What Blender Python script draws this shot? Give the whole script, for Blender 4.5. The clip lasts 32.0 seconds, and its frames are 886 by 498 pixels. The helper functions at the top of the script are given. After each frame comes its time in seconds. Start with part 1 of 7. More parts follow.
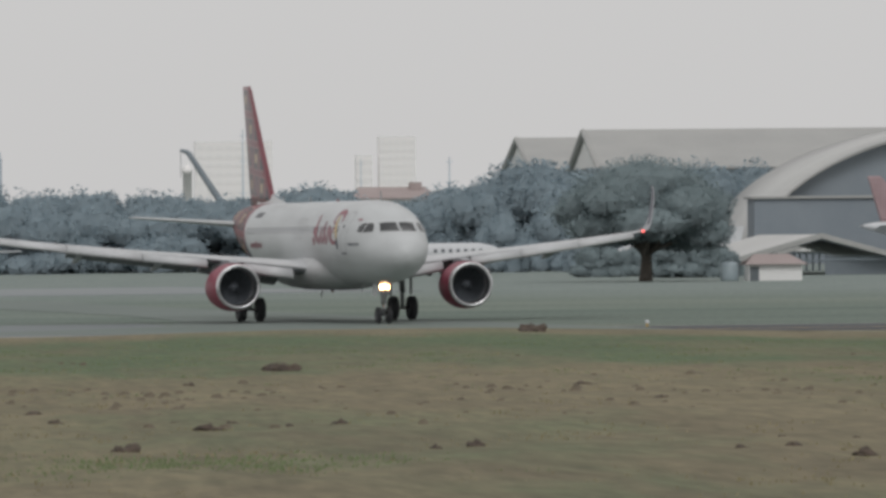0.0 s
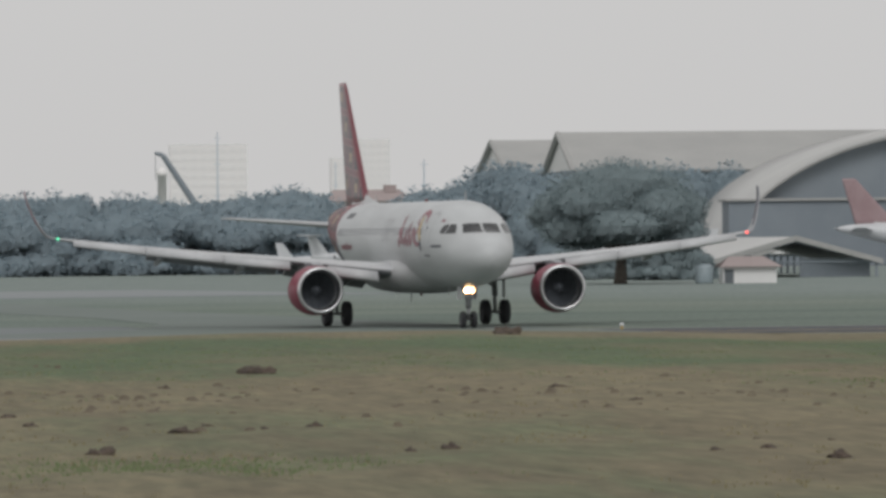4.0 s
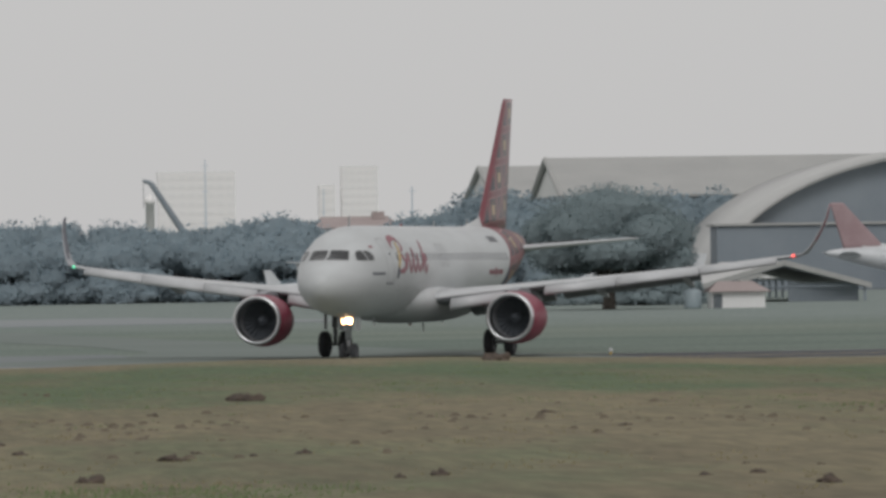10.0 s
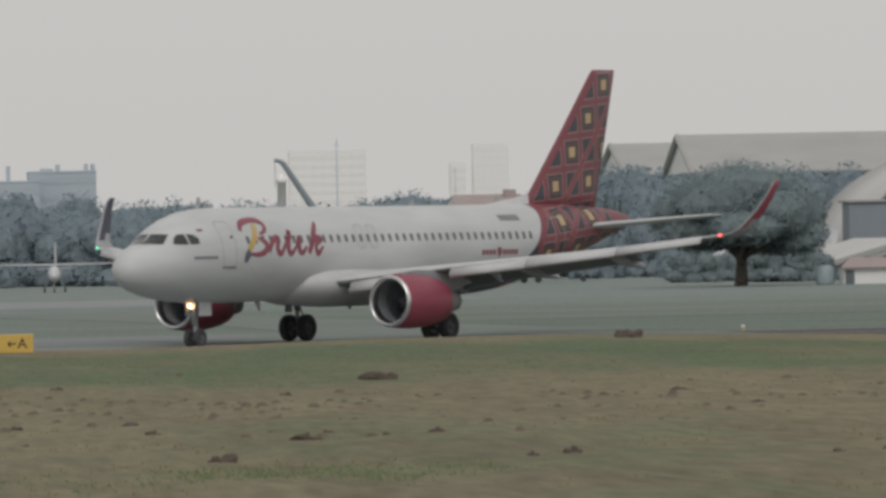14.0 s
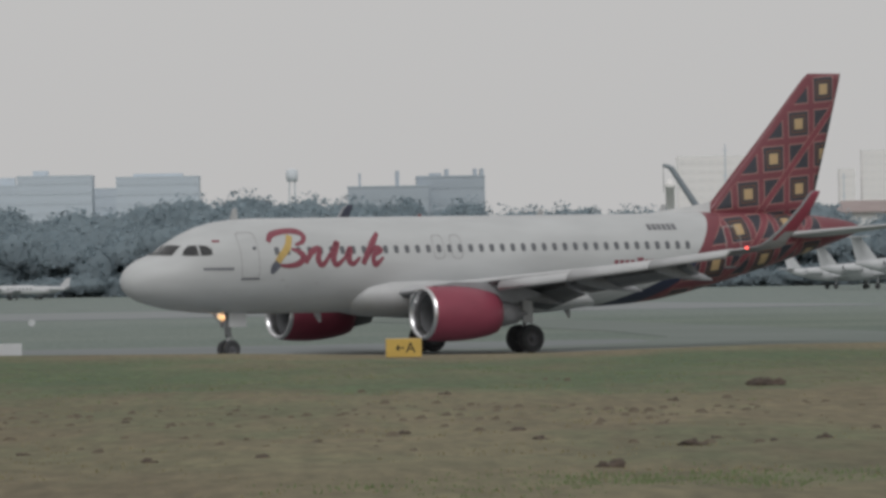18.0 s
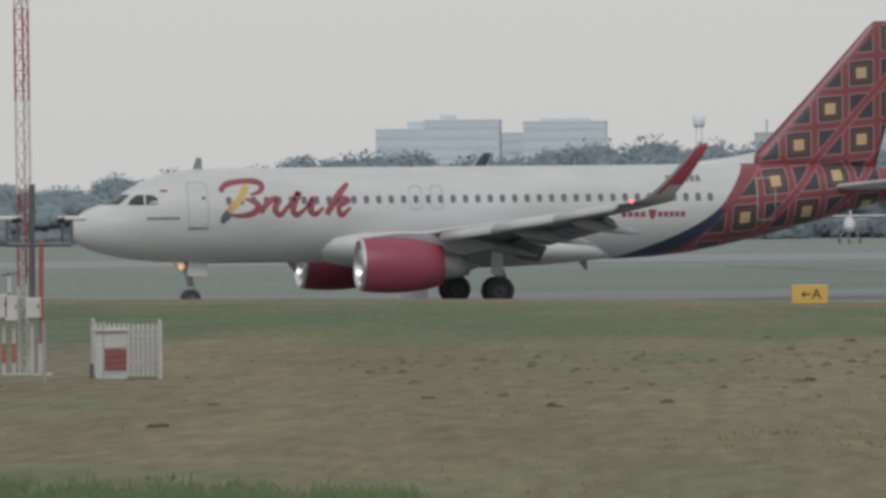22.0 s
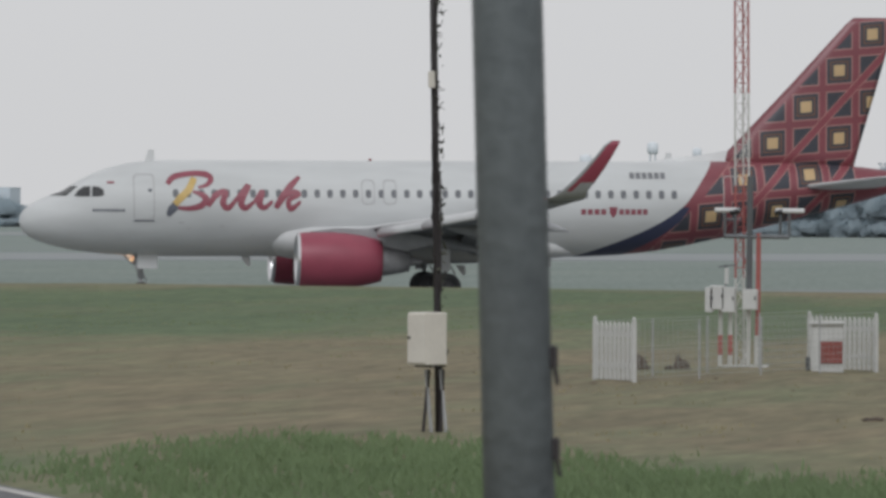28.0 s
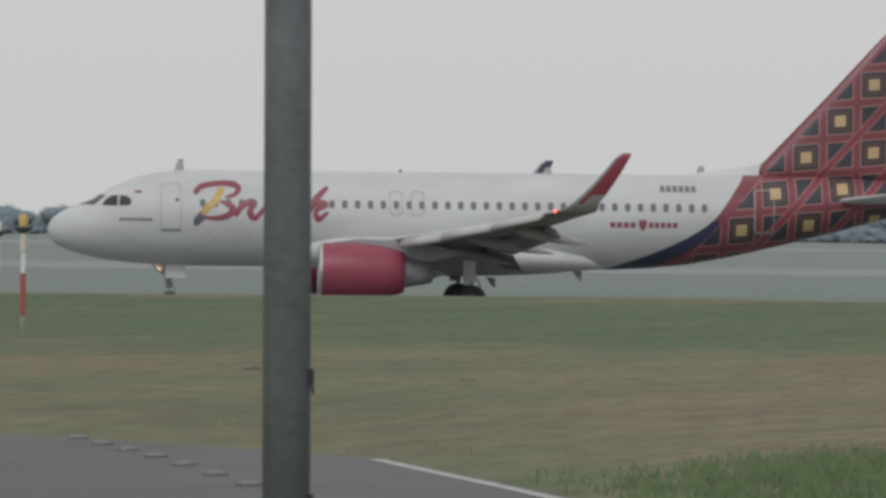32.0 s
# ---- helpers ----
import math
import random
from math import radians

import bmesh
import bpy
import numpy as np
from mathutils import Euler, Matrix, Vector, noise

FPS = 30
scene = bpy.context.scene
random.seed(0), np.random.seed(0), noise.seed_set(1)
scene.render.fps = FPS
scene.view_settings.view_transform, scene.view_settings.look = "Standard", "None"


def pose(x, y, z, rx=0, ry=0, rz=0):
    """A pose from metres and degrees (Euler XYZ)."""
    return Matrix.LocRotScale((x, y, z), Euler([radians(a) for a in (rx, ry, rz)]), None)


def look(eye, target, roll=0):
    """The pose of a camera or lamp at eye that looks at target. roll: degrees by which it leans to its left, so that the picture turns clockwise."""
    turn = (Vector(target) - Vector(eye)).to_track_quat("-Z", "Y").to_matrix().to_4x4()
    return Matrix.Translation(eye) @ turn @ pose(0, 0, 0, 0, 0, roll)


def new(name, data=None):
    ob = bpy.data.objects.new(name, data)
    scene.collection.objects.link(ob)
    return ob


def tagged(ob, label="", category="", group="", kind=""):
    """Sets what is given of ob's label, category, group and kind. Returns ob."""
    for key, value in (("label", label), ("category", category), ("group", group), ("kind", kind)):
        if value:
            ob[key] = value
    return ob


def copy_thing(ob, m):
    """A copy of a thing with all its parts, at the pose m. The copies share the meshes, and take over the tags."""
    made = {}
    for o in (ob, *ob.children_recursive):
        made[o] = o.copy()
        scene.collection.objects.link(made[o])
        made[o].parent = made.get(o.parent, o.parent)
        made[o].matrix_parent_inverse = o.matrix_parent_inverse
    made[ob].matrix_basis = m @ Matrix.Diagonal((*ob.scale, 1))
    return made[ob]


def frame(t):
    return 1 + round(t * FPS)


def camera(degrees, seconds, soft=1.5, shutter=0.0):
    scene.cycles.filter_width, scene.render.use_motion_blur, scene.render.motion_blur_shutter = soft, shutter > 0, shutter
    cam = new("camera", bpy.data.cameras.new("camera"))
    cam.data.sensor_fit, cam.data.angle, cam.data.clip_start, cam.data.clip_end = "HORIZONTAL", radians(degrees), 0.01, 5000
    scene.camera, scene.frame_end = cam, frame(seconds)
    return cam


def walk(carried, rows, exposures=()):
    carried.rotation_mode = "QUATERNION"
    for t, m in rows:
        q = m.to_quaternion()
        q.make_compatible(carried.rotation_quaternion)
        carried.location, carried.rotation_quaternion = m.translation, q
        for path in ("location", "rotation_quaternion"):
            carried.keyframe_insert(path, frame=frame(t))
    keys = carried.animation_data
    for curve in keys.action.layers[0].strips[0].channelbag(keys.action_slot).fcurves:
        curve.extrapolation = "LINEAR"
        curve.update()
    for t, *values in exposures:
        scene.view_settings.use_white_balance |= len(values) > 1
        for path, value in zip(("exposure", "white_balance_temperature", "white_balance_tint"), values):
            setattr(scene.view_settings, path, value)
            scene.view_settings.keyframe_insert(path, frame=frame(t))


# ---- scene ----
from mathutils.bvhtree import BVHTree

# ---------------------------------------------------------------- camera
EYE = Vector((0.0, 0.0, 4.0))
LENS = 7.80
CAMERA_ROWS = (
    (0.0, 4.977, -0.096, -0.541),
    (0.5, 5.042, 0.192, -0.573),
    (1.0, 4.960, 0.068, -0.624),
    (1.5, 4.581, -0.106, -0.681),
    (2.0, 4.556, -0.048, -0.514),
    (2.5, 4.679, -0.122, -0.574),
    (3.0, 5.017, 0.032, -0.739),
    (3.5, 5.160, -0.079, -0.514),
    (5.5, 5.355, -0.012, -0.930),
    (6.0, 5.275, 0.021, -0.925),
    (6.5, 5.316, 0.031, -0.957),
    (7.0, 5.322, 0.038, -0.870),
    (7.5, 5.314, 0.022, -0.882),
    (8.0, 5.275, -0.083, -0.960),
    (8.5, 5.402, 0.071, -0.912),
    (9.0, 5.307, 0.123, -0.916),
    (9.5, 5.197, 0.114, -0.940),
    (10.0, 5.306, 0.156, -0.876),
    (10.5, 5.382, 0.169, -0.877),
    (11.0, 5.367, 0.229, -0.906),
    (11.5, 5.316, 0.194, -0.887),
    (12.0, 5.376, 0.193, -0.909),
    (12.5, 5.449, 0.223, -0.889),
    (13.0, 4.697, 0.055, -0.986),
    (13.5, 4.433, 0.033, -1.068),
    (14.0, 4.141, -0.019, -1.172),
    (14.5, 4.002, -0.081, -1.204),
    (16.5, 2.686, -0.108, -1.207),
    (17.0, 2.138, -0.243, -1.057),
    (17.5, 1.618, -0.164, -1.155),
    (18.0, 0.721, 0.090, -0.965),
    (18.5, 0.756, 0.074, -1.014),
    (19.0, 0.471, 0.040, -1.100),
    (19.5, -0.493, -0.065, -1.144),
    (20.0, -0.968, -0.138, -0.866),
    (20.5, -1.263, -0.080, -0.825),
    (21.0, -1.591, -0.135, -0.645),
    (21.5, -2.596, -0.390, -0.649),
    (22.0, -2.866, -0.346, -0.559),
    (22.5, -3.013, -0.271, -0.426),
    (23.0, -3.456, -0.033, -0.215),
    (23.5, -3.893, -0.079, -0.298),
    (24.0, -4.374, -0.139, -0.359),
    (24.5, -5.063, -0.314, -0.431),
    (26.5, -7.056, -0.382, -0.245),
    (27.0, -7.628, -0.290, -0.144),
    (27.5, -8.833, -0.416, 0.129),
    (28.0, -9.186, -0.388, 0.141),
    (28.5, -9.686, -0.292, 0.219),
    (29.0, -10.130, -0.159, 0.375),
    (29.5, -10.762, -0.142, 0.513),
    (30.0, -11.429, -0.145, 0.409),
    (30.5, -11.789, -0.208, 0.471),
    (31.0, -12.761, -0.303, 0.485),
    (31.5, -13.309, -0.264, 0.528),
    (32.0, -14.234, -0.287, 0.605),
)


def aim(pan, tilt, roll):
    p, e = radians(pan), radians(tilt)
    way = Vector((math.sin(p) * math.cos(e), math.cos(p) * math.cos(e), math.sin(e)))
    return look(EYE, EYE + way * 100, roll)


cam = camera(LENS, 32.0, soft=3.3, shutter=0.0)
cam.data.dof.use_dof, cam.data.dof.focus_distance, cam.data.dof.aperture_fstop = True, 268.0, 22.0
walk(cam, [(t, aim(p, e, r)) for t, p, e, r in CAMERA_ROWS], exposures=((0, 0.10, 6430, 10), (1, -0.02, 6430, 10), (2, 0.05, 6430, 10), (3.5, 0.09, 6430, 10), (9, 0.05, 6430, 10), (10, 0.0, 6430, 10), (11.5, -0.06, 6430, 10), (12.5, -0.02, 6430, 10), (14.2, 0.02, 6600, 10), (17, 0.04, 6520, 10), (18, -0.08, 6440, 10), (19.5, -0.08, 6440, 10), (20.2, 0.04, 6440, 10), (21, -0.02, 6420, 10), (22, 0.12, 6420, 10), (23, 0.0, 6360, 10), (24.5, 0.02, 6300, 10), (27, 0.22, 6290, 10), (28, 0.22, 6260, 10), (29, 0.12, 6240, 10), (30, 0.04, 6280, 10), (31, 0.12, 6340, 10), (32, 0.12, 6400, 10)))

# ---------------------------------------------------------------- light
SUN_AZ, SUN_EL = 178.0, 42.0
world = bpy.data.worlds.new("hazy_sky")
scene.world = world
world.use_nodes = True
wt = world.node_tree
wt.nodes.clear()
sky = wt.nodes.new("ShaderNodeTexSky")
sky.sky_type, sky.sun_disc = "NISHITA", False
sky.sun_elevation, sky.sun_rotation = radians(SUN_EL), radians(SUN_AZ)
sky.air_density, sky.dust_density, sky.ozone_density = 1.0, 2.0, 1.0
grey = wt.nodes.new("ShaderNodeHueSaturation")
grey.inputs["Saturation"].default_value = 0.15
thin = wt.nodes.new("ShaderNodeMix")
thin.data_type = "RGBA"
thin.inputs["Factor"].default_value = 0.93
thin.inputs["B"].default_value = (5.62, 5.53, 5.44, 1)
back = wt.nodes.new("ShaderNodeBackground")
back.inputs["Strength"].default_value = 0.10
wout = wt.nodes.new("ShaderNodeOutputWorld")
wt.links.new(sky.outputs[0], grey.inputs["Color"])
wt.links.new(grey.outputs[0], thin.inputs["A"])
wt.links.new(thin.outputs["Result"], back.inputs["Color"])
wt.links.new(back.outputs[0], wout.inputs[0])
sun = new("sun", bpy.data.lights.new("sun", "SUN"))
sun.data.energy, sun.data.angle, sun.data.color = 0.8, radians(25), (1.0, 0.985, 0.97)
a, e = radians(SUN_AZ), radians(SUN_EL)
sun.matrix_basis = look((0, 0, 60), Vector((0, 0, 60)) - Vector((math.sin(a) * math.cos(e), math.cos(a) * math.cos(e), math.sin(e))))

# ---------------------------------------------------------------- materials


def surface(name, colour, rough=0.6, other=None, scale=3.0, detail=0.25, fine=40.0, bump=0.1, metal=0.0, spec=0.5, island=0.0, sheen=0.0, coords="Object"):
    """A procedural surface: two colours mixed by coarse and fine noise, with a fine relief."""
    m = bpy.data.materials.new(name)
    m.use_nodes = True
    nt = m.node_tree
    p = nt.nodes["Principled BSDF"]
    c2 = other or tuple(c * (1 - detail) for c in colour)
    co = nt.nodes.new("ShaderNodeTexCoord")
    n1, n2 = nt.nodes.new("ShaderNodeTexNoise"), nt.nodes.new("ShaderNodeTexNoise")
    n1.inputs["Scale"].default_value, n2.inputs["Scale"].default_value = scale, fine
    n1.inputs["Detail"].default_value, n2.inputs["Detail"].default_value = 5, 4
    nt.links.new(co.outputs[coords], n1.inputs["Vector"])
    nt.links.new(co.outputs[coords], n2.inputs["Vector"])
    mid = nt.nodes.new("ShaderNodeMix")
    mid.data_type = "FLOAT"
    mid.inputs["Factor"].default_value = 0.35
    nt.links.new(n1.outputs["Fac"], mid.inputs["A"])
    nt.links.new(n2.outputs["Fac"], mid.inputs["B"])
    ramp = nt.nodes.new("ShaderNodeValToRGB")
    ramp.color_ramp.elements[0].position, ramp.color_ramp.elements[1].position = 0.38, 0.62
    ramp.color_ramp.elements[0].color, ramp.color_ramp.elements[1].color = (*c2, 1), (*colour, 1)
    nt.links.new(mid.outputs["Result"], ramp.inputs["Fac"])
    out = ramp.outputs["Color"]
    if island:
        geo = nt.nodes.new("ShaderNodeNewGeometry")
        hsv = nt.nodes.new("ShaderNodeHueSaturation")
        rng = nt.nodes.new("ShaderNodeMapRange")
        rng.inputs["To Min"].default_value, rng.inputs["To Max"].default_value = 1 - island, 1 + island
        nt.links.new(geo.outputs["Random Per Island"], rng.inputs["Value"])
        nt.links.new(rng.outputs["Result"], hsv.inputs["Value"])
        nt.links.new(out, hsv.inputs["Color"])
        out = hsv.outputs["Color"]
    nt.links.new(out, p.inputs["Base Color"])
    p.inputs["Roughness"].default_value, p.inputs["Metallic"].default_value = rough, metal
    p.inputs["Specular IOR Level"].default_value = spec
    if sheen:
        p.inputs["Sheen Weight"].default_value, p.inputs["Sheen Roughness"].default_value = sheen, 0.9
    if bump:
        bp = nt.nodes.new("ShaderNodeBump")
        bp.inputs["Strength"].default_value, bp.inputs["Distance"].default_value = bump, 0.02
        nt.links.new(n2.outputs["Fac"], bp.inputs["Height"])
        nt.links.new(bp.outputs["Normal"], p.inputs["Normal"])
    return m


class Sums:
    """Arithmetic on shader sockets, written as expressions."""

    def __init__(self, nt):
        self.nt = nt

    def op(self, kind, *values):
        n = self.nt.nodes.new("ShaderNodeMath")
        n.operation = kind
        for i, v in enumerate(values):
            if isinstance(v, (int, float)):
                n.inputs[i].default_value = v
            else:
                self.nt.links.new(v, n.inputs[i])
        return n.outputs[0]

    def mix(self, f, a, b):
        n = self.nt.nodes.new("ShaderNodeMix")
        n.data_type = "RGBA"
        self.nt.links.new(f, n.inputs["Factor"])
        for key, v in (("A", a), ("B", b)):
            if isinstance(v, tuple):
                n.inputs[key].default_value = (*v, 1)
            else:
                self.nt.links.new(v, n.inputs[key])
        return n.outputs["Result"]


# Livery reds are muted here so that haze sits in the paint colour.
RED, NAVY, OCHRE, ROSE = (0.225, 0.066, 0.082), (0.052, 0.055, 0.070), (0.56, 0.40, 0.22), (0.46, 0.25, 0.23)
WHITE_PAINT = (0.585, 0.602, 0.608)


def livery_material(name, with_white):
    """White paint, and on the tail the red woven pattern of framed squares and triangles."""
    m = bpy.data.materials.new(name)
    m.use_nodes = True
    nt = m.node_tree
    p = nt.nodes["Principled BSDF"]
    s = Sums(nt)
    co = nt.nodes.new("ShaderNodeTexCoord")
    sep = nt.nodes.new("ShaderNodeSeparateXYZ")
    nt.links.new(co.outputs["Object"], sep.inputs[0])
    aft, z = s.op("MULTIPLY", sep.outputs["X"], -1.0), sep.outputs["Z"]
    cell = 1.42
    u = s.op("DIVIDE", s.op("SUBTRACT", aft, 35.08), cell)
    v = s.op("DIVIDE", s.op("SUBTRACT", z, 10.42), cell)
    v = s.op("SUBTRACT", v, s.op("MULTIPLY", u, 0.08))
    iu, iv = s.op("FLOOR", u), s.op("FLOOR", v)
    fu, fv = s.op("SUBTRACT", s.op("SUBTRACT", u, iu), 0.5), s.op("SUBTRACT", s.op("SUBTRACT", v, iv), 0.5)
    au, av = s.op("ABSOLUTE", fu), s.op("ABSOLUTE", fv)
    big = s.op("MAXIMUM", au, av)
    even = s.op("COMPARE", s.op("PINGPONG", s.op("ADD", iu, iv), 1.0), 0.0, 0.25)
    odd = s.op("SUBTRACT", 1.0, even)
    inside = s.op("LESS_THAN", big, 0.37)
    rim = s.op("MULTIPLY", s.op("LESS_THAN", big, 0.40), s.op("GREATER_THAN", big, 0.37))
    diag = s.op("ABSOLUTE", s.op("SUBTRACT", fv, fu))
    split = s.op("GREATER_THAN", diag, 0.165)
    dark = s.op("MULTIPLY", inside, s.op("MAXIMUM", even, s.op("MULTIPLY", odd, split)))
    heart = s.op("MULTIPLY", even, s.op("LESS_THAN", big, 0.165))
    ring = s.op("MULTIPLY", even, s.op("MULTIPLY", s.op("LESS_THAN", big, 0.27), s.op("GREATER_THAN", big, 0.24)))
    col = s.mix(rim, RED, ROSE)
    run = s.op("ADD", s.op("MULTIPLY", odd, diag), s.op("MULTIPLY", even, s.op("SUBTRACT", 1.0, diag)))
    sash = s.op("LESS_THAN", run, 0.135)
    piping = s.op("MULTIPLY", s.op("LESS_THAN", run, 0.165), s.op("GREATER_THAN", run, 0.135))
    col = s.mix(sash, col, (0.25, 0.066, 0.084))
    col = s.mix(piping, col, ROSE)
    col = s.mix(dark, col, NAVY)
    col = s.mix(ring, col, (0.22, 0.10, 0.05))
    col = s.mix(heart, col, OCHRE)
    # plain red along the leading edge of the fin and on the tail cone
    lead = s.op("SUBTRACT", aft, s.op("ADD", 29.33, s.op("MULTIPLY", s.op("SUBTRACT", z, 5.9), 0.957)))
    edge = s.op("LESS_THAN", lead, 0.42)
    cone = s.op("MULTIPLY", s.op("GREATER_THAN", aft, 35.1), s.op("LESS_THAN", z, 6.2))
    col = s.mix(s.op("MAXIMUM", edge, cone), col, RED)
    if with_white:
        low = s.op("MAXIMUM", s.op("SUBTRACT", 4.3, z), 0.0)
        line = s.op("ADD", s.op("ADD", 28.95, s.op("MULTIPLY", s.op("SUBTRACT", z, 5.9), 0.70)), s.op("MULTIPLY", s.op("MULTIPLY", low, low), -0.50))
        off = s.op("SUBTRACT", aft, line)
        col = s.mix(s.op("LESS_THAN", off, 0.55), col, RED)
        navy = s.op("MULTIPLY", s.op("LESS_THAN", off, s.op("MULTIPLY", low, 0.75)), s.op("LESS_THAN", z, 3.9))
        col = s.mix(navy, col, (0.045, 0.052, 0.10))
        col = s.mix(s.op("LESS_THAN", off, 0.0), col, WHITE_PAINT)
    grime = nt.nodes.new("ShaderNodeTexNoise")
    grime.inputs["Scale"].default_value, grime.inputs["Detail"].default_value = 0.8, 6
    stretch = nt.nodes.new("ShaderNodeMapping")
    stretch.inputs["Scale"].default_value = (0.35, 1.0, 1.6)
    nt.links.new(co.outputs["Object"], stretch.inputs["Vector"])
    nt.links.new(stretch.outputs[0], grime.inputs["Vector"])
    dirt = nt.nodes.new("ShaderNodeMapRange")
    dirt.inputs["From Min"].default_value, dirt.inputs["From Max"].default_value = 0.35, 0.7
    dirt.inputs["To Min"].default_value, dirt.inputs["To Max"].default_value = 1.0, 0.86
    nt.links.new(grime.outputs["Fac"], dirt.inputs["Value"])
    hsv = nt.nodes.new("ShaderNodeHueSaturation")
    nt.links.new(dirt.outputs["Result"], hsv.inputs["Value"])
    nt.links.new(col, hsv.inputs["Color"])
    nt.links.new(hsv.outputs["Color"], p.inputs["Base Color"])
    p.inputs["Roughness"].default_value, p.inputs["Specular IOR Level"].default_value = (0.45, 0.38) if with_white else (0.28, 0.5)
    return m


def glowing(name, colour, strength):
    m = bpy.data.materials.new(name)
    m.use_nodes = True
    p = m.node_tree.nodes["Principled BSDF"]
    p.inputs["Base Color"].default_value = (*colour, 1)
    p.inputs["Emission Color"].default_value = (*colour, 1)
    p.inputs["Emission Strength"].default_value = strength
    return m


M_FUSE = livery_material("fuselage_paint", True)
M_TAIL = livery_material("tail_paint", False)
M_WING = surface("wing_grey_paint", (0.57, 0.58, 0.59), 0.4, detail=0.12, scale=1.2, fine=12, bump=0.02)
M_UNDER = surface("unpainted_grey", (0.36, 0.37, 0.39), 0.45, detail=0.2, scale=1.5, fine=14, bump=0.03)
M_WHITE = surface("white_paint", (0.64, 0.65, 0.655), 0.5, detail=0.1, scale=1.0, fine=20, bump=0.02)
M_FAIR = surface("fairing_white_paint", (0.60, 0.612, 0.618), 0.5, detail=0.12, scale=1.0, fine=20, bump=0.02)
# Grey of the wing's underside, made darker still to carry its shade.
M_WINGSHADE = surface("wing_underside_grey", (0.23, 0.24, 0.255), 0.55, detail=0.2, scale=1.5, fine=14, bump=0.03)
M_COWL = surface("red_cowl_paint", (0.31, 0.062, 0.098), 0.45, detail=0.15, scale=1.2, fine=15, bump=0.01)
M_DUCT = surface("intake_liner", (0.20, 0.205, 0.215), 0.7, detail=0.15, scale=3, fine=20, bump=0.02, spec=0.2)
M_LIP = surface("polished_lip", (0.75, 0.75, 0.76), 0.28, metal=1.0, detail=0.1, scale=2, fine=30, bump=0.01)
M_HOT = surface("exhaust_metal", (0.30, 0.30, 0.31), 0.6, metal=0.2, detail=0.3, scale=3, fine=30, bump=0.03)
M_FAN = surface("fan_titanium", (0.13, 0.143, 0.16), 0.9, spec=0.1, detail=0.3, scale=4, fine=20, bump=0.02)
M_GLASS = surface("cockpit_glass", (0.055, 0.057, 0.060), 0.08, detail=0.3, scale=2, fine=10, bump=0.0, spec=0.55)
M_PANE = surface("cabin_pane", (0.16, 0.168, 0.185), 0.25, detail=0.2, scale=8, fine=30, bump=0.0)
M_SEAM = surface("door_seam", (0.40, 0.40, 0.41), 0.6, detail=0.15, scale=6, fine=30, bump=0.0)
M_MARK = surface("grey_marking_paint", (0.19, 0.195, 0.21), 0.5, detail=0.15, scale=5, fine=30, bump=0.0)
M_INK = surface("dark_lettering", (0.12, 0.13, 0.16), 0.5, detail=0.15, scale=5, fine=30, bump=0.0)
M_LOGO = surface("red_logo_paint", (0.29, 0.075, 0.105), 0.4, detail=0.15, scale=3, fine=30, bump=0.0)
M_GOLD = surface("ochre_logo_paint", (0.60, 0.42, 0.14), 0.4, detail=0.2, scale=3, fine=30, bump=0.0)
M_NAVY = surface("dark_navy_paint", (0.05, 0.055, 0.085), 0.4, detail=0.15, scale=2, fine=20, bump=0.0)
M_TYRE = surface("dusty_tyre_rubber", (0.075, 0.077, 0.082), 0.85, detail=0.3, scale=6, fine=50, bump=0.1)
M_RIM = surface("wheel_rim", (0.14, 0.14, 0.15), 0.55, metal=0.3, detail=0.3, scale=8, fine=40, bump=0.03)
M_STRUT = surface("gear_strut", (0.42, 0.43, 0.44), 0.4, detail=0.25, scale=6, fine=40, bump=0.03)
M_LAND = glowing("landing_light_glow", (1.0, 0.60, 0.30), 60.0)
M_HALO = glowing("lit_reflector_glow", (1.0, 0.55, 0.25), 10.0)
M_RED_L = glowing("red_nav_light", (1.0, 0.12, 0.10), 2.2)
M_GREEN_L = glowing("green_nav_light", (0.15, 0.9, 0.5), 0.9)
M_BEACON = surface("red_beacon_glass", (0.22, 0.05, 0.05), 0.2, detail=0.1, bump=0.0)

# ---------------------------------------------------------------- mesh helpers


def part(name, bm, material, parent=None, label="", smooth=False, m=None):
    """Links a bmesh as ONE mesh object under a thing or under a part."""
    me = bpy.data.meshes.new(name)
    bm.to_mesh(me)
    bm.free()
    if smooth:
        me.polygons.foreach_set("use_smooth", [True] * len(me.polygons))
    me.materials.append(material)
    ob = new(name, me)
    if parent is not None:
        ob.parent = parent
    if m is not None:
        ob.matrix_basis = m
    return tagged(ob, label)


def again(ob, m, parent=None):
    """One more part on the same mesh."""
    o = new(ob.name.split(".")[0], ob.data)
    o.parent = parent if parent is not None else ob.parent
    o.matrix_basis = m
    return o


def thing(name, m, label, category, group="", kind=""):
    ob = new(name)
    ob.empty_display_size = 0.2
    ob.matrix_basis = m
    return tagged(ob, label, category, group, kind)


def block(bm, x, y, z, sx, sy, sz, bevel=0.0, m=None):
    """A box centred at x, y with its base at z."""
    r = bmesh.ops.create_cube(bm, size=1.0)
    vs = r["verts"]
    mm = Matrix.Translation((x, y, z + sz / 2)) @ Matrix.Diagonal((sx, sy, sz, 1))
    bmesh.ops.transform(bm, matrix=(m @ mm) if m is not None else mm, verts=vs)
    if bevel:
        es = {e for v in vs for e in v.link_edges}
        bmesh.ops.bevel(bm, geom=list(es), offset=bevel, segments=2, affect="EDGES", profile=0.5)
    return bm


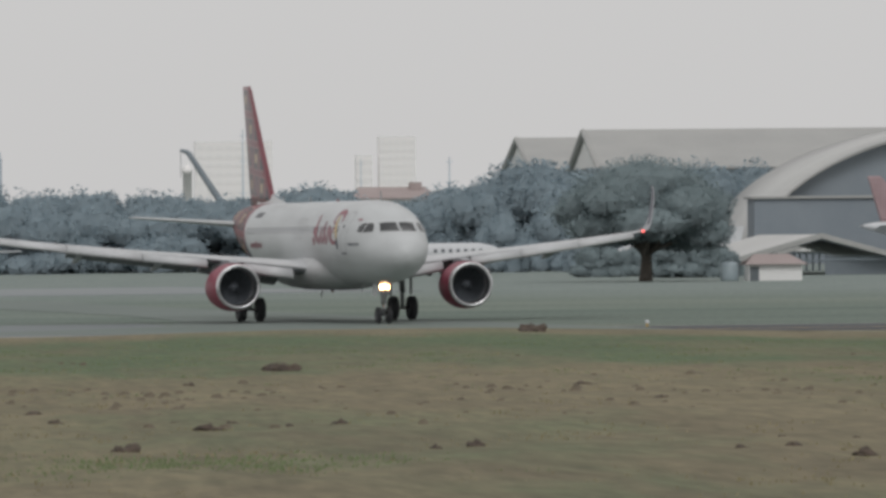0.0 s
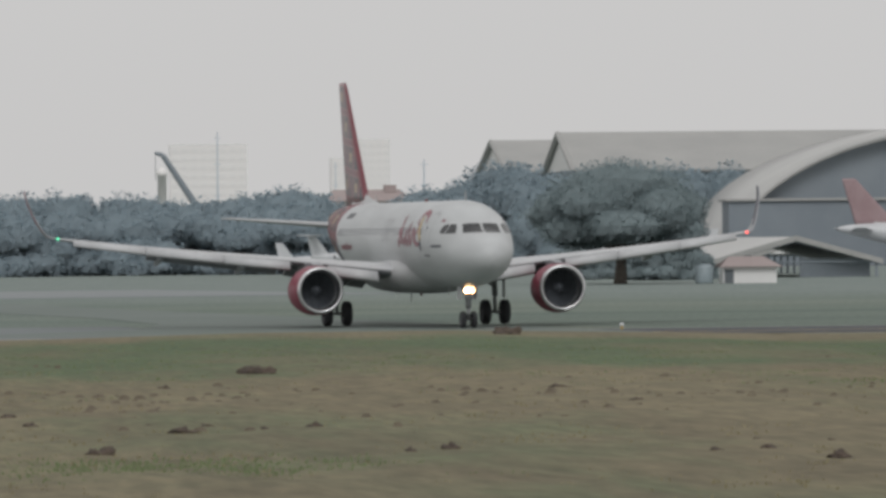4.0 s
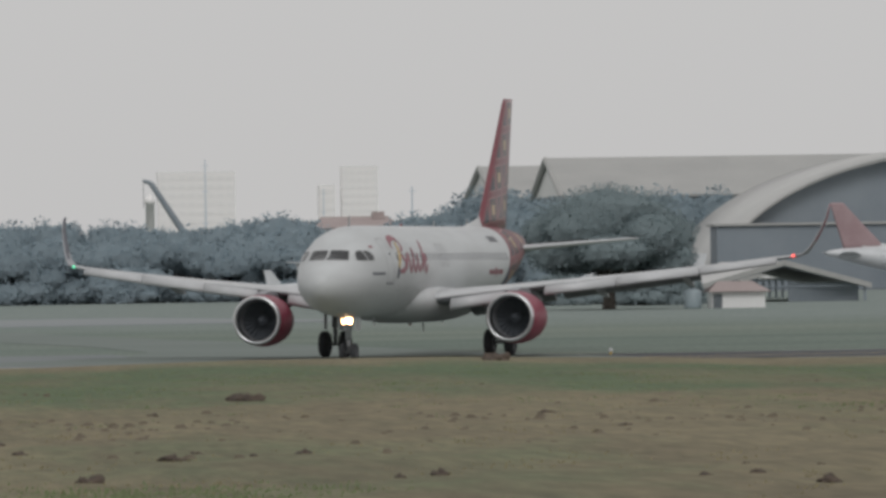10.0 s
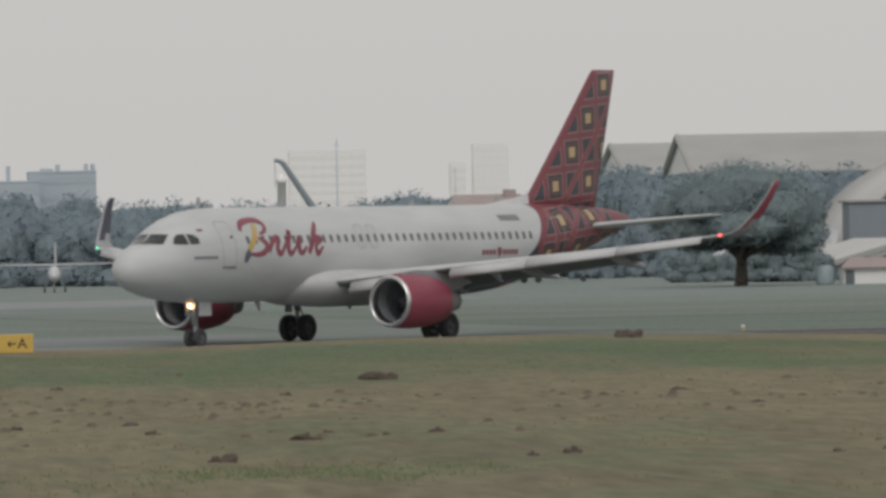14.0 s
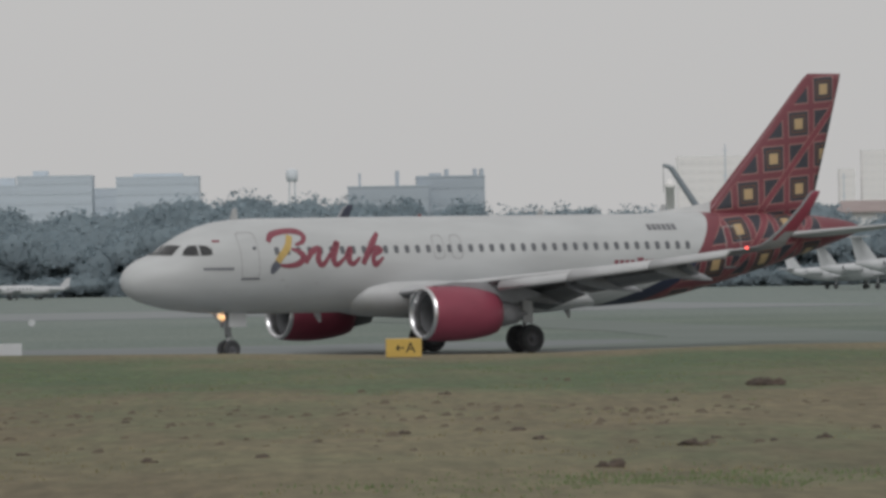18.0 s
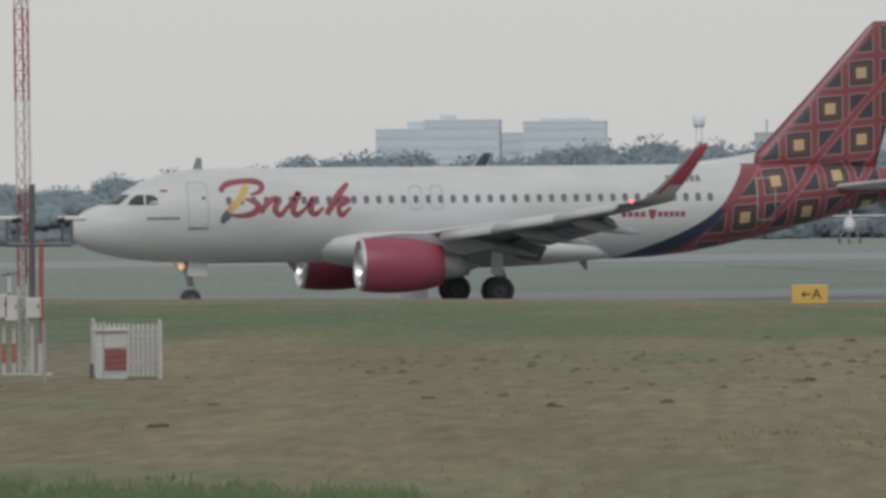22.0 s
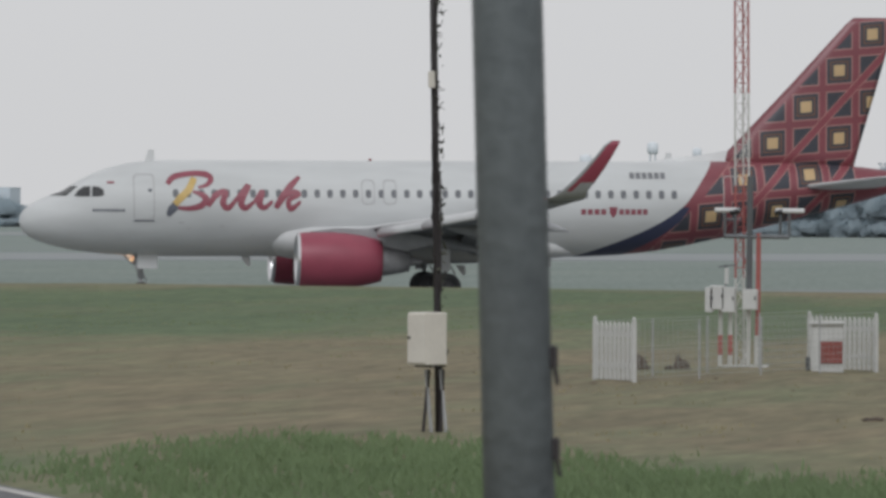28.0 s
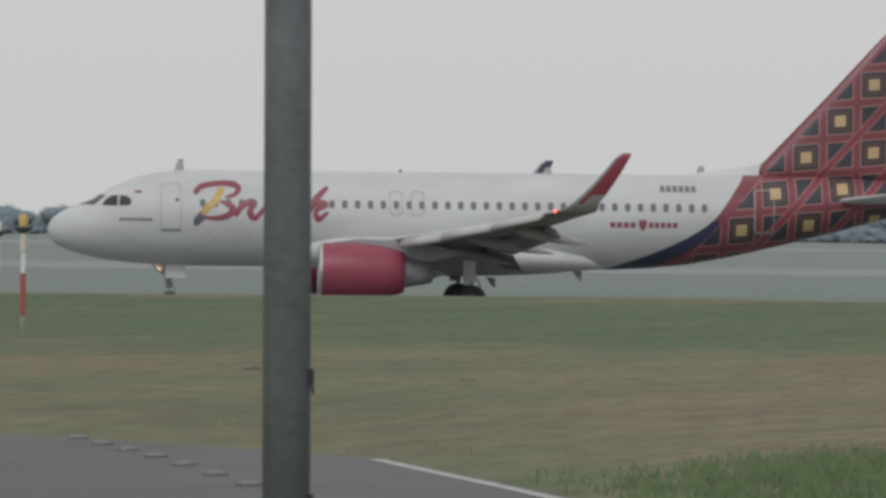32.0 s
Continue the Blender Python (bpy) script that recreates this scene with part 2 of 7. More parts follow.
def tube(bm, p, q, r0, r1=None, n=10, caps=True):
    p, q = Vector(p), Vector(q)
    r1 = r0 if r1 is None else r1
    d = q - p
    res = bmesh.ops.create_cone(bm, cap_ends=caps, segments=n, radius1=r0, radius2=r1, depth=d.length)
    m = Matrix.Translation((p + q) / 2) @ d.to_track_quat("Z", "Y").to_matrix().to_4x4()
    bmesh.ops.transform(bm, matrix=m, verts=res["verts"])
    return bm


def loft(rings, close_ends=True):
    """A skin through rings of equal length."""
    bm = bmesh.new()
    made = [[bm.verts.new(p) for p in ring] for ring in rings]
    n = len(made[0])
    for a_, b_ in zip(made, made[1:]):
        for i in range(n):
            bm.faces.new((a_[i], a_[(i + 1) % n], b_[(i + 1) % n], b_[i]))
    if close_ends:
        bm.faces.new(made[0][::-1])
        bm.faces.new(made[-1])
    bmesh.ops.recalc_face_normals(bm, faces=bm.faces)
    return bm


def lathe(profile, n=32, axis="X", close=False):
    """Turns (along, radius) pairs round an axis."""
    bm = bmesh.new()
    rings = []
    for a_, r_ in profile:
        ring = []
        for i in range(n):
            w = 2 * math.pi * i / n
            c, s_ = r_ * math.cos(w), r_ * math.sin(w)
            ring.append(bm.verts.new((a_, c, s_) if axis == "X" else (c, a_, s_) if axis == "Y" else (c, s_, a_)))
        rings.append(ring)
    for a_, b_ in zip(rings, rings[1:]):
        for i in range(n):
            bm.faces.new((a_[i], a_[(i + 1) % n], b_[(i + 1) % n], b_[i]))
    if close:
        bm.faces.new(rings[0][::-1])
        bm.faces.new(rings[-1])
    bmesh.ops.recalc_face_normals(bm, faces=bm.faces)
    return bm


def at(az, d, z=0.0):
    """A place by its bearing in degrees and its distance north."""
    return Vector((d * math.tan(radians(az)), d, z))


def high(el, d, az=0.0):
    """The height that shows at an elevation in degrees, d metres north."""
    return EYE.z + d / math.cos(radians(az)) * math.tan(radians(el))

# ---------------------------------------------------------------- terrain
CREST_AZ = (-30, -18, -12.4, -10, -4.2, -1.2, 0.5, 1.4, 3.5, 5.3, 8.9, 20)
CREST_Z = (0.9, 0.95, 1.08, 1.0, 0.79, 0.68, 0.5, 0.48, 0.66, 0.66, 0.33, 0.3)


def ground_z(x, y):
    """Height of the field: a low bank by the taxiway, rising towards the near road."""
    x, y = np.asarray(x, float), np.asarray(y, float)
    d = np.maximum(y, 1.0)
    az = np.degrees(np.arctan2(x, d))
    crest = np.interp(az, CREST_AZ, CREST_Z)
    near = np.interp(y, (-5000, 0, 14, 19, 26, 50, 100, 150, 200, 238), (2.40, 2.40, 2.07, 1.945, 1.93, 2.0, 1.6, 1.24, 0.93, 0.70))
    lift = np.clip((y - 160) / 70, 0, 1)
    z = near + (crest - 0.70) * lift * lift * (3 - 2 * lift)
    drop = np.clip((y - (238 + 0.1 * x)) / 12, 0, 1)
    z = z * (1 - drop * drop * (3 - 2 * drop)) - 0.008 * drop
    return z


def gz(x, y):
    return float(ground_z(x, y))


def ground_material():
    m = bpy.data.materials.new("mown_grass")
    m.use_nodes = True
    nt = m.node_tree
    p = nt.nodes["Principled BSDF"]
    s = Sums(nt)
    co = nt.nodes.new("ShaderNodeTexCoord")
    sep = nt.nodes.new("ShaderNodeSeparateXYZ")
    nt.links.new(co.outputs["Object"], sep.inputs[0])

    def noise_of(scale, detail, sx=1.0, sy=1.0):
        mp = nt.nodes.new("ShaderNodeMapping")
        mp.inputs["Scale"].default_value = (sx, sy, 1)
        nt.links.new(co.outputs["Object"], mp.inputs["Vector"])
        n = nt.nodes.new("ShaderNodeTexNoise")
        n.inputs["Scale"].default_value, n.inputs["Detail"].default_value = scale, detail
        n.inputs["Roughness"].default_value = 0.62
        nt.links.new(mp.outputs[0], n.inputs["Vector"])
        return n.outputs["Fac"]

    def band(lo, hi, soft):
        up = nt.nodes.new("ShaderNodeMapRange")
        up.inputs["From Min"].default_value, up.inputs["From Max"].default_value = lo - soft, lo + soft
        dn = nt.nodes.new("ShaderNodeMapRange")
        dn.inputs["From Min"].default_value, dn.inputs["From Max"].default_value = hi + soft, hi - soft
        nt.links.new(wob, up.inputs["Value"])
        nt.links.new(wob, dn.inputs["Value"])
        return s.op("MULTIPLY", up.outputs["Result"], dn.outputs["Result"])

    broad, mid, fine = noise_of(0.045, 5, 1.0, 0.5), noise_of(0.17, 7, 1.0, 0.8), noise_of(4.0, 6, 1.0, 0.14)
    wide = nt.nodes.new("ShaderNodeMapRange")
    wide.inputs["From Min"].default_value, wide.inputs["From Max"].default_value = 0.33, 0.67
    nt.links.new(mid, wide.inputs["Value"])
    streak = wide.outputs["Result"]
    blot = nt.nodes.new("ShaderNodeMapRange")
    blot.inputs["From Min"].default_value, blot.inputs["From Max"].default_value = 0.36, 0.64
    nt.links.new(noise_of(1.0, 5, 0.30, 0.030), blot.inputs["Value"])
    blotch = blot.outputs["Result"]
    mott = nt.nodes.new("ShaderNodeMapRange")
    mott.inputs["From Min"].default_value, mott.inputs["From Max"].default_value = 0.35, 0.65
    nt.links.new(noise_of(1.0, 4, 1.1, 0.15), mott.inputs["Value"])
    mottle = mott.outputs["Result"]
    streak = s.op("ADD", s.op("ADD", s.op("MULTIPLY", streak, 0.35), s.op("MULTIPLY", blotch, 0.30)), s.op("MULTIPLY", mottle, 0.35))
    wob = s.op("ADD", sep.outputs["Y"], s.op("MULTIPLY", s.op("SUBTRACT", broad, 0.5), 46.0))
    dry = s.mix(streak, (0.144, 0.122, 0.077), (0.243, 0.210, 0.130))
    green = s.mix(streak, (0.073, 0.110, 0.059), (0.126, 0.166, 0.086))
    # Haze is put into the far grass as a paler, bluer tone.
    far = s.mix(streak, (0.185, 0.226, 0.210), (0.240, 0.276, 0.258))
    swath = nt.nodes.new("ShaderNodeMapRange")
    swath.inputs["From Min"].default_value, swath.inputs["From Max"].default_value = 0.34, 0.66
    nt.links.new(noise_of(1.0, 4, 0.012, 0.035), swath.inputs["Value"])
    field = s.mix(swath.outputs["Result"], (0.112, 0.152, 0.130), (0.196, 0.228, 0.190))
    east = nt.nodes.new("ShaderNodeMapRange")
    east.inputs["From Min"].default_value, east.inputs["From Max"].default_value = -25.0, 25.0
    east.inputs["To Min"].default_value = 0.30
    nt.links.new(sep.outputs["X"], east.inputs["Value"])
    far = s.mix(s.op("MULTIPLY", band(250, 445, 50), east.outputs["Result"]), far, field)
    amount = band(130, 216, 9)
    amount = s.op("ADD", amount, s.op("MULTIPLY", band(20, 49, 6), 0.8))
    rest = nt.nodes.new("ShaderNodeMapRange")
    rest.inputs["From Min"].default_value, rest.inputs["From Max"].default_value = 0.48, 0.72
    nt.links.new(s.op("ADD", s.op("MULTIPLY", broad, 0.55), s.op("MULTIPLY", mid, 0.45)), rest.inputs["Value"])
    west = nt.nodes.new("ShaderNodeMapRange")
    west.inputs["From Min"].default_value, west.inputs["From Max"].default_value = -6.0, -32.0
    west.inputs["To Max"].default_value = 0.56
    nt.links.new(sep.outputs["X"], west.inputs["Value"])
    amount = s.op("ADD", amount, west.outputs["Result"])
    patch = nt.nodes.new("ShaderNodeMapRange")
    patch.inputs["From Min"].default_value, patch.inputs["From Max"].default_value = 0.40, 0.60
    patch.inputs["To Min"].default_value, patch.inputs["To Max"].default_value = -0.52, 0.40
    nt.links.new(noise_of(0.8, 4, 0.16, 0.020), patch.inputs["Value"])
    amount = s.op("ADD", amount, s.op("MULTIPLY", s.op("SUBTRACT", mottle, 0.5), 0.55))
    amount = s.op("MAXIMUM", s.op("ADD", amount, patch.outputs["Result"]), 0.0)
    amount = s.op("MINIMUM", s.op("ADD", s.op("MULTIPLY", amount, 0.75), s.op("MULTIPLY", rest.outputs["Result"], 0.6)), 1.0)
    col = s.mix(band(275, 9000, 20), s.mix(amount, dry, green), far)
    speck = nt.nodes.new("ShaderNodeMapRange")
    speck.inputs["From Min"].default_value, speck.inputs["From Max"].default_value = 0.30, 0.70
    speck.inputs["To Min"].default_value, speck.inputs["To Max"].default_value = 0.72, 1.25
    nt.links.new(fine, speck.inputs["Value"])
    hsv = nt.nodes.new("ShaderNodeHueSaturation")
    nt.links.new(speck.outputs["Result"], hsv.inputs["Value"])
    nt.links.new(col, hsv.inputs["Color"])
    nt.links.new(hsv.outputs["Color"], p.inputs["Base Color"])
    p.inputs["Roughness"].default_value, p.inputs["Specular IOR Level"].default_value = 0.9, 0.25
    bp = nt.nodes.new("ShaderNodeBump")
    bp.inputs["Strength"].default_value, bp.inputs["Distance"].default_value = 0.2, 0.06
    nt.links.new(fine, bp.inputs["Height"])
    nt.links.new(bp.outputs["Normal"], p.inputs["Normal"])
    return m


M_GROUND = ground_material()
M_ASPHALT = surface("worn_grey_pavement", (0.186, 0.208, 0.212), 0.75, other=(0.158, 0.178, 0.182), scale=0.08, fine=4, bump=0.1)
M_TAR = surface("asphalt", (0.130, 0.133, 0.140), 0.8, other=(0.100, 0.102, 0.108), scale=0.4, fine=9, bump=0.2)
M_CONCRETE = surface("pale_runway_concrete", (0.242, 0.260, 0.268), 0.7, other=(0.222, 0.242, 0.248), scale=0.06, fine=3, bump=0.1)
# Pavement greened towards the grass: its haze-lowered contrast is put into the colour.
M_HAZETAR = surface("overgrown_old_pavement", (0.172, 0.200, 0.186), 0.85, other=(0.136, 0.168, 0.150), scale=0.06, fine=2, bump=0.1)
M_NEWTAR = surface("new_dark_asphalt", (0.060, 0.066, 0.074), 0.8, other=(0.048, 0.053, 0.060), scale=0.3, fine=6, bump=0.1)
M_LINE = surface("road_marking", (0.50, 0.49, 0.47), 0.7, detail=0.3, scale=2, fine=20, bump=0.05)
M_SOIL = surface("dark_soil", (0.122, 0.094, 0.074), 0.95, other=(0.076, 0.062, 0.052), scale=4, fine=20, bump=0.5)


def sheet(name, xs, ys, zf, material, label, category):
    X, Y = np.meshgrid(xs, ys)
    Z = zf(X, Y)
    nx, ny = len(xs), len(ys)
    verts = np.stack([X.ravel(), Y.ravel(), Z.ravel()], 1)
    faces = [(j * nx + i, j * nx + i + 1, (j + 1) * nx + i + 1, (j + 1) * nx + i) for j in range(ny - 1) for i in range(nx - 1)]
    me = bpy.data.meshes.new(name)
    me.from_pydata(verts.tolist(), [], faces)
    me.polygons.foreach_set("use_smooth", [True] * len(me.polygons))
    me.materials.append(material)
    return tagged(new(name, me), label, category, kind="structure")


def rough_ground(X, Y):
    z = ground_z(X, Y)
    wave = 0.035 * np.sin(X * 0.9 + 2 * np.sin(Y * 0.13)) * np.sin(Y * 0.31 + 1.3 * np.sin(X * 0.21)) + 0.02 * np.sin(X * 2.3 + Y * 0.7)
    return z + wave * np.clip((Y - 30) / 30, 0, 1) * np.clip((236 - Y) / 20, 0, 1)


gx = np.concatenate([np.linspace(-3500, -130, 18), np.arange(-120, 70.1, 1.25), np.linspace(80, 3500, 18)])
gy = np.concatenate([np.linspace(-1500, -20, 8), np.arange(-10, 40, 2.5), np.arange(40, 225, 1.6), np.arange(225, 275, 1.2), np.linspace(280, 600, 30), np.linspace(700, 4800, 16)])
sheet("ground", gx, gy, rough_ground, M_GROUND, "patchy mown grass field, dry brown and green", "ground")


def strip(name, points, width, z, material, label, category, lift_from=None, thick=0.25):
    """A paved strip along a line of points, with a real thickness."""
    pts = [Vector((p[0], p[1], 0)) for p in points]
    rows = []
    for i, p in enumerate(pts):
        d = (pts[min(i + 1, len(pts) - 1)] - pts[max(i - 1, 0)]).normalized()
        n = Vector((-d.y, d.x, 0))
        w = width[i] if isinstance(width, (list, tuple)) else width
        row = []
        for k in (-1, 0, 1):
            q = p + n * (w / 2 * k)
            h = z if lift_from is None else gz(q.x, q.y) + z
            row.append((q.x, q.y, h))
        row.append((row[2][0], row[2][1], row[2][2] - thick))
        row.append((row[0][0], row[0][1], row[0][2] - thick))
        rows.append(row)
    bm = loft(rows)
    return tagged(part(name, bm, material), label, category, kind="structure")


def along(p, az, s0, s1, n=12):
    d = Vector((math.sin(radians(az)), math.cos(radians(az))))
    return [(p[0] + d.x * (s0 + (s1 - s0) * i / n), p[1] + d.y * (s0 + (s1 - s0) * i / n)) for i in range(n + 1)]


TAXI_AZ = 82.0
strip("taxiway", along((-65.0 - 1.9, 262.0 + 13.4), TAXI_AZ, -420, 84), 52, 0.012, M_ASPHALT, "straight grey asphalt taxiway behind the grass bank", "taxiway")
strip("taxiway", along((-65.0 + 2.2, 262.0 + 2.2), TAXI_AZ, 86.2, 520), 18, 0.012, M_NEWTAR, "narrow dark newly laid asphalt taxiway behind the grass bank", "taxiway")
strip("connecting_taxiway", [(16, 276), (20, 288), (21.5, 300), (21, 320), (18, 350), (12, 390), (4, 440)], [40, 26, 17, 12, 10, 10, 14], 0.020, M_HAZETAR, "grey asphalt taxiway leading away to the runway, tinted for haze", "taxiway")
strip("runway", along((-60, 500.0), TAXI_AZ - 6, -900, 96), 66, 0.028, M_CONCRETE, "wide pale grey runway across the field", "runway")
strip("apron", along((60, 900.0), TAXI_AZ - 2, -700, 700), 90, 0.02, M_CONCRETE, "pale concrete apron before the hangars", "apron")
for off in (-10.5, 10.5):
    n = Vector((-math.cos(radians(TAXI_AZ)), math.sin(radians(TAXI_AZ))))
    p0 = (-65.0 + n.x * off, 262.0 + n.y * off)
    strip("taxiway_edge_line", along(p0, TAXI_AZ, -400, 500), 0.35, 0.018, M_LINE, "worn white painted edge line", "marking", thick=0.004)
strip("taxiway_centre_line", along((-65.0, 262.0), TAXI_AZ, -400, 500), 0.3, 0.018, M_GOLD, "worn yellow painted centre line", "marking", thick=0.004)

# the near road, coming from the far left and passing beside the camera
road_pts = [(-110, 112), (-60, 84), (-34, 64.5), (-23, 56.2), (-18.6, 52.9), (-15.6, 49.6), (-13.4, 45.0), (-9.2, 36.2), (-4.2, 26.0), (1.0, 15.0), (5.4, 4.0), (12.4, -15), (28, -58), (54, -130)]
fine_pts = []
for p, n in zip(road_pts, road_pts[1:]):
    k = max(1, int(math.dist(p, n) / 2.0))
    fine_pts += [(p[0] + (n[0] - p[0]) * i / k, p[1] + (n[1] - p[1]) * i / k) for i in range(k)]
strip("road", fine_pts, 5.2, 0.035, M_TAR, "narrow grey asphalt perimeter road", "road", lift_from=True)


def beside(points, off):
    out = []
    for i, p in enumerate(points):
        a_, b_ = Vector(points[max(i - 1, 0)]), Vector(points[min(i + 1, len(points) - 1)])
        d = (b_ - a_).normalized()
        out.append((p[0] - d.y * off, p[1] + d.x * off))
    return out


strip("road_edge_line", beside(road_pts[5:], 2.45), 0.12, 0.042, M_LINE, "worn white line along the road edge", "marking", lift_from=True, thick=0.004)

# ---------------------------------------------------------------- airliner
AIRLINER_ROWS = (
    (0.0, 24.41, 299.00, 171.40),
    (1.0, 25.68, 294.97, 171.60),
    (2.0, 26.75, 291.70, 172.23),
    (3.0, 27.79, 289.53, 172.61),
    (3.5, 28.18, 288.59, 173.07),
    (5.5, 28.43, 285.51, 177.96),
    (6.0, 28.05, 284.21, 179.81),
    (7.0, 26.92, 281.67, 183.80),
    (8.0, 25.29, 279.04, 188.15),
    (9.0, 23.00, 275.97, 193.21),
    (10.0, 20.00, 272.59, 198.96),
    (11.0, 16.74, 269.74, 204.32),
    (12.0, 13.29, 268.03, 209.54),
    (13.0, 9.79, 267.47, 214.50),
    (14.0, 5.96, 266.71, 219.47),
    (14.5, 4.08, 266.42, 222.01),
    (16.5, -3.59, 268.31, 232.09),
    (17.0, -5.50, 267.69, 234.15),
    (18.0, -9.86, 267.22, 237.81),
    (19.0, -14.38, 268.07, 241.42),
    (20.0, -19.17, 268.66, 246.23),
    (21.0, -24.18, 269.24, 250.52),
    (22.0, -28.97, 269.01, 253.58),
    (23.0, -34.25, 268.24, 254.85),
    (24.0, -39.58, 267.11, 255.39),
    (24.5, -41.96, 265.93, 255.93),
    (26.5, -52.44, 265.09, 255.20),
    (27.0, -55.08, 264.19, 254.80),
    (28.0, -60.22, 262.50, 254.04),
    (29.0, -65.50, 261.14, 253.48),
    (30.0, -70.87, 260.23, 253.01),
    (31.0, -76.35, 258.77, 252.45),
    (32.0, -82.02, 256.74, 251.87),
)
SECTIONS = (  # aft of the nose, top, bottom, half width
    (0.00, 3.30, 3.22, 0.04), (0.06, 3.54, 2.98, 0.27), (0.20, 3.74, 2.78, 0.47), (0.45, 3.95, 2.59, 0.70), (0.80, 4.15, 2.43, 0.92),
    (1.20, 4.30, 2.30, 1.11), (1.60, 4.42, 2.20, 1.27), (1.90, 4.57, 2.13, 1.37), (2.20, 4.79, 2.07, 1.47), (2.55, 5.00, 2.02, 1.57),
    (3.00, 5.22, 1.97, 1.68), (3.60, 5.46, 1.91, 1.79), (4.40, 5.66, 1.86, 1.89), (5.20, 5.76, 1.83, 1.95), (6.20, 5.80, 1.82, 1.975),
    (10.0, 5.80, 1.82, 1.975), (14.0, 5.80, 1.82, 1.975), (18.0, 5.80, 1.82, 1.975), (22.0, 5.80, 1.82, 1.975), (23.6, 5.80, 1.83, 1.975), (25.0, 5.80, 1.90, 1.96),
    (26.5, 5.81, 2.05, 1.94), (28.0, 5.82, 2.32, 1.88), (29.5, 5.83, 2.65, 1.78), (31.0, 5.82, 3.02, 1.63), (32.5, 5.78, 3.40, 1.43),
    (34.0, 5.71, 3.80, 1.18), (35.4, 5.60, 4.18, 0.90), (36.5, 5.46, 4.50, 0.62), (37.2, 5.32, 4.72, 0.40), (37.5, 5.20, 4.84, 0.22))


def fuselage_rings(n=48):
    rings = []
    for s_, top, bot, hw in SECTIONS:
        zc = bot + (top - bot) * (0.5 if s_ > 5 else 0.5)
        rings.append([(-s_, hw * math.sin(2 * math.pi * i / n), zc + (top - bot) / 2 * math.cos(2 * math.pi * i / n)) for i in range(n)])
    return rings


def tip_airfoil(le_s, chord, y, z, thick, n=14, cant=0.0):
    """One airfoil ring: leading edge le_s metres aft of the nose."""
    pts = []
    for i in range(n):
        w = 2 * math.pi * i / n
        c = 0.5 * (1 + math.cos(w))
        t = thick * chord * 2.6 * (math.sqrt(max(c, 0)) * (1 - c) + 0.02) * (1 if math.sin(w) >= 0 else -0.75) * (1 if i not in (0,) else 0)
        pts.append((-(le_s + c * chord), y - t * math.sin(cant), z + t * math.cos(cant)))
    return pts


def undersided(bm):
    """Gives the faces that look down the second material, darkened to carry shade."""
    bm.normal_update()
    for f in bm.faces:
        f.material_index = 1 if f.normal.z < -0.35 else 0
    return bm


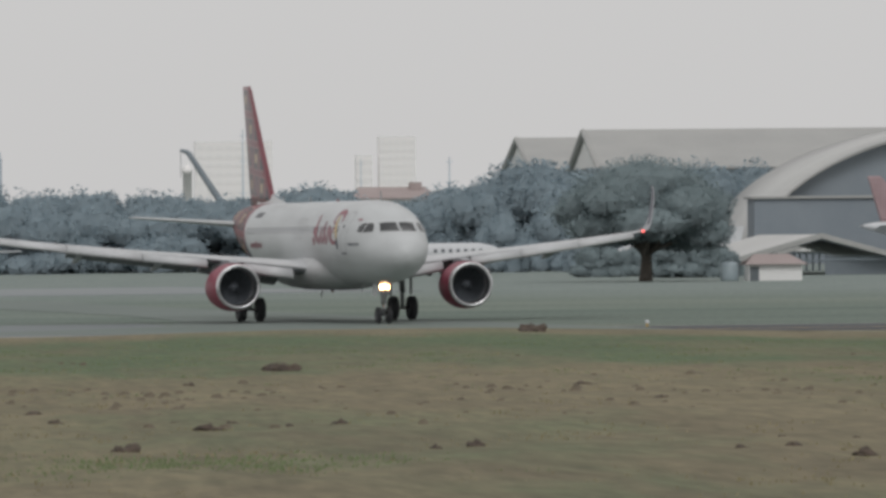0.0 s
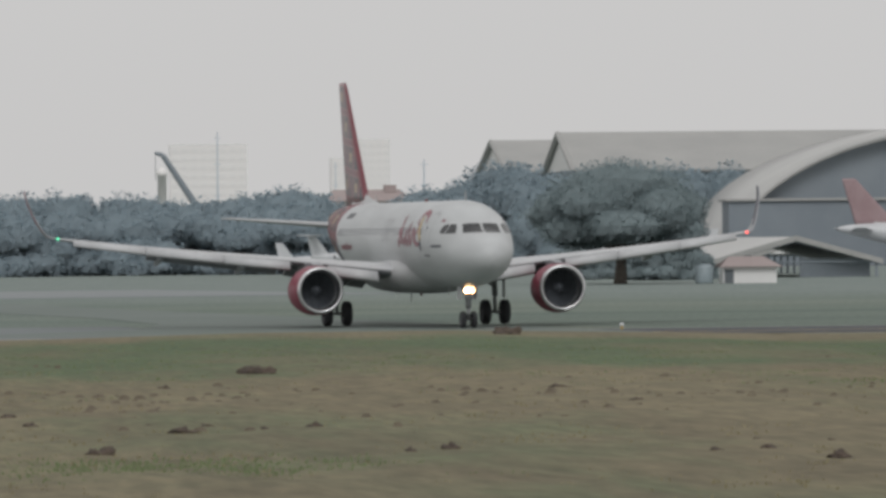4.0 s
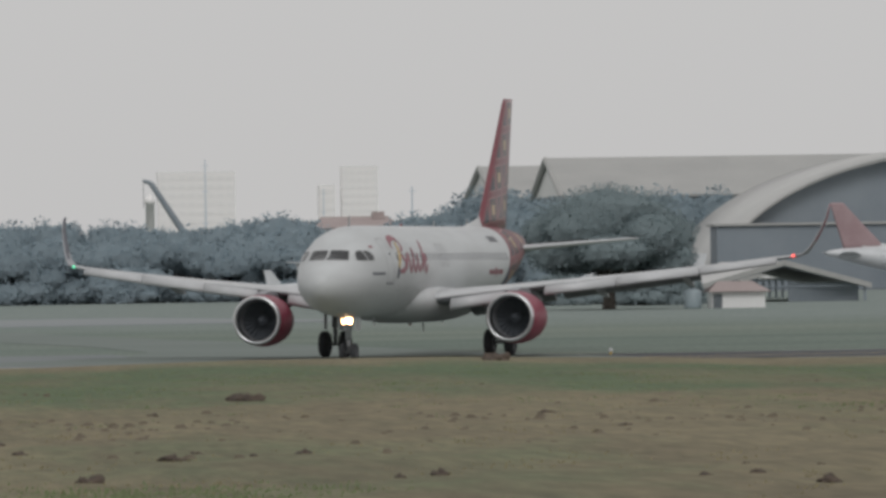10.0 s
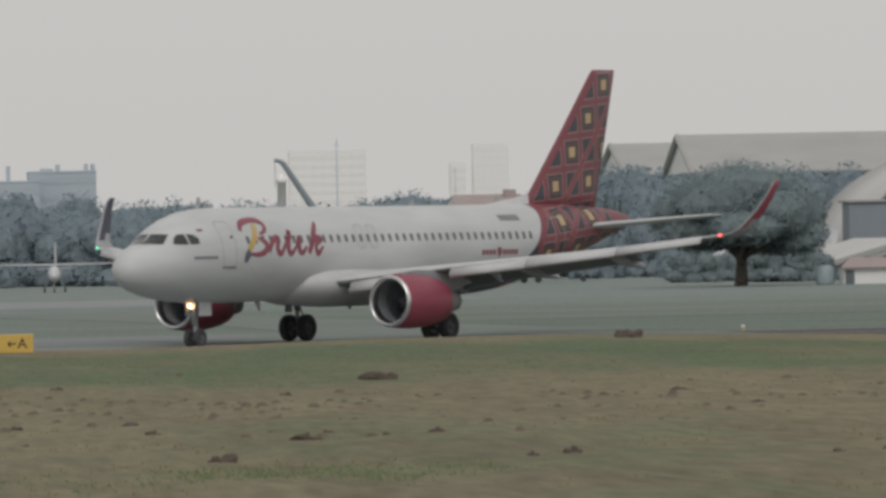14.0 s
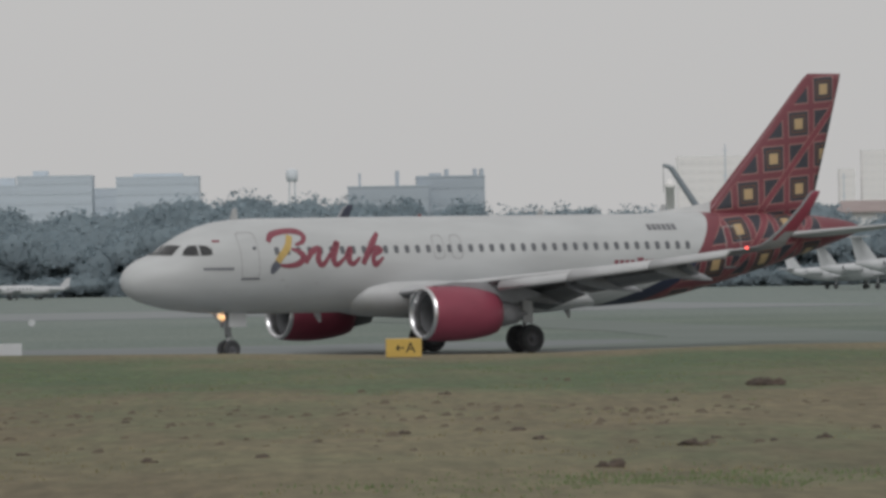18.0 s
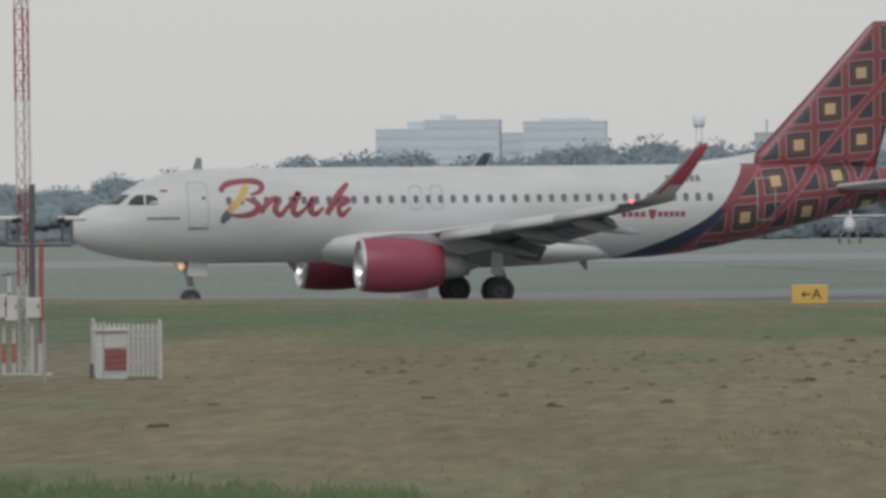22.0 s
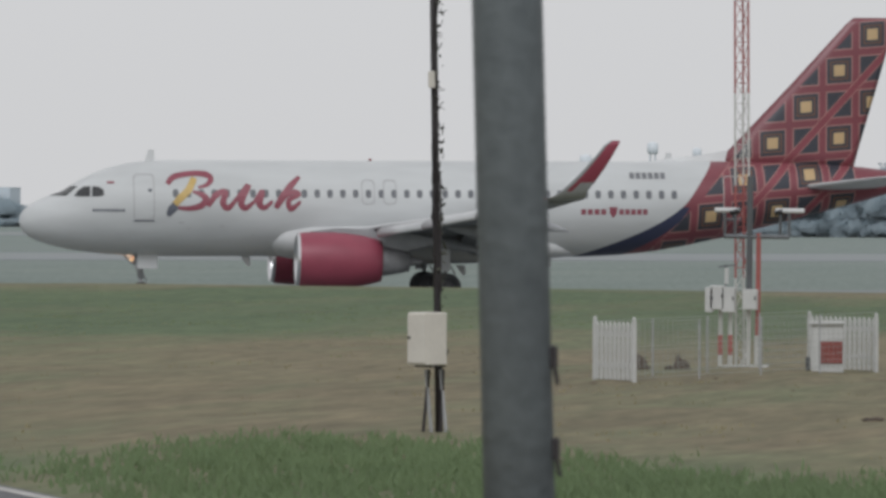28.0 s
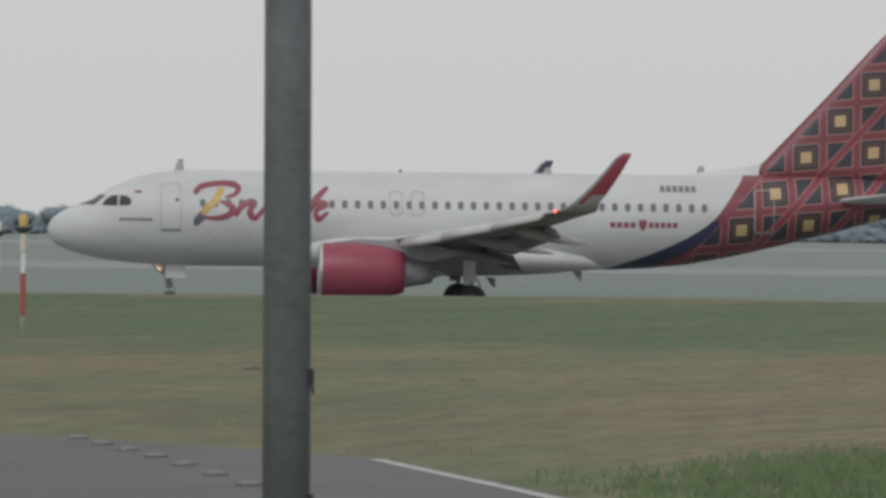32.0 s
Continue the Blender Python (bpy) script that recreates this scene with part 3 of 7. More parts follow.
def build_airliner():
    root = thing("airliner", pose(0, 0, 0), "white twin-engine airliner with red patterned tail, taxiing on the taxiway", "airplane")
    rings = fuselage_rings()
    bm = loft(rings)
    tree = BVHTree.FromBMesh(bm)
    part("fuselage", bm, M_FUSE, root, "white fuselage, red patterned rear with a navy sweep", True)

    def on_side(s_, z, side, off=0.012):
        hit, nor, _, _ = tree.ray_cast(Vector((-s_, side * 6, z)), Vector((0, -side, 0)))
        return hit + nor * off if hit else Vector((-s_, 0, z))

    def on_front(y, z, off=0.012):
        hit, nor, _, _ = tree.ray_cast(Vector((5, y, z)), Vector((-1, 0, 0)))
        return hit + nor * off

    def patch(points, lay):
        """A thin plate over a closed outline, laid on the skin ring by ring."""
        b = bmesh.new()
        n = len(points)
        cx, cy = sum(p[0] for p in points) / n, sum(p[1] for p in points) / n
        fine = [(p[0] + (q[0] - p[0]) * k / 3, p[1] + (q[1] - p[1]) * k / 3) for p, q in zip(points, points[1:] + points[:1]) for k in range(3)]
        rings = [[b.verts.new(lay(cx + (p[0] - cx) * f, cy + (p[1] - cy) * f)) for p in fine] for f in (1, 0.66, 0.33)]
        c = b.verts.new(lay(cx, cy))
        n = len(fine)
        for r0, r1 in zip(rings, rings[1:]):
            for i in range(n):
                b.faces.new((r0[i], r0[(i + 1) % n], r1[(i + 1) % n], r1[i]))
        for i in range(n):
            b.faces.new((rings[-1][i], rings[-1][(i + 1) % n], c))
        bmesh.ops.recalc_face_normals(b, faces=b.faces)
        return b

    def ribbon(line, widths, side, off=0.014):
        """A painted stroke of varying width along a line in the side view."""
        b = bmesh.new()
        fine = []
        for (p0, p1), (w0, w1) in zip(zip(line, line[1:]), zip(widths, widths[1:])):
            for k in range(4):
                f = k / 4
                fine.append((p0[0] + (p1[0] - p0[0]) * f, p0[1] + (p1[1] - p0[1]) * f, w0 + (w1 - w0) * f))
        fine.append((*line[-1], widths[-1]))
        prev = None
        for i, (u, v, w) in enumerate(fine):
            a_, c_ = fine[max(i - 1, 0)], fine[min(i + 1, len(fine) - 1)]
            d = Vector((c_[0] - a_[0], c_[1] - a_[1])).normalized()
            n_ = Vector((-d.y, d.x)) * w / 2
            pair = [b.verts.new(on_side(u + n_.x * k, v + n_.y * k, side, off)) for k in (1, 0, -1)]
            if prev:
                for k in (0, 1):
                    b.faces.new((prev[k], prev[k + 1], pair[k + 1], pair[k]))
            prev = pair
        return b

    def flowing(line, widths, n=4):
        """The same stroke with soft bends: more points on a smooth curve through the given ones."""
        pts = [line[0], *line, line[-1]]
        out, wide = [], []
        for i in range(len(line) - 1):
            p0, p1, p2, p3 = (Vector(p) for p in pts[i:i + 4])
            for k in range(n):
                f = k / n
                q = 0.5 * (2 * p1 + (p2 - p0) * f + (2 * p0 - 5 * p1 + 4 * p2 - p3) * f * f + (3 * p1 - p0 - 3 * p2 + p3) * f ** 3)
                out.append((q.x, q.y))
                wide.append(widths[i] + (widths[i + 1] - widths[i]) * f)
        return out + [line[-1]], wide + [widths[-1]]

    # cockpit panes
    for side in (1, -1):
        def pane(pts):
            part("cockpit_window", patch(pts, lambda y, z: on_front(side * y, z, 0.02)), M_GLASS, root, "dark cockpit pane")
        pane([(0.05, 4.32), (0.06, 4.72), (0.45, 4.72), (0.78, 4.69), (0.86, 4.30), (0.5, 4.32)])

        def side_pane(pts):
            part("cockpit_window", patch(pts, lambda s_, z: on_side(s_, z, side, 0.02)), M_GLASS, root, "dark cockpit side pane")
        side_pane([(2.22, 4.30), (2.38, 4.52), (2.60, 4.68), (2.88, 4.70), (2.85, 4.28), (2.5, 4.28)])
        side_pane([(2.93, 4.28), (2.96, 4.70), (3.25, 4.67), (3.42, 4.53), (3.40, 4.32), (3.2, 4.28)])

    # cabin windows: one shared mesh, on both sides
    b = bmesh.new()
    ring = [b.verts.new((0.115 * math.copysign(abs(math.cos(w)) ** 0.6, math.cos(w)), 0, 0.17 * math.copysign(abs(math.sin(w)) ** 0.6, math.sin(w)))) for w in [2 * math.pi * i / 12 for i in range(12)]]
    low = [b.verts.new((v.co.x * 1.12, -0.02, v.co.z * 1.10)) for v in ring]
    b.faces.new(ring)
    for i in range(12):
        b.faces.new((ring[i], low[i], low[(i + 1) % 12], ring[(i + 1) % 12]))
    bmesh.ops.recalc_face_normals(b, faces=b.faces)
    first = None
    for side in (1, -1):
        for k in range(40):
            s_ = 6.35 + 0.5325 * k
            if 27.15 < s_:
                break
            p = on_side(s_, 4.42, side, 0.006)
            tiltx = 16.0 if side > 0 else 164.0
            m = pose(p.x, p.y, p.z, tiltx if side > 0 else -16.0, 0, 0) @ (pose(0, 0, 0) if side > 0 else pose(0, 0, 0, 0, 0, 180))
            if first is None:
                first = part("cabin_window", b, M_PANE, root, m=m)
            else:
                again(first, m, root)

    # doors: seam rings and sill plates
    def outline_ring(s0, s1, z0, z1, side, w=0.035, r=0.18):
        pts = []
        for cx, cz, a0 in ((s1 - r, z1 - r, 0), (s0 + r, z1 - r, 90), (s0 + r, z0 + r, 180), (s1 - r, z0 + r, 270)):
            for k in range(4):
                w_ = radians(a0 + 30 * k)
                pts.append((cx + r * math.cos(w_), cz + r * math.sin(w_)))
        full = []
        for i, p in enumerate(pts):
            q = pts[(i + 1) % len(pts)]
            n_ = max(1, int(math.dist(p, q) / 0.3))
            full += [(p[0] + (q[0] - p[0]) * k / n_, p[1] + (q[1] - p[1]) * k / n_) for k in range(n_)]
        cx, cz = (s0 + s1) / 2, (z0 + z1) / 2
        b_ = bmesh.new()
        outer = [b_.verts.new(on_side(p[0], p[1], side, 0.012)) for p in full]
        inner = [b_.verts.new(on_side(cx + (p[0] - cx) * (1 - w / ((s1 - s0) / 2)), cz + (p[1] - cz) * (1 - w / ((z1 - z0) / 2)), side, 0.012)) for p in full]
        for i in range(len(full)):
            j = (i + 1) % len(full)
            b_.faces.new((outer[i], outer[j], inner[j], inner[i]))
        return b_

    for side in (1, -1):
        for s0, s1, z0, z1, kind in ((4.62, 5.48, 3.32, 5.22, "cabin_door"), (29.2, 30.05, 3.42, 5.2, "cabin_door"), (14.05, 14.60, 3.98, 5.00, "overwing_exit"), (14.95, 15.50, 3.98, 5.00, "overwing_exit")):
            d = part(kind, outline_ring(s0, s1, z0, z1, side), M_SEAM if s0 < 20 else M_LINE, root, "door outlined by a thin seam")
            if kind == "cabin_door":
                b_ = bmesh.new()
                p0, p1 = on_side(s0, z0 - 0.03, side), on_side(s1, z0 - 0.03, side)
                tube(b_, p0, p1, 0.028, n=6)
                part("sill", b_, M_INK, d)
                c = on_side((s0 + s1) / 2 + 0.25, 4.55, side, 0.0)
                b_ = bmesh.new()
                block(b_, c.x, c.y, c.z - 0.06, 0.14, 0.05, 0.12, 0.01)
                part("window", b_, M_INK, d)
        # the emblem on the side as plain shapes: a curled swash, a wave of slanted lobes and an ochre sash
        red = [([(6.02, 4.80), (6.30, 5.10), (7.04, 5.24), (7.62, 5.20), (7.82, 5.02), (7.66, 4.78), (7.28, 4.66)], [0.20, 0.24, 0.22, 0.26, 0.24, 0.18, 0.10]),
               ([(7.06, 4.50), (7.45, 4.36), (7.60, 4.14), (7.36, 3.90), (6.88, 3.80), (6.40, 3.84)], [0.10, 0.24, 0.30, 0.26, 0.20, 0.12]),
               ([(7.70, 3.88), (8.00, 4.34), (8.42, 4.50), (8.30, 4.05), (8.52, 3.82), (8.95, 4.30), (9.35, 4.74), (9.05, 4.10), (9.22, 3.82), (9.60, 4.10), (9.92, 4.48), (9.80, 4.02), (10.02, 3.84), (10.36, 4.12)],
                [0.14, 0.28, 0.22, 0.28, 0.22, 0.16, 0.26, 0.28, 0.24, 0.14, 0.26, 0.28, 0.22, 0.12]),
               ([(11.50, 5.12), (11.10, 4.72), (10.72, 4.20), (10.48, 3.82)], [0.14, 0.28, 0.30, 0.22]),
               ([(10.86, 4.26), (11.22, 4.50), (11.44, 4.38), (11.02, 4.14), (11.12, 3.80), (11.52, 4.10)], [0.12, 0.20, 0.20, 0.20, 0.26, 0.10])]
        for line, widths in red:
            part("logo_stroke", ribbon(*flowing(line, widths), side), M_LOGO, root, "red painted stroke")
        part("logo_sash", ribbon(*flowing([(7.14, 5.06), (6.88, 4.56), (6.52, 4.20), (6.22, 3.86)], [0.26, 0.30, 0.30, 0.24]), side, 0.018), M_GOLD, root, "ochre painted sash")
        part("logo_tip", ribbon(*flowing([(6.36, 3.94), (6.16, 3.72), (6.04, 3.50)], [0.34, 0.34, 0.14]), side, 0.022), M_INK, root, "dark tip of the painted sash")
        # unreadable small writing as plain bars
        for s0, s1, z, h, mat_, n_ in ((2.95, 4.30, 3.72, 0.11, M_INK, 9), (3.55, 3.85, 4.86, 0.09, M_LOGO, 1), (25.30, 26.85, 5.20, 0.26, M_MARK, 6), (23.20, 24.32, 3.70, 0.22, M_LOGO, 4), (24.80, 26.05, 3.70, 0.22, M_LOGO, 5)):
            step_ = (s1 - s0) / n_
            for k in range(n_):
                a0 = s0 + step_ * k
                part("lettering_bar", ribbon([(a0, z), (a0 + step_ * (0.74 if n_ > 1 else 1.0), z)], [h, h], side), mat_, root, "plain bar of small lettering")
        part("emblem", ribbon([(24.55, 3.90), (24.55, 3.66), (24.55, 3.48)], [0.34, 0.30, 0.08], side), M_LOGO, root, "small red shield emblem")
        for s_, z in ((6.9, 2.95), (8.3, 3.05), (9.6, 2.7), (6.6, 3.2), (4.0, 2.75)):
            b_ = bmesh.new()
            c = on_side(s_, z, side, 0.0)
            block(b_, c.x, c.y, c.z, 0.22, 0.03, 0.10, 0.008)
            part("service_panel", b_, M_SEAM, root)

    # belly fairing
    rings = []
    for s_, w_, bot, top in ((10.2, 1.2, 2.10, 2.9), (10.9, 1.85, 1.80, 3.25), (12.0, 2.14, 1.60, 3.42), (14, 2.26, 1.50, 3.42), (17, 2.26, 1.50, 3.3), (19, 2.2, 1.54, 3.1), (20.6, 1.98, 1.62, 2.9), (22.2, 1.45, 1.76, 2.6), (23.2, 0.6, 1.86, 2.2)):
        rings.append([(-s_, w_ * math.copysign(abs(math.cos(2 * math.pi * i / 24)) ** 0.7, math.cos(2 * math.pi * i / 24)), (top + bot) / 2 + (top - bot) / 2 * math.sin(2 * math.pi * i / 24)) for i in range(24)])
    part("belly_fairing", loft(rings), M_FAIR, root, "bulged white belly fairing", True)

    # fin with its fillet
    rings = [tip_airfoil(28.88, 6.1, 0, 5.45, 0.045), tip_airfoil(29.60, 5.57, 0, 6.2, 0.046), tip_airfoil(32.28, 3.72, 0, 9.0, 0.05), tip_airfoil(34.68, 2.06, 0, 11.60, 0.05), tip_airfoil(35.00, 1.80, 0, 11.87, 0.03)]
    for i, r in enumerate(rings):
        z0 = r[0][2]
        zs = (5.45, 6.2, 9.0, 11.60, 11.87)[i]
        rings[i] = [(x, (z - zs), zs) for x, y, z in r]
    part("fin", loft(rings), M_TAIL, root, "tall red fin patterned with dark framed squares", True)
    fil = [[(-26.4, 0.02, 5.77), (-26.4, -0.02, 5.77), (-26.4, 0, 5.82)], [(-28.6, 0.16, 5.74), (-28.6, -0.16, 5.74), (-28.6, 0, 6.10)], [(-30.4, 0.24, 5.75), (-30.4, -0.24, 5.75), (-30.4, 0, 6.42)], [(-32.4, 0.26, 5.7), (-32.4, -0.26, 5.7), (-32.4, 0, 6.5)]]
    part("fin_fillet", loft(fil), M_WHITE, root, "white fillet before the fin")
    b_ = bmesh.new()
    for side in (1, -1):
        block(b_, -33.7, side * 0.11, 6.3, 0.03, 0.006, 0.2)
    tube(b_, (-33.6, 0, 6.2), (-36.2, 0, 11.5), 0.02, n=6)
    part("rudder_seam", b_, M_INK, root)

    for side in (1, -1):
        # tailplane
        rings = [tip_airfoil(32.2, 3.6, 0.5 * side, 4.72, 0.05), tip_airfoil(32.75, 3.3, 1.3 * side, 4.78, 0.05), tip_airfoil(35.0, 1.55, 5.9 * side, 5.14, 0.045), tip_airfoil(35.4, 1.0, 6.2 * side, 5.16, 0.03)]
        part("tailplane", loft(rings), M_WING, root, "grey swept tailplane", True)
        # wing
        W = ((1.2, 11.6, 7.6, 2.45, 0.065), (2.6, 12.35, 6.3, 2.62, 0.06), (4.5, 13.35, 5.15, 2.84, 0.056), (6.4, 14.3, 4.1, 3.06, 0.052), (9.5, 15.9, 3.3, 3.36, 0.05), (13, 17.7, 2.45, 3.74, 0.048), (16.1, 19.3, 1.72, 4.12, 0.046), (16.7, 19.65, 1.60, 4.20, 0.045))
        rings = [tip_airfoil(le, ch, y * side, z, th, 18) for y, le, ch, z, th in W]
        wing = part("wing", undersided(loft(rings)), M_WING, root, "light grey swept wing with a shade-darkened underside", True)
        wing.data.materials.append(M_WINGSHADE)
        # slats, drooped ahead of the leading edge
        for y0, y1 in ((2.75, 4.9), (6.55, 9.4), (9.44, 12.8), (12.84, 16.0)):
            def w_at(y):
                for r0, r1 in zip(W, W[1:]):
                    if r0[0] <= y <= r1[0]:
                        f = (y - r0[0]) / (r1[0] - r0[0])
                        return [q0 + (q1 - q0) * f for q0, q1 in zip(r0, r1)]
                return list(W[-1])
            rr = []
            for y in (y0, (y0 + y1) / 2, y1):
                _, le, ch, z, th = w_at(y)
                c_ = 0.13 * ch + 0.18
                le2, z2 = le - 0.22, z - 0.10
                low = 0.38 * (0.2 * ch - 0.38)
                rr.append([(-(le2 + c_), y * side, z2 + 0.20), (-(le2 + c_ * 0.5), y * side, z2 + 0.17), (-(le2 + c_ * 0.12), y * side, z2 + 0.04 - low * 0.3), (-le2, y * side, z2 - 0.09 - low * 0.8),
                           (-(le2 + c_ * 0.10), y * side, z2 - 0.18 - low), (-(le2 + c_ * 0.45), y * side, z2 - 0.06 - low * 0.6), (-(le2 + c_), y * side, z2 + 0.14)])
            part("slat", loft(rr), M_WING, wing, "lowered pale leading-edge slat", True)
        # flaps, slightly lowered
        for y0, y1 in ((2.2, 6.1), (6.5, 12.4)):
            rr = []
            for y in (y0, y1):
                _, le, ch, z, th = w_at(y)
                te = le + ch
                c_ = 0.22 * ch
                low = 0.27 + 0.085 * ch
                rr.append([(-(te - c_ * 0.55), y * side, z + 0.02), (-(te + c_ * 0.1), y * side, z - low * 0.35), (-(te + c_ * 0.5), y * side, z - low), (-(te + c_ * 0.05), y * side, z - low * 0.88), (-(te - c_ * 0.6), y * side, z - low * 0.42)])
            part("flap", loft(rr), M_WINGSHADE, wing, "slightly lowered grey flap")
        # flap track fairings
        for y, ln in ((4.15, 3.4), (8.15, 3.5), (11.85, 3.0)):
            _, le, ch, z, th = w_at(y)
            x0 = le + ch * 0.45
            rr = []
            for f, r_ in ((0, 0.03), (0.12, 0.15), (0.35, 0.22), (0.6, 0.20), (0.85, 0.11), (1.0, 0.02)):
                zc = z - 0.18 - 0.26 * f - (0.18 + 0.03 * ch) * f * f
                rr.append([(-(x0 + f * ln), y * side + r_ * 0.7 * math.cos(2 * math.pi * i / 10), zc + r_ * 1.25 * math.sin(2 * math.pi * i / 10)) for i in range(10)])
            part("flap_fairing", loft(rr), M_UNDER, wing, "pointed flap track fairing", True)
        # sharklet
        rr, zs_, ls_ = [], [], []
        for f in (0, 0.12, 0.25, 0.4, 0.6, 0.8, 0.94, 1.0):
            y = 16.7 + 1.15 * min(1, f * 1.15) ** 0.62
            z = 4.20 + 2.42 * max(0, (f - 0.04)) ** 1.25
            le = 19.65 + 2.36 * f ** 0.95 + (0.12 if f == 1 else 0)
            ch = 1.60 - 0.40 * min(f / 0.25, 1) - 0.68 * f - (0.14 if f == 1 else 0)
            cant = side * radians(min(78, 140 * f))
            rr.append(tip_airfoil(le, ch, y * side, z, 0.045, 14, cant))
            zs_.append(z)
            ls_.append(le + 0.20 * ch)
        bm_ = loft(rr)
        bm_.normal_update()
        for f_ in bm_.faces:
            c_ = f_.calc_center_median()
            f_.material_index = 0 if c_.z < 4.62 + 0.28 * (-c_.x - 20.6) or -c_.x < float(np.interp(c_.z, zs_, ls_)) else 2 if f_.normal.y * side < -0.05 else 1
        # Darker grey at the root puts its shade into the colour.
        sh = part("sharklet", bm_, M_UNDER, wing, "upswept wingtip, grey root, red outside and dark inside", True)
        sh.data.materials.append(M_COWL)
        sh.data.materials.append(M_NAVY)
        b_ = bmesh.new()
        bmesh.ops.create_uvsphere(b_, u_segments=10, v_segments=6, radius=0.07)
        part("navigation_light", b_, M_RED_L if side > 0 else M_GREEN_L, wing, "glowing red wingtip light" if side > 0 else "glowing green wingtip light", m=pose(-19.66, 16.66 * side, 4.22))

        # engine, under the wing
        ey, ez, e0 = 5.70 * side, 1.74, 10.95
        base = pose(-e0, ey, ez, 0, -1.0, -1.2 * side)
        body = lathe([(-0.14, 1.084), (-0.30, 1.113), (-0.8, 1.146), (-1.5, 1.151), (-2.1, 1.110), (-2.7, 1.030), (-3.2, 0.925), (-3.5, 0.830), (-3.5, 0.770), (-2.9, 0.800)], 40)
        eng = part("engine", body, M_COWL, root, "glossy red engine cowling", True, base)
        part("intake_lip", lathe([(-0.45, 0.859), (-0.18, 0.893), (-0.05, 0.931), (0.0, 0.984), (-0.03, 1.041), (-0.14, 1.086)], 40), M_LIP, eng, "polished metal intake ring", True)
        part("intake_duct", lathe([(-0.43, 0.864), (-0.9, 0.859), (-1.4, 0.859)], 32), M_DUCT, eng, "", True)
        fan = lathe([(-1.25, 0.019), (-1.25, 0.859)], 36)
        part("fan_disc", fan, M_FAN, eng, "dark fan disc")
        part("spinner", lathe([(-0.75, 0.010), (-0.95, 0.153), (-1.24, 0.286)], 20), M_FAN, eng, "", True)
        b_ = bmesh.new()
        r0, r1 = 0.27, 0.845
        b_.faces.new([b_.verts.new(q) for q in ((-1.2, r0, 0), (-1.05, r0 * 0.987, r0 * 0.159), (-1.02, r1 * 0.976, r1 * 0.218), (-1.2, r1, 0))])
        blade = part("fan_blade", b_, M_FAN, eng)
        for i in range(1, 22):
            again(blade, pose(0, 0, 0, 360 * i / 22), eng)
        part("core_nozzle", lathe([(-2.9, 0.630), (-3.6, 0.611), (-4.3, 0.477), (-4.65, 0.401), (-4.65, 0.344), (-4.2, 0.344)], 28), M_HOT, eng, "dark metal core nozzle", True)
        part("exhaust_cone", lathe([(-4.2, 0.286), (-4.7, 0.210), (-5.2, 0.029)], 20), M_HOT, eng, "", True)
        b_ = bmesh.new()
        pts = [(-11.55, 2.884), (-12.6, 3.018), (-14.2, 2.980), (-16.0, 2.731), (-16.8, 2.435), (-15.4, 2.101), (-13.6, 2.177), (-12.2, 2.722)]
        rr = [[(x, ey + k * w_, z) for x, z in pts] for k, w_ in ((-1, 0.210), (1, 0.210))]
        part("pylon", loft(rr), M_UNDER, root, "grey engine pylon")

        # main gear
        gy_ = 3.795 * side
        b_ = bmesh.new()
        tube(b_, (-17.17, gy_ - 0.1 * side, 2.75), (-17.32, gy_, 1.35), 0.15, 0.14, 14)
        tube(b_, (-17.32, gy_, 1.4), (-17.33, gy_, 0.58), 0.09, n=12)
        tube(b_, (-17.33, gy_ - 0.52, 0.58), (-17.33, gy_ + 0.52, 0.58), 0.075, n=12)
        tube(b_, (-17.28, gy_, 1.75), (-17.12, gy_ - 1.35 * side, 2.6), 0.06, n=8)
        tube(b_, (-17.57, gy_, 0.75), (-17.72, gy_, 1.1), 0.035, n=6)
        tube(b_, (-17.72, gy_, 1.1), (-17.52, gy_, 1.5), 0.035, n=6)
        part("main_gear_strut", b_, M_STRUT, root, "grey main landing gear leg", True)
        b_ = bmesh.new()
        block(b_, -17.22, gy_ + 0.40 * side, 1.25, 0.50, 0.04, 1.15, 0.01)
        part("gear_door", b_, M_WHITE, root, "white landing gear door")

    # nose gear
    b_ = bmesh.new()
    tube(b_, (-4.95, 0, 2.2), (-5.05, 0, 0.9), 0.15, 0.13, 14)
    tube(b_, (-5.05, 0, 1.05), (-5.07, 0, 0.38), 0.085, n=10)
    block(b_, -4.98, 0, 1.28, 0.34, 0.34, 0.30, 0.04)
    tube(b_, (-5.07, -0.32, 0.38), (-5.07, 0.32, 0.38), 0.05, n=10)
    tube(b_, (-4.2, 0, 2.0), (-5.0, 0, 1.3), 0.045, n=8)
    tube(b_, (-5.2, 0, 0.5), (-5.3, 0, 0.8), 0.025, n=6)
    tube(b_, (-5.3, 0, 0.8), (-5.15, 0, 1.1), 0.025, n=6)
    part("nose_gear_strut", b_, M_STRUT, root, "grey nose landing gear leg", True)
    for side in (1, -1):
        b_ = bmesh.new()
        block(b_, -5.30, 0.36 * side, 1.30, 0.85, 0.03, 0.66, 0.01)
        part("nose_gear_door", b_, M_WHITE, root)
        lamp = part("landing_light", lathe([(-0.08, 0.02), (-0.07, 0.12), (0.0, 0.168), (0.13, 0.172), (0.13, 0.185), (0.0, 0.185), (-0.16, 0.11), (-0.18, 0.01)], 16), M_STRUT, root, "round landing light on the nose gear", m=pose(-4.85, 0.09 * side, 1.70) @ Matrix.Diagonal((0.85, 0.85, 0.85, 1)))
        part("lens", lathe([(-0.06, 0.002), (-0.06, 0.115)], 16), M_LAND, lamp, "bright warm glowing lens")
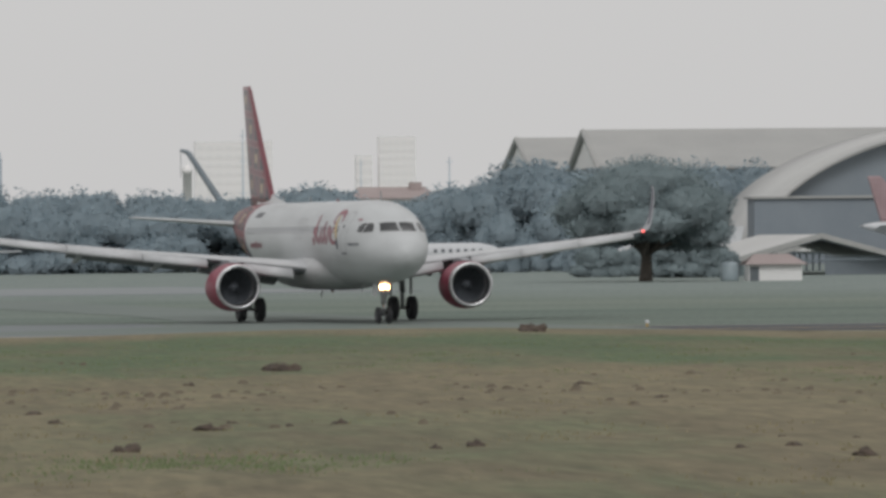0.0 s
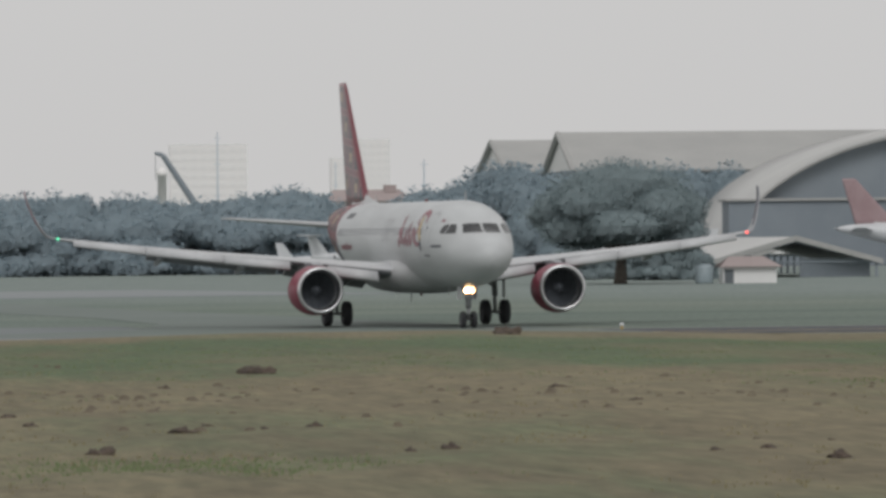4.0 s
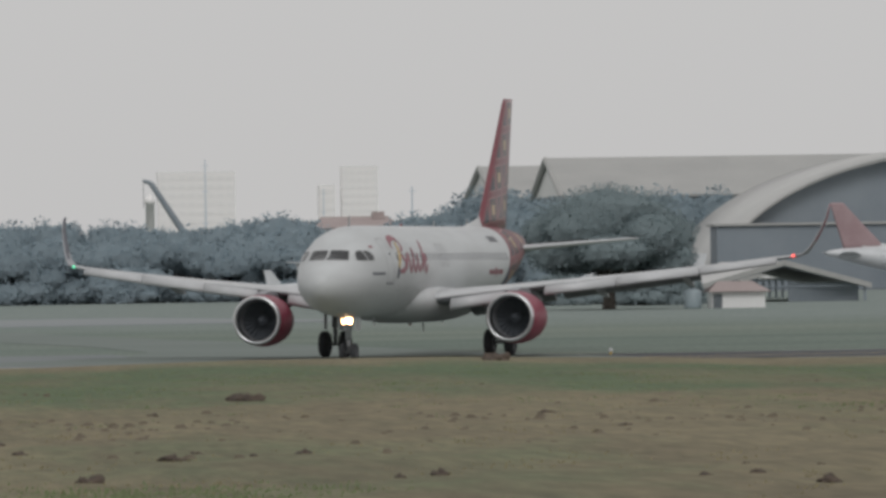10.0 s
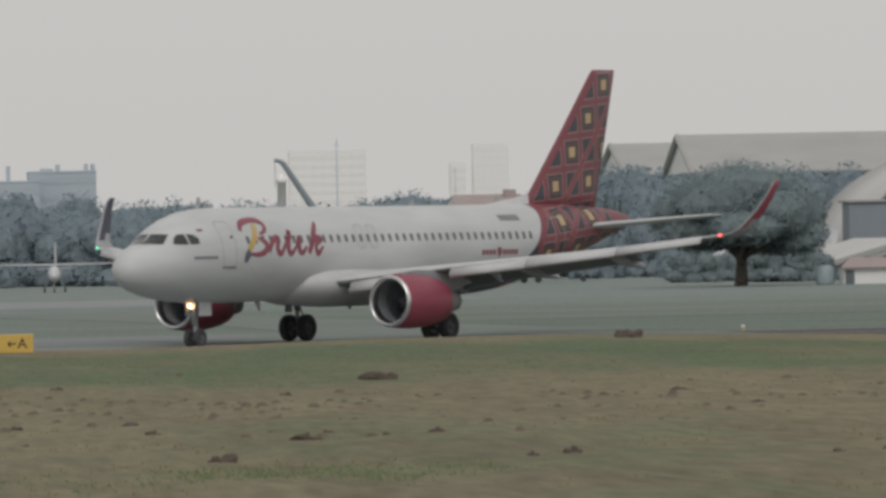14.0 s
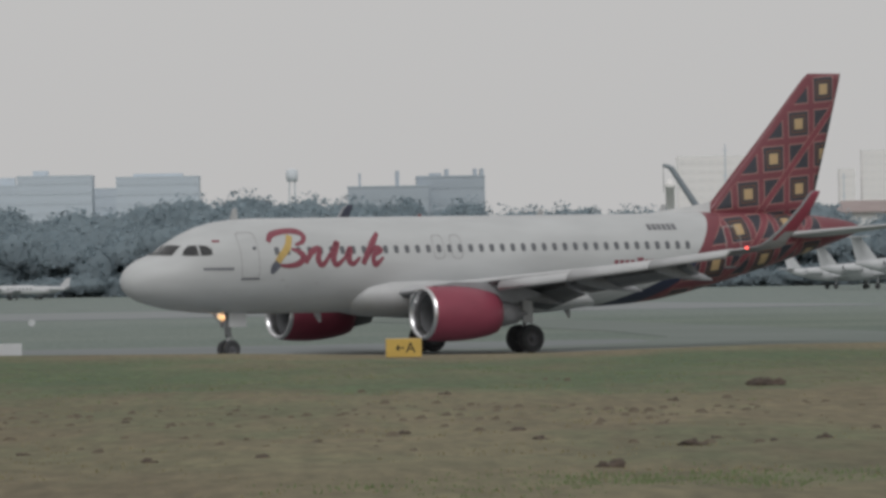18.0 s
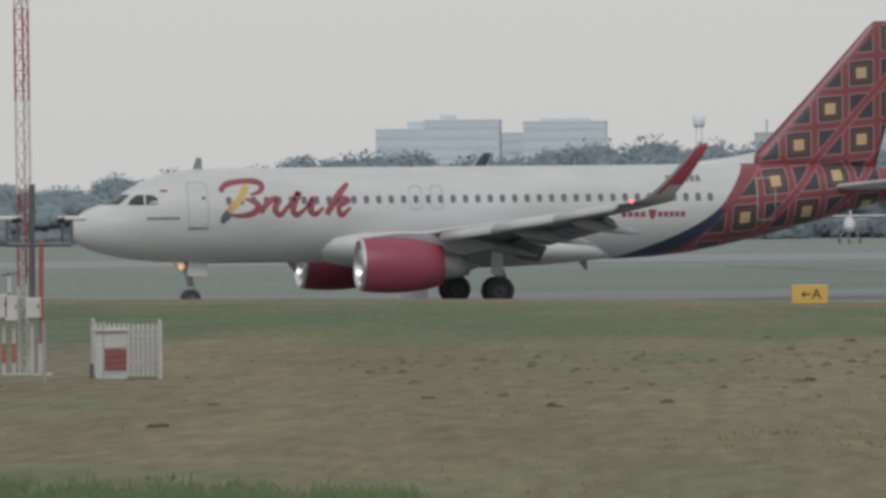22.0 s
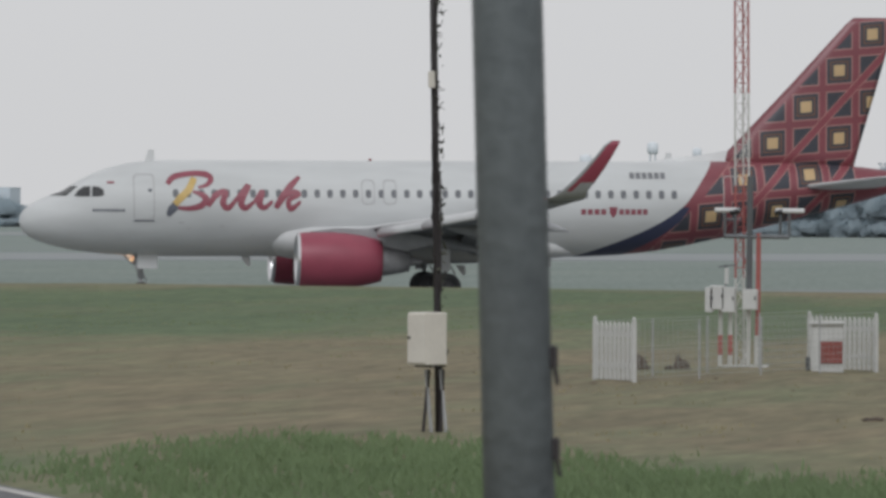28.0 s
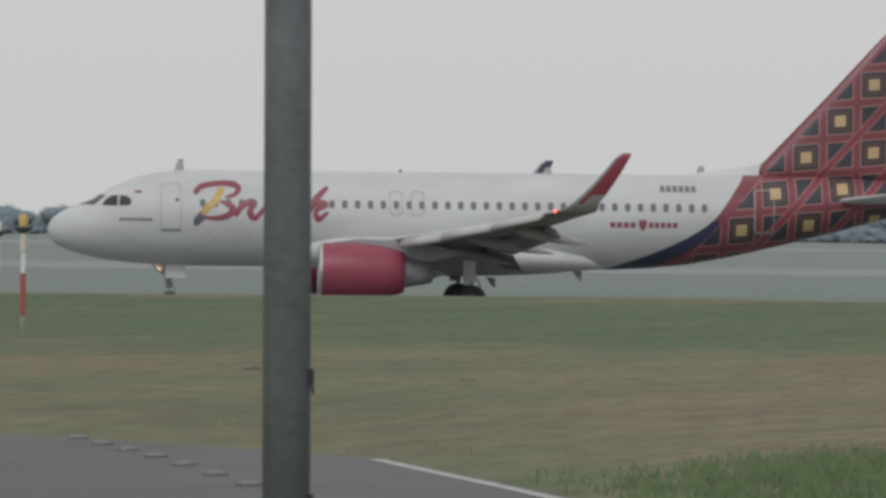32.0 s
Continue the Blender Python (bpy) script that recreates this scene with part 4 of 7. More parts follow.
        # Glowing rim added around the lens to imitate the lamp's glare.
        part("reflector", lathe([(-0.05, 0.115), (0.0, 0.165)], 16), M_HALO, lamp, "glowing rim standing in for lamp glare")
    lamp = part("taxi_light", lathe([(-0.08, 0.02), (-0.07, 0.10), (0.12, 0.11), (0.12, 0.125), (-0.03, 0.125), (-0.16, 0.08), (-0.18, 0.01)], 16), M_STRUT, root, "round taxi light on the nose gear", m=pose(-4.74, 0, 1.70))
    part("lens", lathe([(-0.05, 0.002), (-0.05, 0.10)], 16), M_LAND, lamp, "bright warm glowing lens")
    # wheels: tyre with a rim on each side
    wheels = []
    for r_, w_, places in ((0.38, 0.22, [(-5.07, 0.25), (-5.07, -0.25)]), (0.585, 0.40, [(-17.33, 3.795 + k * 0.4635) for k in (-1, 1)] + [(-17.33, -3.795 + k * 0.4635) for k in (-1, 1)])):
        h = w_ / 2
        tyre = lathe([(-h * 0.82, r_ * 0.52), (-h, r_ * 0.66), (-h, r_ * 0.86), (-h * 0.72, r_ * 0.97), (-h * 0.3, r_), (h * 0.3, r_), (h * 0.72, r_ * 0.97), (h, r_ * 0.86), (h, r_ * 0.66), (h * 0.82, r_ * 0.52)], 32, "Y")
        rim = lathe([(-h * 0.85, r_ * 0.54), (-h * 0.5, r_ * 0.42), (-h * 0.55, r_ * 0.16), (-h * 1.0, r_ * 0.12), (-h * 1.0, 0.004)], 20, "Y")
        for i, (x, y) in enumerate(places):
            if i == 0:
                wh = part("wheel", tyre, M_TYRE, root, "black tyre on a grey rim", True, pose(x, y, r_))
                rm = part("rim", rim, M_RIM, wh, "", True)
                bl = part("hub_cap", lathe([(-h * 1.02, 0.004), (-h * 1.02, r_ * 0.10), (h * 1.02, r_ * 0.10), (h * 1.02, 0.004)], 10, "Y"), M_INK, wh)
                r2 = again(rm, pose(0, 0, 0, 0, 0, 180), wh)
            else:
                wh = again(wheels[-1][0], pose(x, y, r_), root)
                tagged(wh, "black tyre on a grey rim")
                again(rm, pose(0, 0, 0), wh)
                again(rm, pose(0, 0, 0, 0, 0, 180), wh)
                again(bl, pose(0, 0, 0), wh)
            wheels.append((wh, (x, y, r_), r_))
    # blade antennas, beacons, tail pipe
    for s_, h in ((5.2, 0.42), (20.5, 0.24), (26.9, 0.36)):
        b_ = loft([tip_airfoil(s_, 0.42, 0, 5.74, 0.06, 10), tip_airfoil(s_ + 0.16, 0.22, 0, 5.81 + h, 0.06, 10)])
        part("antenna", b_, M_WHITE, root, "small white blade antenna")
    for s_, z in ((14.6, 5.83), (16.0, 1.46)):
        b_ = bmesh.new()
        bmesh.ops.create_uvsphere(b_, u_segments=10, v_segments=6, radius=0.075)
        part("beacon", b_, M_BEACON, root, "red anti-collision beacon", m=pose(-s_, 0, z))
    for s_, z in ((18.2, 1.44), (21.8, 1.75), (9.2, 1.80)):
        b_ = loft([tip_airfoil(s_, 0.4, 0, z, 0.06, 10), tip_airfoil(s_ + 0.28, 0.14, 0, z - 0.38, 0.06, 10)])
        part("belly_antenna", b_, M_WHITE, root)
    part("tail_pipe", lathe([(-37.42, 0.20), (-37.62, 0.19), (-37.62, 0.14), (-37.3, 0.13)], 16), M_HOT, root, "", True, pose(0, 0, 5.02))
    return root, wheels


airliner, airliner_wheels = build_airliner()

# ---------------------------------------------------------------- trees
# Leaf colours are raised and blued so that distance haze sits in them.
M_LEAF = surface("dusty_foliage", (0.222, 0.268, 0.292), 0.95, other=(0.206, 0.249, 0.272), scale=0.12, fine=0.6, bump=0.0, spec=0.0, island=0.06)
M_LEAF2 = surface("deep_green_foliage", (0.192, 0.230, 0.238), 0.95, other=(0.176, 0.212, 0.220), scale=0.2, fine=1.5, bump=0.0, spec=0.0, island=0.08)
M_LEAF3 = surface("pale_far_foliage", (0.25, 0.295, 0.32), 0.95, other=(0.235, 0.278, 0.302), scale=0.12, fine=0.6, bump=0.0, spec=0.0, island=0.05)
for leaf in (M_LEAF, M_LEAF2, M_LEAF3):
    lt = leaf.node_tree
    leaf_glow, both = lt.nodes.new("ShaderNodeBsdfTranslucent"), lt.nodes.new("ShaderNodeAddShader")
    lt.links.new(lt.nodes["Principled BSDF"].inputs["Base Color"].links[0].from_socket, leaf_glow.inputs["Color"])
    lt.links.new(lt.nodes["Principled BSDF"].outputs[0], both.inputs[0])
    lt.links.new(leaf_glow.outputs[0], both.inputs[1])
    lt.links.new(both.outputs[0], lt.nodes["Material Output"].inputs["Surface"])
M_BARK = surface("grey_bark", (0.16, 0.14, 0.12), 0.9, detail=0.4, scale=3, fine=20, bump=0.4)


def leaf_cloud(rng, lobes, count, size):
    """The domes of a crown as bumpy masses with small bent leaf sprays over them, and normals turned mostly up to even
    out the shading.
    """
    verts, faces, even_normals = [], [], []
    offs = [Vector(rng.uniform(-40, 40, 3)) for _ in lobes]

    def bulge(k, d):
        v = Vector(d)
        return 1.0 + 0.20 * noise.noise(v * 1.7 + offs[k]) + 0.10 * noise.noise(v * 3.9 + offs[k]) + 0.06 * noise.noise(v * 8.0 + offs[k])

    weights = np.array([l[3] * l[4] for l in lobes])
    pick = rng.choice(len(lobes), count, p=weights / weights.sum())
    for k in pick:
        cx, cy, cz, rx, rz = lobes[k]
        d = rng.normal(size=3)
        d /= np.linalg.norm(d)
        r = bulge(k, d) * rng.uniform(0.80, 1.0)
        c = np.array([cx + d[0] * rx * r, cy + d[1] * rx * r, max(cz + d[2] * rz * r, 0.1)])
        out = d + np.array([0, 0, 0.4]) + 0.8 * rng.normal(size=3)
        u = np.cross(out, rng.normal(size=3))
        u /= np.linalg.norm(u) + 1e-9
        v = np.cross(out, u)
        v /= np.linalg.norm(v) + 1e-9
        s_ = size * rng.uniform(0.55, 1.3)
        b = len(verts)
        w = np.cross(u, v) * s_ * 0.25
        verts += [c - u * s_ - v * s_ * 0.15, c - v * s_ * 0.6 + w, c + u * s_ + v * s_ * 0.2, c + v * s_ * 0.65 + w]
        faces.append((b, b + 1, b + 2, b + 3))
        soft = 0.22 * d + np.array([0, 0, 0.6]) + 0.25 * rng.normal(size=3)
        even_normals += [tuple(soft / np.linalg.norm(soft))] * 4
    ico = bmesh.new()
    bmesh.ops.create_icosphere(ico, subdivisions=2, radius=1.0)
    ball, tris = [np.array(v.co) for v in ico.verts], [tuple(v.index for v in f.verts) for f in ico.faces]
    ico.free()
    for k, (cx, cy, cz, rx, rz) in enumerate(lobes):
        b = len(verts)
        for d in ball:
            r = 0.84 * bulge(k, d)
            verts.append(np.array([cx + d[0] * rx * r, cy + d[1] * rx * r, max(cz + d[2] * rz * r, 0.0)]))
            soft = 0.22 * d + np.array([0, 0, 0.6])
            even_normals.append(tuple(soft / np.linalg.norm(soft)))
        faces += [tuple(b + i for i in t) for t in tris]
    return [tuple(p) for p in verts], faces, even_normals


def build_tree(seed, height, width, count, size, name, label, trunk_h=0.06, leaf=None, umbrella=False):
    rng = np.random.default_rng(seed)
    root = thing(name, pose(0, 0, 0), label, "tree", "trees along the field")
    h, w = height, width
    if umbrella:
        lobes = [(0, 0, h * 0.66, w * 0.36, h * 0.31)]
        ring, low, top, wide, tall = 12, 0.38, 0.64, 0.21, 0.19
    else:
        lobes = [(0, 0, h * 0.50, w * 0.38, h * 0.46)]
        ring, low, top, wide, tall = 9, 0.24, 0.64, 0.26, 0.27
    for i in range(ring):
        a_ = 2 * math.pi * (i + rng.uniform(-0.3, 0.3)) / ring
        r = w * rng.uniform(0.20, 0.31)
        lobes.append((r * math.cos(a_), r * math.sin(a_), h * rng.uniform(low, top), w * wide * rng.uniform(0.8, 1.2), h * tall * rng.uniform(0.8, 1.2)))
    if not umbrella:
        for i in range(8):
            a_ = 2 * math.pi * (i + rng.uniform(-0.3, 0.3)) / 8
            r = w * rng.uniform(0.30, 0.38)
            lobes.append((r * math.cos(a_), r * math.sin(a_), h * rng.uniform(0.06, 0.18), w * 0.24 * rng.uniform(0.8, 1.2), h * 0.22 * rng.uniform(0.8, 1.2)))
    bm = bmesh.new()
    tube(bm, (0, 0, -0.3), (0.1, 0, h * trunk_h), w * 0.035, w * 0.026, 10)
    tube(bm, (0.1, 0, h * trunk_h), (0, 0.1, h * 0.7), w * 0.026, w * 0.008, 8)
    for lx, ly, lz, _, _ in lobes:
        tube(bm, (0.1, 0, h * rng.uniform(trunk_h, trunk_h + 0.15)), (lx, ly, lz), w * 0.014, w * 0.004, 6)
    part("trunk", bm, M_BARK, root, "", True)
    v, f, even_normals = leaf_cloud(rng, lobes, count, size)
    me = bpy.data.meshes.new("crown")
    me.from_pydata(v, [], f)
    me.polygons.foreach_set("use_smooth", [True] * len(me.polygons))
    me.normals_split_custom_set_from_vertices(even_normals)
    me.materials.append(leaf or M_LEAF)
    ob = new("crown", me)
    ob.parent = root
    return root


tree_kinds = [build_tree(11, 11.0, 11.0, 8000, 0.25, "tree", "broad grey-green tree in the hazy distance"), build_tree(12, 12.0, 9.5, 8000, 0.25, "tree", "rounded grey-green tree in the hazy distance"),
              build_tree(13, 10.0, 12.5, 8000, 0.25, "tree", "spreading grey-green tree in the hazy distance"), build_tree(14, 12.5, 8.0, 8000, 0.25, "tree", "tall grey-green tree in the hazy distance")]
SKY_AZ = (-22, -18, -14, -11, -9, -7.2, -5, -3.9, -3.2, -2.6, -1.9, -0.85, -0.2, 0.5, 1.2, 2, 3, 3.6, 4.2, 4.9, 5.3, 5.7, 6.3, 7, 8, 9.5, 12)
SKY_EL = (0.05, 0.05, 0.08, 0.10, 0.14, 0.25, 0.34, 0.48, 0.57, 0.44, 0.50, 0.62, 0.56, 0.54, 0.50, 0.47, 0.40, 0.46, 0.42, 0.36, 0.52, 0.72, 0.60, 0.62, 0.62, 0.5, 0.4)
rng = np.random.default_rng(5)
placed = {}


hazed_crowns = {}


def haze_tinted(tree, k):
    """The same tree with its crown colour tinted paler for haze."""
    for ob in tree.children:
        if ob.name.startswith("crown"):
            if k not in hazed_crowns:
                hazed_crowns[k] = ob.data.copy()
                hazed_crowns[k].materials[0] = M_LEAF3
            ob.data = hazed_crowns[k]
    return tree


def plant(k, x, y, top, turn, wide=1.0):
    src = tree_kinds[k]
    s_ = top / (11.0, 12.0, 10.0, 12.5)[k] / 0.98
    m = pose(x, y, 0, 0, 0, turn) @ Matrix.Diagonal((s_ * wide, s_ * wide, s_, 1))
    if k not in placed:
        placed[k] = True
        src.matrix_basis = m
        return src
    c = copy_thing(tree_kinds[k], Matrix())
    c.matrix_basis = m
    return c


for row, (d0, step, drop) in enumerate(((860, 0.40, 0.0), (820, 0.46, 0.11), (905, 0.50, -0.02))):
    az = -9.2 if row < 2 else -7
    while az < 6.4:
        az += step * rng.uniform(0.75, 1.25)
        d = d0 + rng.uniform(-14, 14)
        el = float(np.interp(az, SKY_AZ, SKY_EL)) - drop + rng.uniform(-0.07, 0.06)
        top = max(high(el, d, az), 3.5)
        p = at(az, d)
        k = int(rng.integers(0, 4))
        made = plant(k, p.x, p.y, top, rng.uniform(0, 360), rng.uniform(1.0, 1.3) * (1.25 if top < 9 else 1.0))
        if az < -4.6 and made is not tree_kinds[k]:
            haze_tinted(made, k)
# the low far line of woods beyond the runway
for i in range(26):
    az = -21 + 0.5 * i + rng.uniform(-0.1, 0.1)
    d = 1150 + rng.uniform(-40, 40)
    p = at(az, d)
    haze_tinted(plant(2, p.x, p.y, max(high(float(np.interp(az, SKY_AZ, SKY_EL)) + rng.uniform(-0.04, 0.03), d, az), 4.0), rng.uniform(0, 360), 1.6), 2)
# trees between and before the hangars
for az, d, el, k, w in ((5.35, 790, 0.55, 1, 1.0), (5.62, 800, 0.74, 3, 1.25), (5.92, 790, 0.70, 1, 1.1), (6.2, 770, 0.58, 2, 0.9), (7.30, 958, 0.70, 0, 1.0), (7.72, 962, 0.70, 1, 0.9), (7.05, 955, 0.66, 2, 0.9), (5.95, 760, 0.30, 2, 0.8), (5.5, 745, 0.28, 0, 0.8), (6.3, 740, 0.2, 2, 0.8)):
    p = at(az, d)
    plant(k, p.x, p.y, high(el, d, az), az * 77, w)
big = build_tree(21, 11.6, 18.6, 30000, 0.14, "tree", "large spreading dark-green tree before the hangars", 0.16, M_LEAF2, True)
p = at(6.76, 572)
big.matrix_basis = pose(p.x, p.y, -0.05)
shrub = build_tree(31, 4.4, 6.4, 5000, 0.17, "tree", "low dark-green bushy tree under the larger one", 0.06, M_LEAF2)
for n, (az, d, h) in enumerate(((6.36, 640, 0.85), (7.12, 620, 1.0), (7.40, 630, 0.75), (6.74, 650, 0.8), (6.95, 660, 1.05))):
    p = at(az, d)
    bush = copy_thing(shrub, Matrix()) if n else shrub
    bush.matrix_basis = pose(p.x, p.y, 0, 0, 0, az * 91) @ Matrix.Diagonal((h, h, h, 1))

# ---------------------------------------------------------------- hangars and buildings
M_ROOF = surface("grey_metal_roof", (0.42, 0.42, 0.405), 0.6, other=(0.37, 0.37, 0.36), scale=0.12, fine=2, bump=0.05)
M_ARCH = surface("pale_arch_roof", (0.56, 0.56, 0.545), 0.6, other=(0.50, 0.50, 0.49), scale=0.1, fine=2, bump=0.04)
M_WALLW = surface("white_gable_wall", (0.82, 0.815, 0.80), 0.7, other=(0.78, 0.77, 0.76), scale=0.2, fine=3, bump=0.04)
M_BLUEG = surface("blue_grey_cladding", (0.255, 0.29, 0.32), 0.6, other=(0.22, 0.255, 0.285), scale=0.2, fine=4, bump=0.05)
M_DARK = surface("dark_opening", (0.15, 0.17, 0.185), 0.7, detail=0.2, scale=0.3, fine=4, bump=0.0)
# Far walls, windows and tanks: distance haze is put into these pale colours.
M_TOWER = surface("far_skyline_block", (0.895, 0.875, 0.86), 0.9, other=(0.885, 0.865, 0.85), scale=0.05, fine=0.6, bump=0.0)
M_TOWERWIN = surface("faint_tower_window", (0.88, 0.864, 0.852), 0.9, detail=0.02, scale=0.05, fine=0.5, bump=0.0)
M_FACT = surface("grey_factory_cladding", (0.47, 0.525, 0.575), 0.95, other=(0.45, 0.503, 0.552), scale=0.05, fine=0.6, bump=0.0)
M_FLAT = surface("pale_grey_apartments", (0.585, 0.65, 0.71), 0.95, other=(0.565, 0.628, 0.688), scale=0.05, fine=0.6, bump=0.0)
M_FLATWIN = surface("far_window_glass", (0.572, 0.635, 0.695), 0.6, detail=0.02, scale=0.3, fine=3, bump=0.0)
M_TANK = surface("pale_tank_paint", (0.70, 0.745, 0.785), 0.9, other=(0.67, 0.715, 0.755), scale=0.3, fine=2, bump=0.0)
M_TILE = surface("faded_red_roof", (0.40, 0.335, 0.325), 0.8, other=(0.35, 0.29, 0.28), scale=0.3, fine=5, bump=0.1)
M_TEAL = surface("pale_teal_tank_plastic", (0.36, 0.43, 0.46), 0.5, detail=0.2, scale=1, fine=9, bump=0.02)
M_SIGN = surface("yellow_sign_face", (0.66, 0.45, 0.11), 0.45, detail=0.08, scale=3, fine=20, bump=0.01)
M_BLACK = surface("black_sign_paint", (0.02, 0.02, 0.022), 0.5, detail=0.1, scale=3, fine=20, bump=0.0)


def slab(bm, pts, thick):
    """A plate of that thickness over four corners."""
    n = (Vector(pts[1]) - Vector(pts[0])).cross(Vector(pts[3]) - Vector(pts[0])).normalized() * thick
    lo = [bm.verts.new(Vector(p)) for p in pts]
    hi = [bm.verts.new(Vector(p) + n) for p in pts]
    bm.faces.new(lo[::-1])
    bm.faces.new(hi)
    for i in range(len(pts)):
        j = (i + 1) % len(pts)
        bm.faces.new((lo[i], lo[j], hi[j], hi[i]))
    return bm


def gabled_hangar(name, x0, x1, yc, half, ridge, eave, label, turn=0.0):
    root = thing(name, pose(x0, yc, 0, 0, 0, turn), label, "hangar", "hangars")
    L = x1 - x0
    for sg in (-1, 1):
        bm = slab(bmesh.new(), [(-1.2, sg * (half + 1.5), eave - 0.5), (L, sg * (half + 1.5), eave - 0.5), (L, 0, ridge), (-1.2, 0, ridge)] if sg < 0 else [(-1.2, 0, ridge), (L, 0, ridge), (L, half + 1.5, eave - 0.5), (-1.2, half + 1.5, eave - 0.5)], 0.35)
        roof = part("roof", bm, M_ROOF, root, "long grey metal roof slope")
        bm = block(bmesh.new(), L / 2, sg * half, 0, L, 0.4, eave)
        part("side_wall", bm, M_BLUEG, root, "blue-grey side wall")
    bm = slab(bmesh.new(), [(0, -half + 0.2, 0), (0, half - 0.2, 0), (0, half - 0.2, eave), (0, -half + 0.2, eave)], 0.4)
    part("end_wall", bm, M_BLUEG, root)
    bm = bmesh.new()
    tri = [(-0.5, -half + 0.3, eave), (-0.5, half - 0.3, eave), (-0.5, 0, ridge - 0.4)]
    a_ = [bm.verts.new(p) for p in tri]
    b_ = [bm.verts.new((0.0, p[1], p[2])) for p in tri]
    bm.faces.new(a_)
    bm.faces.new(b_[::-1])
    for i in range(3):
        bm.faces.new((a_[i], b_[i], b_[(i + 1) % 3], a_[(i + 1) % 3]))
    bmesh.ops.recalc_face_normals(bm, faces=bm.faces)
    part("gable", bm, M_WALLW, root, "white gable panel")
    for sg in (-1, 1):
        bm = tube(bmesh.new(), (-1.0, sg * (half + 1.6), eave - 0.4), (-1.0, 0, ridge + 0.1), 0.45, n=6)
        part("barge_board", bm, M_ROOF, root)
    return root


gabled_hangar("hangar", 110, 260, 1000, 21, high(0.925, 1000, 6), high(0.60, 1000, 6), "long hangar with a grey metal roof and white gable")
gabled_hangar("hangar", 108, 128, 1085, 24, high(0.86, 1085, 6), high(0.6, 1085, 6), "further hangar with a grey metal roof")


def arch_hangar(cx, y0, y1, a_, b_, label):
    root = thing("arched_hangar", pose(cx, y0, 0), label, "hangar", "hangars")
    n = 40
    rings = []
    for k in range(n + 1):
        w = math.pi * k / n
        c, s_ = -math.cos(w), math.sin(w)
        rings.append([(a_ * c, 0, b_ * s_), (a_ * c, y1 - y0, b_ * s_), ((a_ - 0.9) * c, y1 - y0, (b_ - 0.9) * s_), ((a_ - 0.9) * c, 0, (b_ - 0.9) * s_)])
    part("arched_roof", loft(rings), M_ARCH, root, "pale curved hangar roof", True)
    bm = bmesh.new()
    lo = []
    for k in range(n + 1):
        w = math.pi * k / n
        lo.append(bm.verts.new(((a_ - 1.0) * -math.cos(w), 2.5, (b_ - 1.0) * math.sin(w))))
    bm.faces.new(lo)
    part("front_wall", bm, M_BLUEG, root, "dark blue-grey hangar front")
    for i in range(10):
        x = -a_ * 0.8 + a_ * 1.6 * (i + 0.5) / 10
        h = min(7.6, b_ * math.sqrt(max(0, 1 - (x / a_) ** 2)) - 2)
        bm = block(bmesh.new(), x, 2.1, 0.05, a_ * 1.6 / 10 - 0.25, 0.3, h, 0.03)
        part("door_leaf", bm, M_BLUEG if i % 3 else M_DARK, root, "tall sliding door leaf")
    bm = block(bmesh.new(), 0, 1.5, 7.8, a_ * 1.72, 1.6, 0.8, 0.05)
    part("door_canopy", bm, M_ROOF, root, "grey canopy above the doors")
    bm = block(bmesh.new(), -a_ + 12.0, -4.0, 0, 24.0, 7.0, 9.0, 0.1)
    annex = part("annex", bm, M_BLUEG, root, "lower blue-grey annex beside the hangar doors")
    part("annex_roof", block(bmesh.new(), -a_ + 12.0, -4.0, 9.0, 25.0, 8.0, 0.35, 0.05), M_ROOF, annex)
    for i in range(5):
        bm = block(bmesh.new(), -a_ * 0.72 + i * 5.2, 0.3, 6.2 - 0.45 * (i % 3), 2.6, 0.5, 0.4, 0.05)
        part("floodlight", bm, M_WHITE, root, "white panel on the hangar front")
    return root


arch_hangar(160.5, 900, 948, 39.5, high(0.975, 940, 9.5), "large arched hangar with a pale roof and dark front")


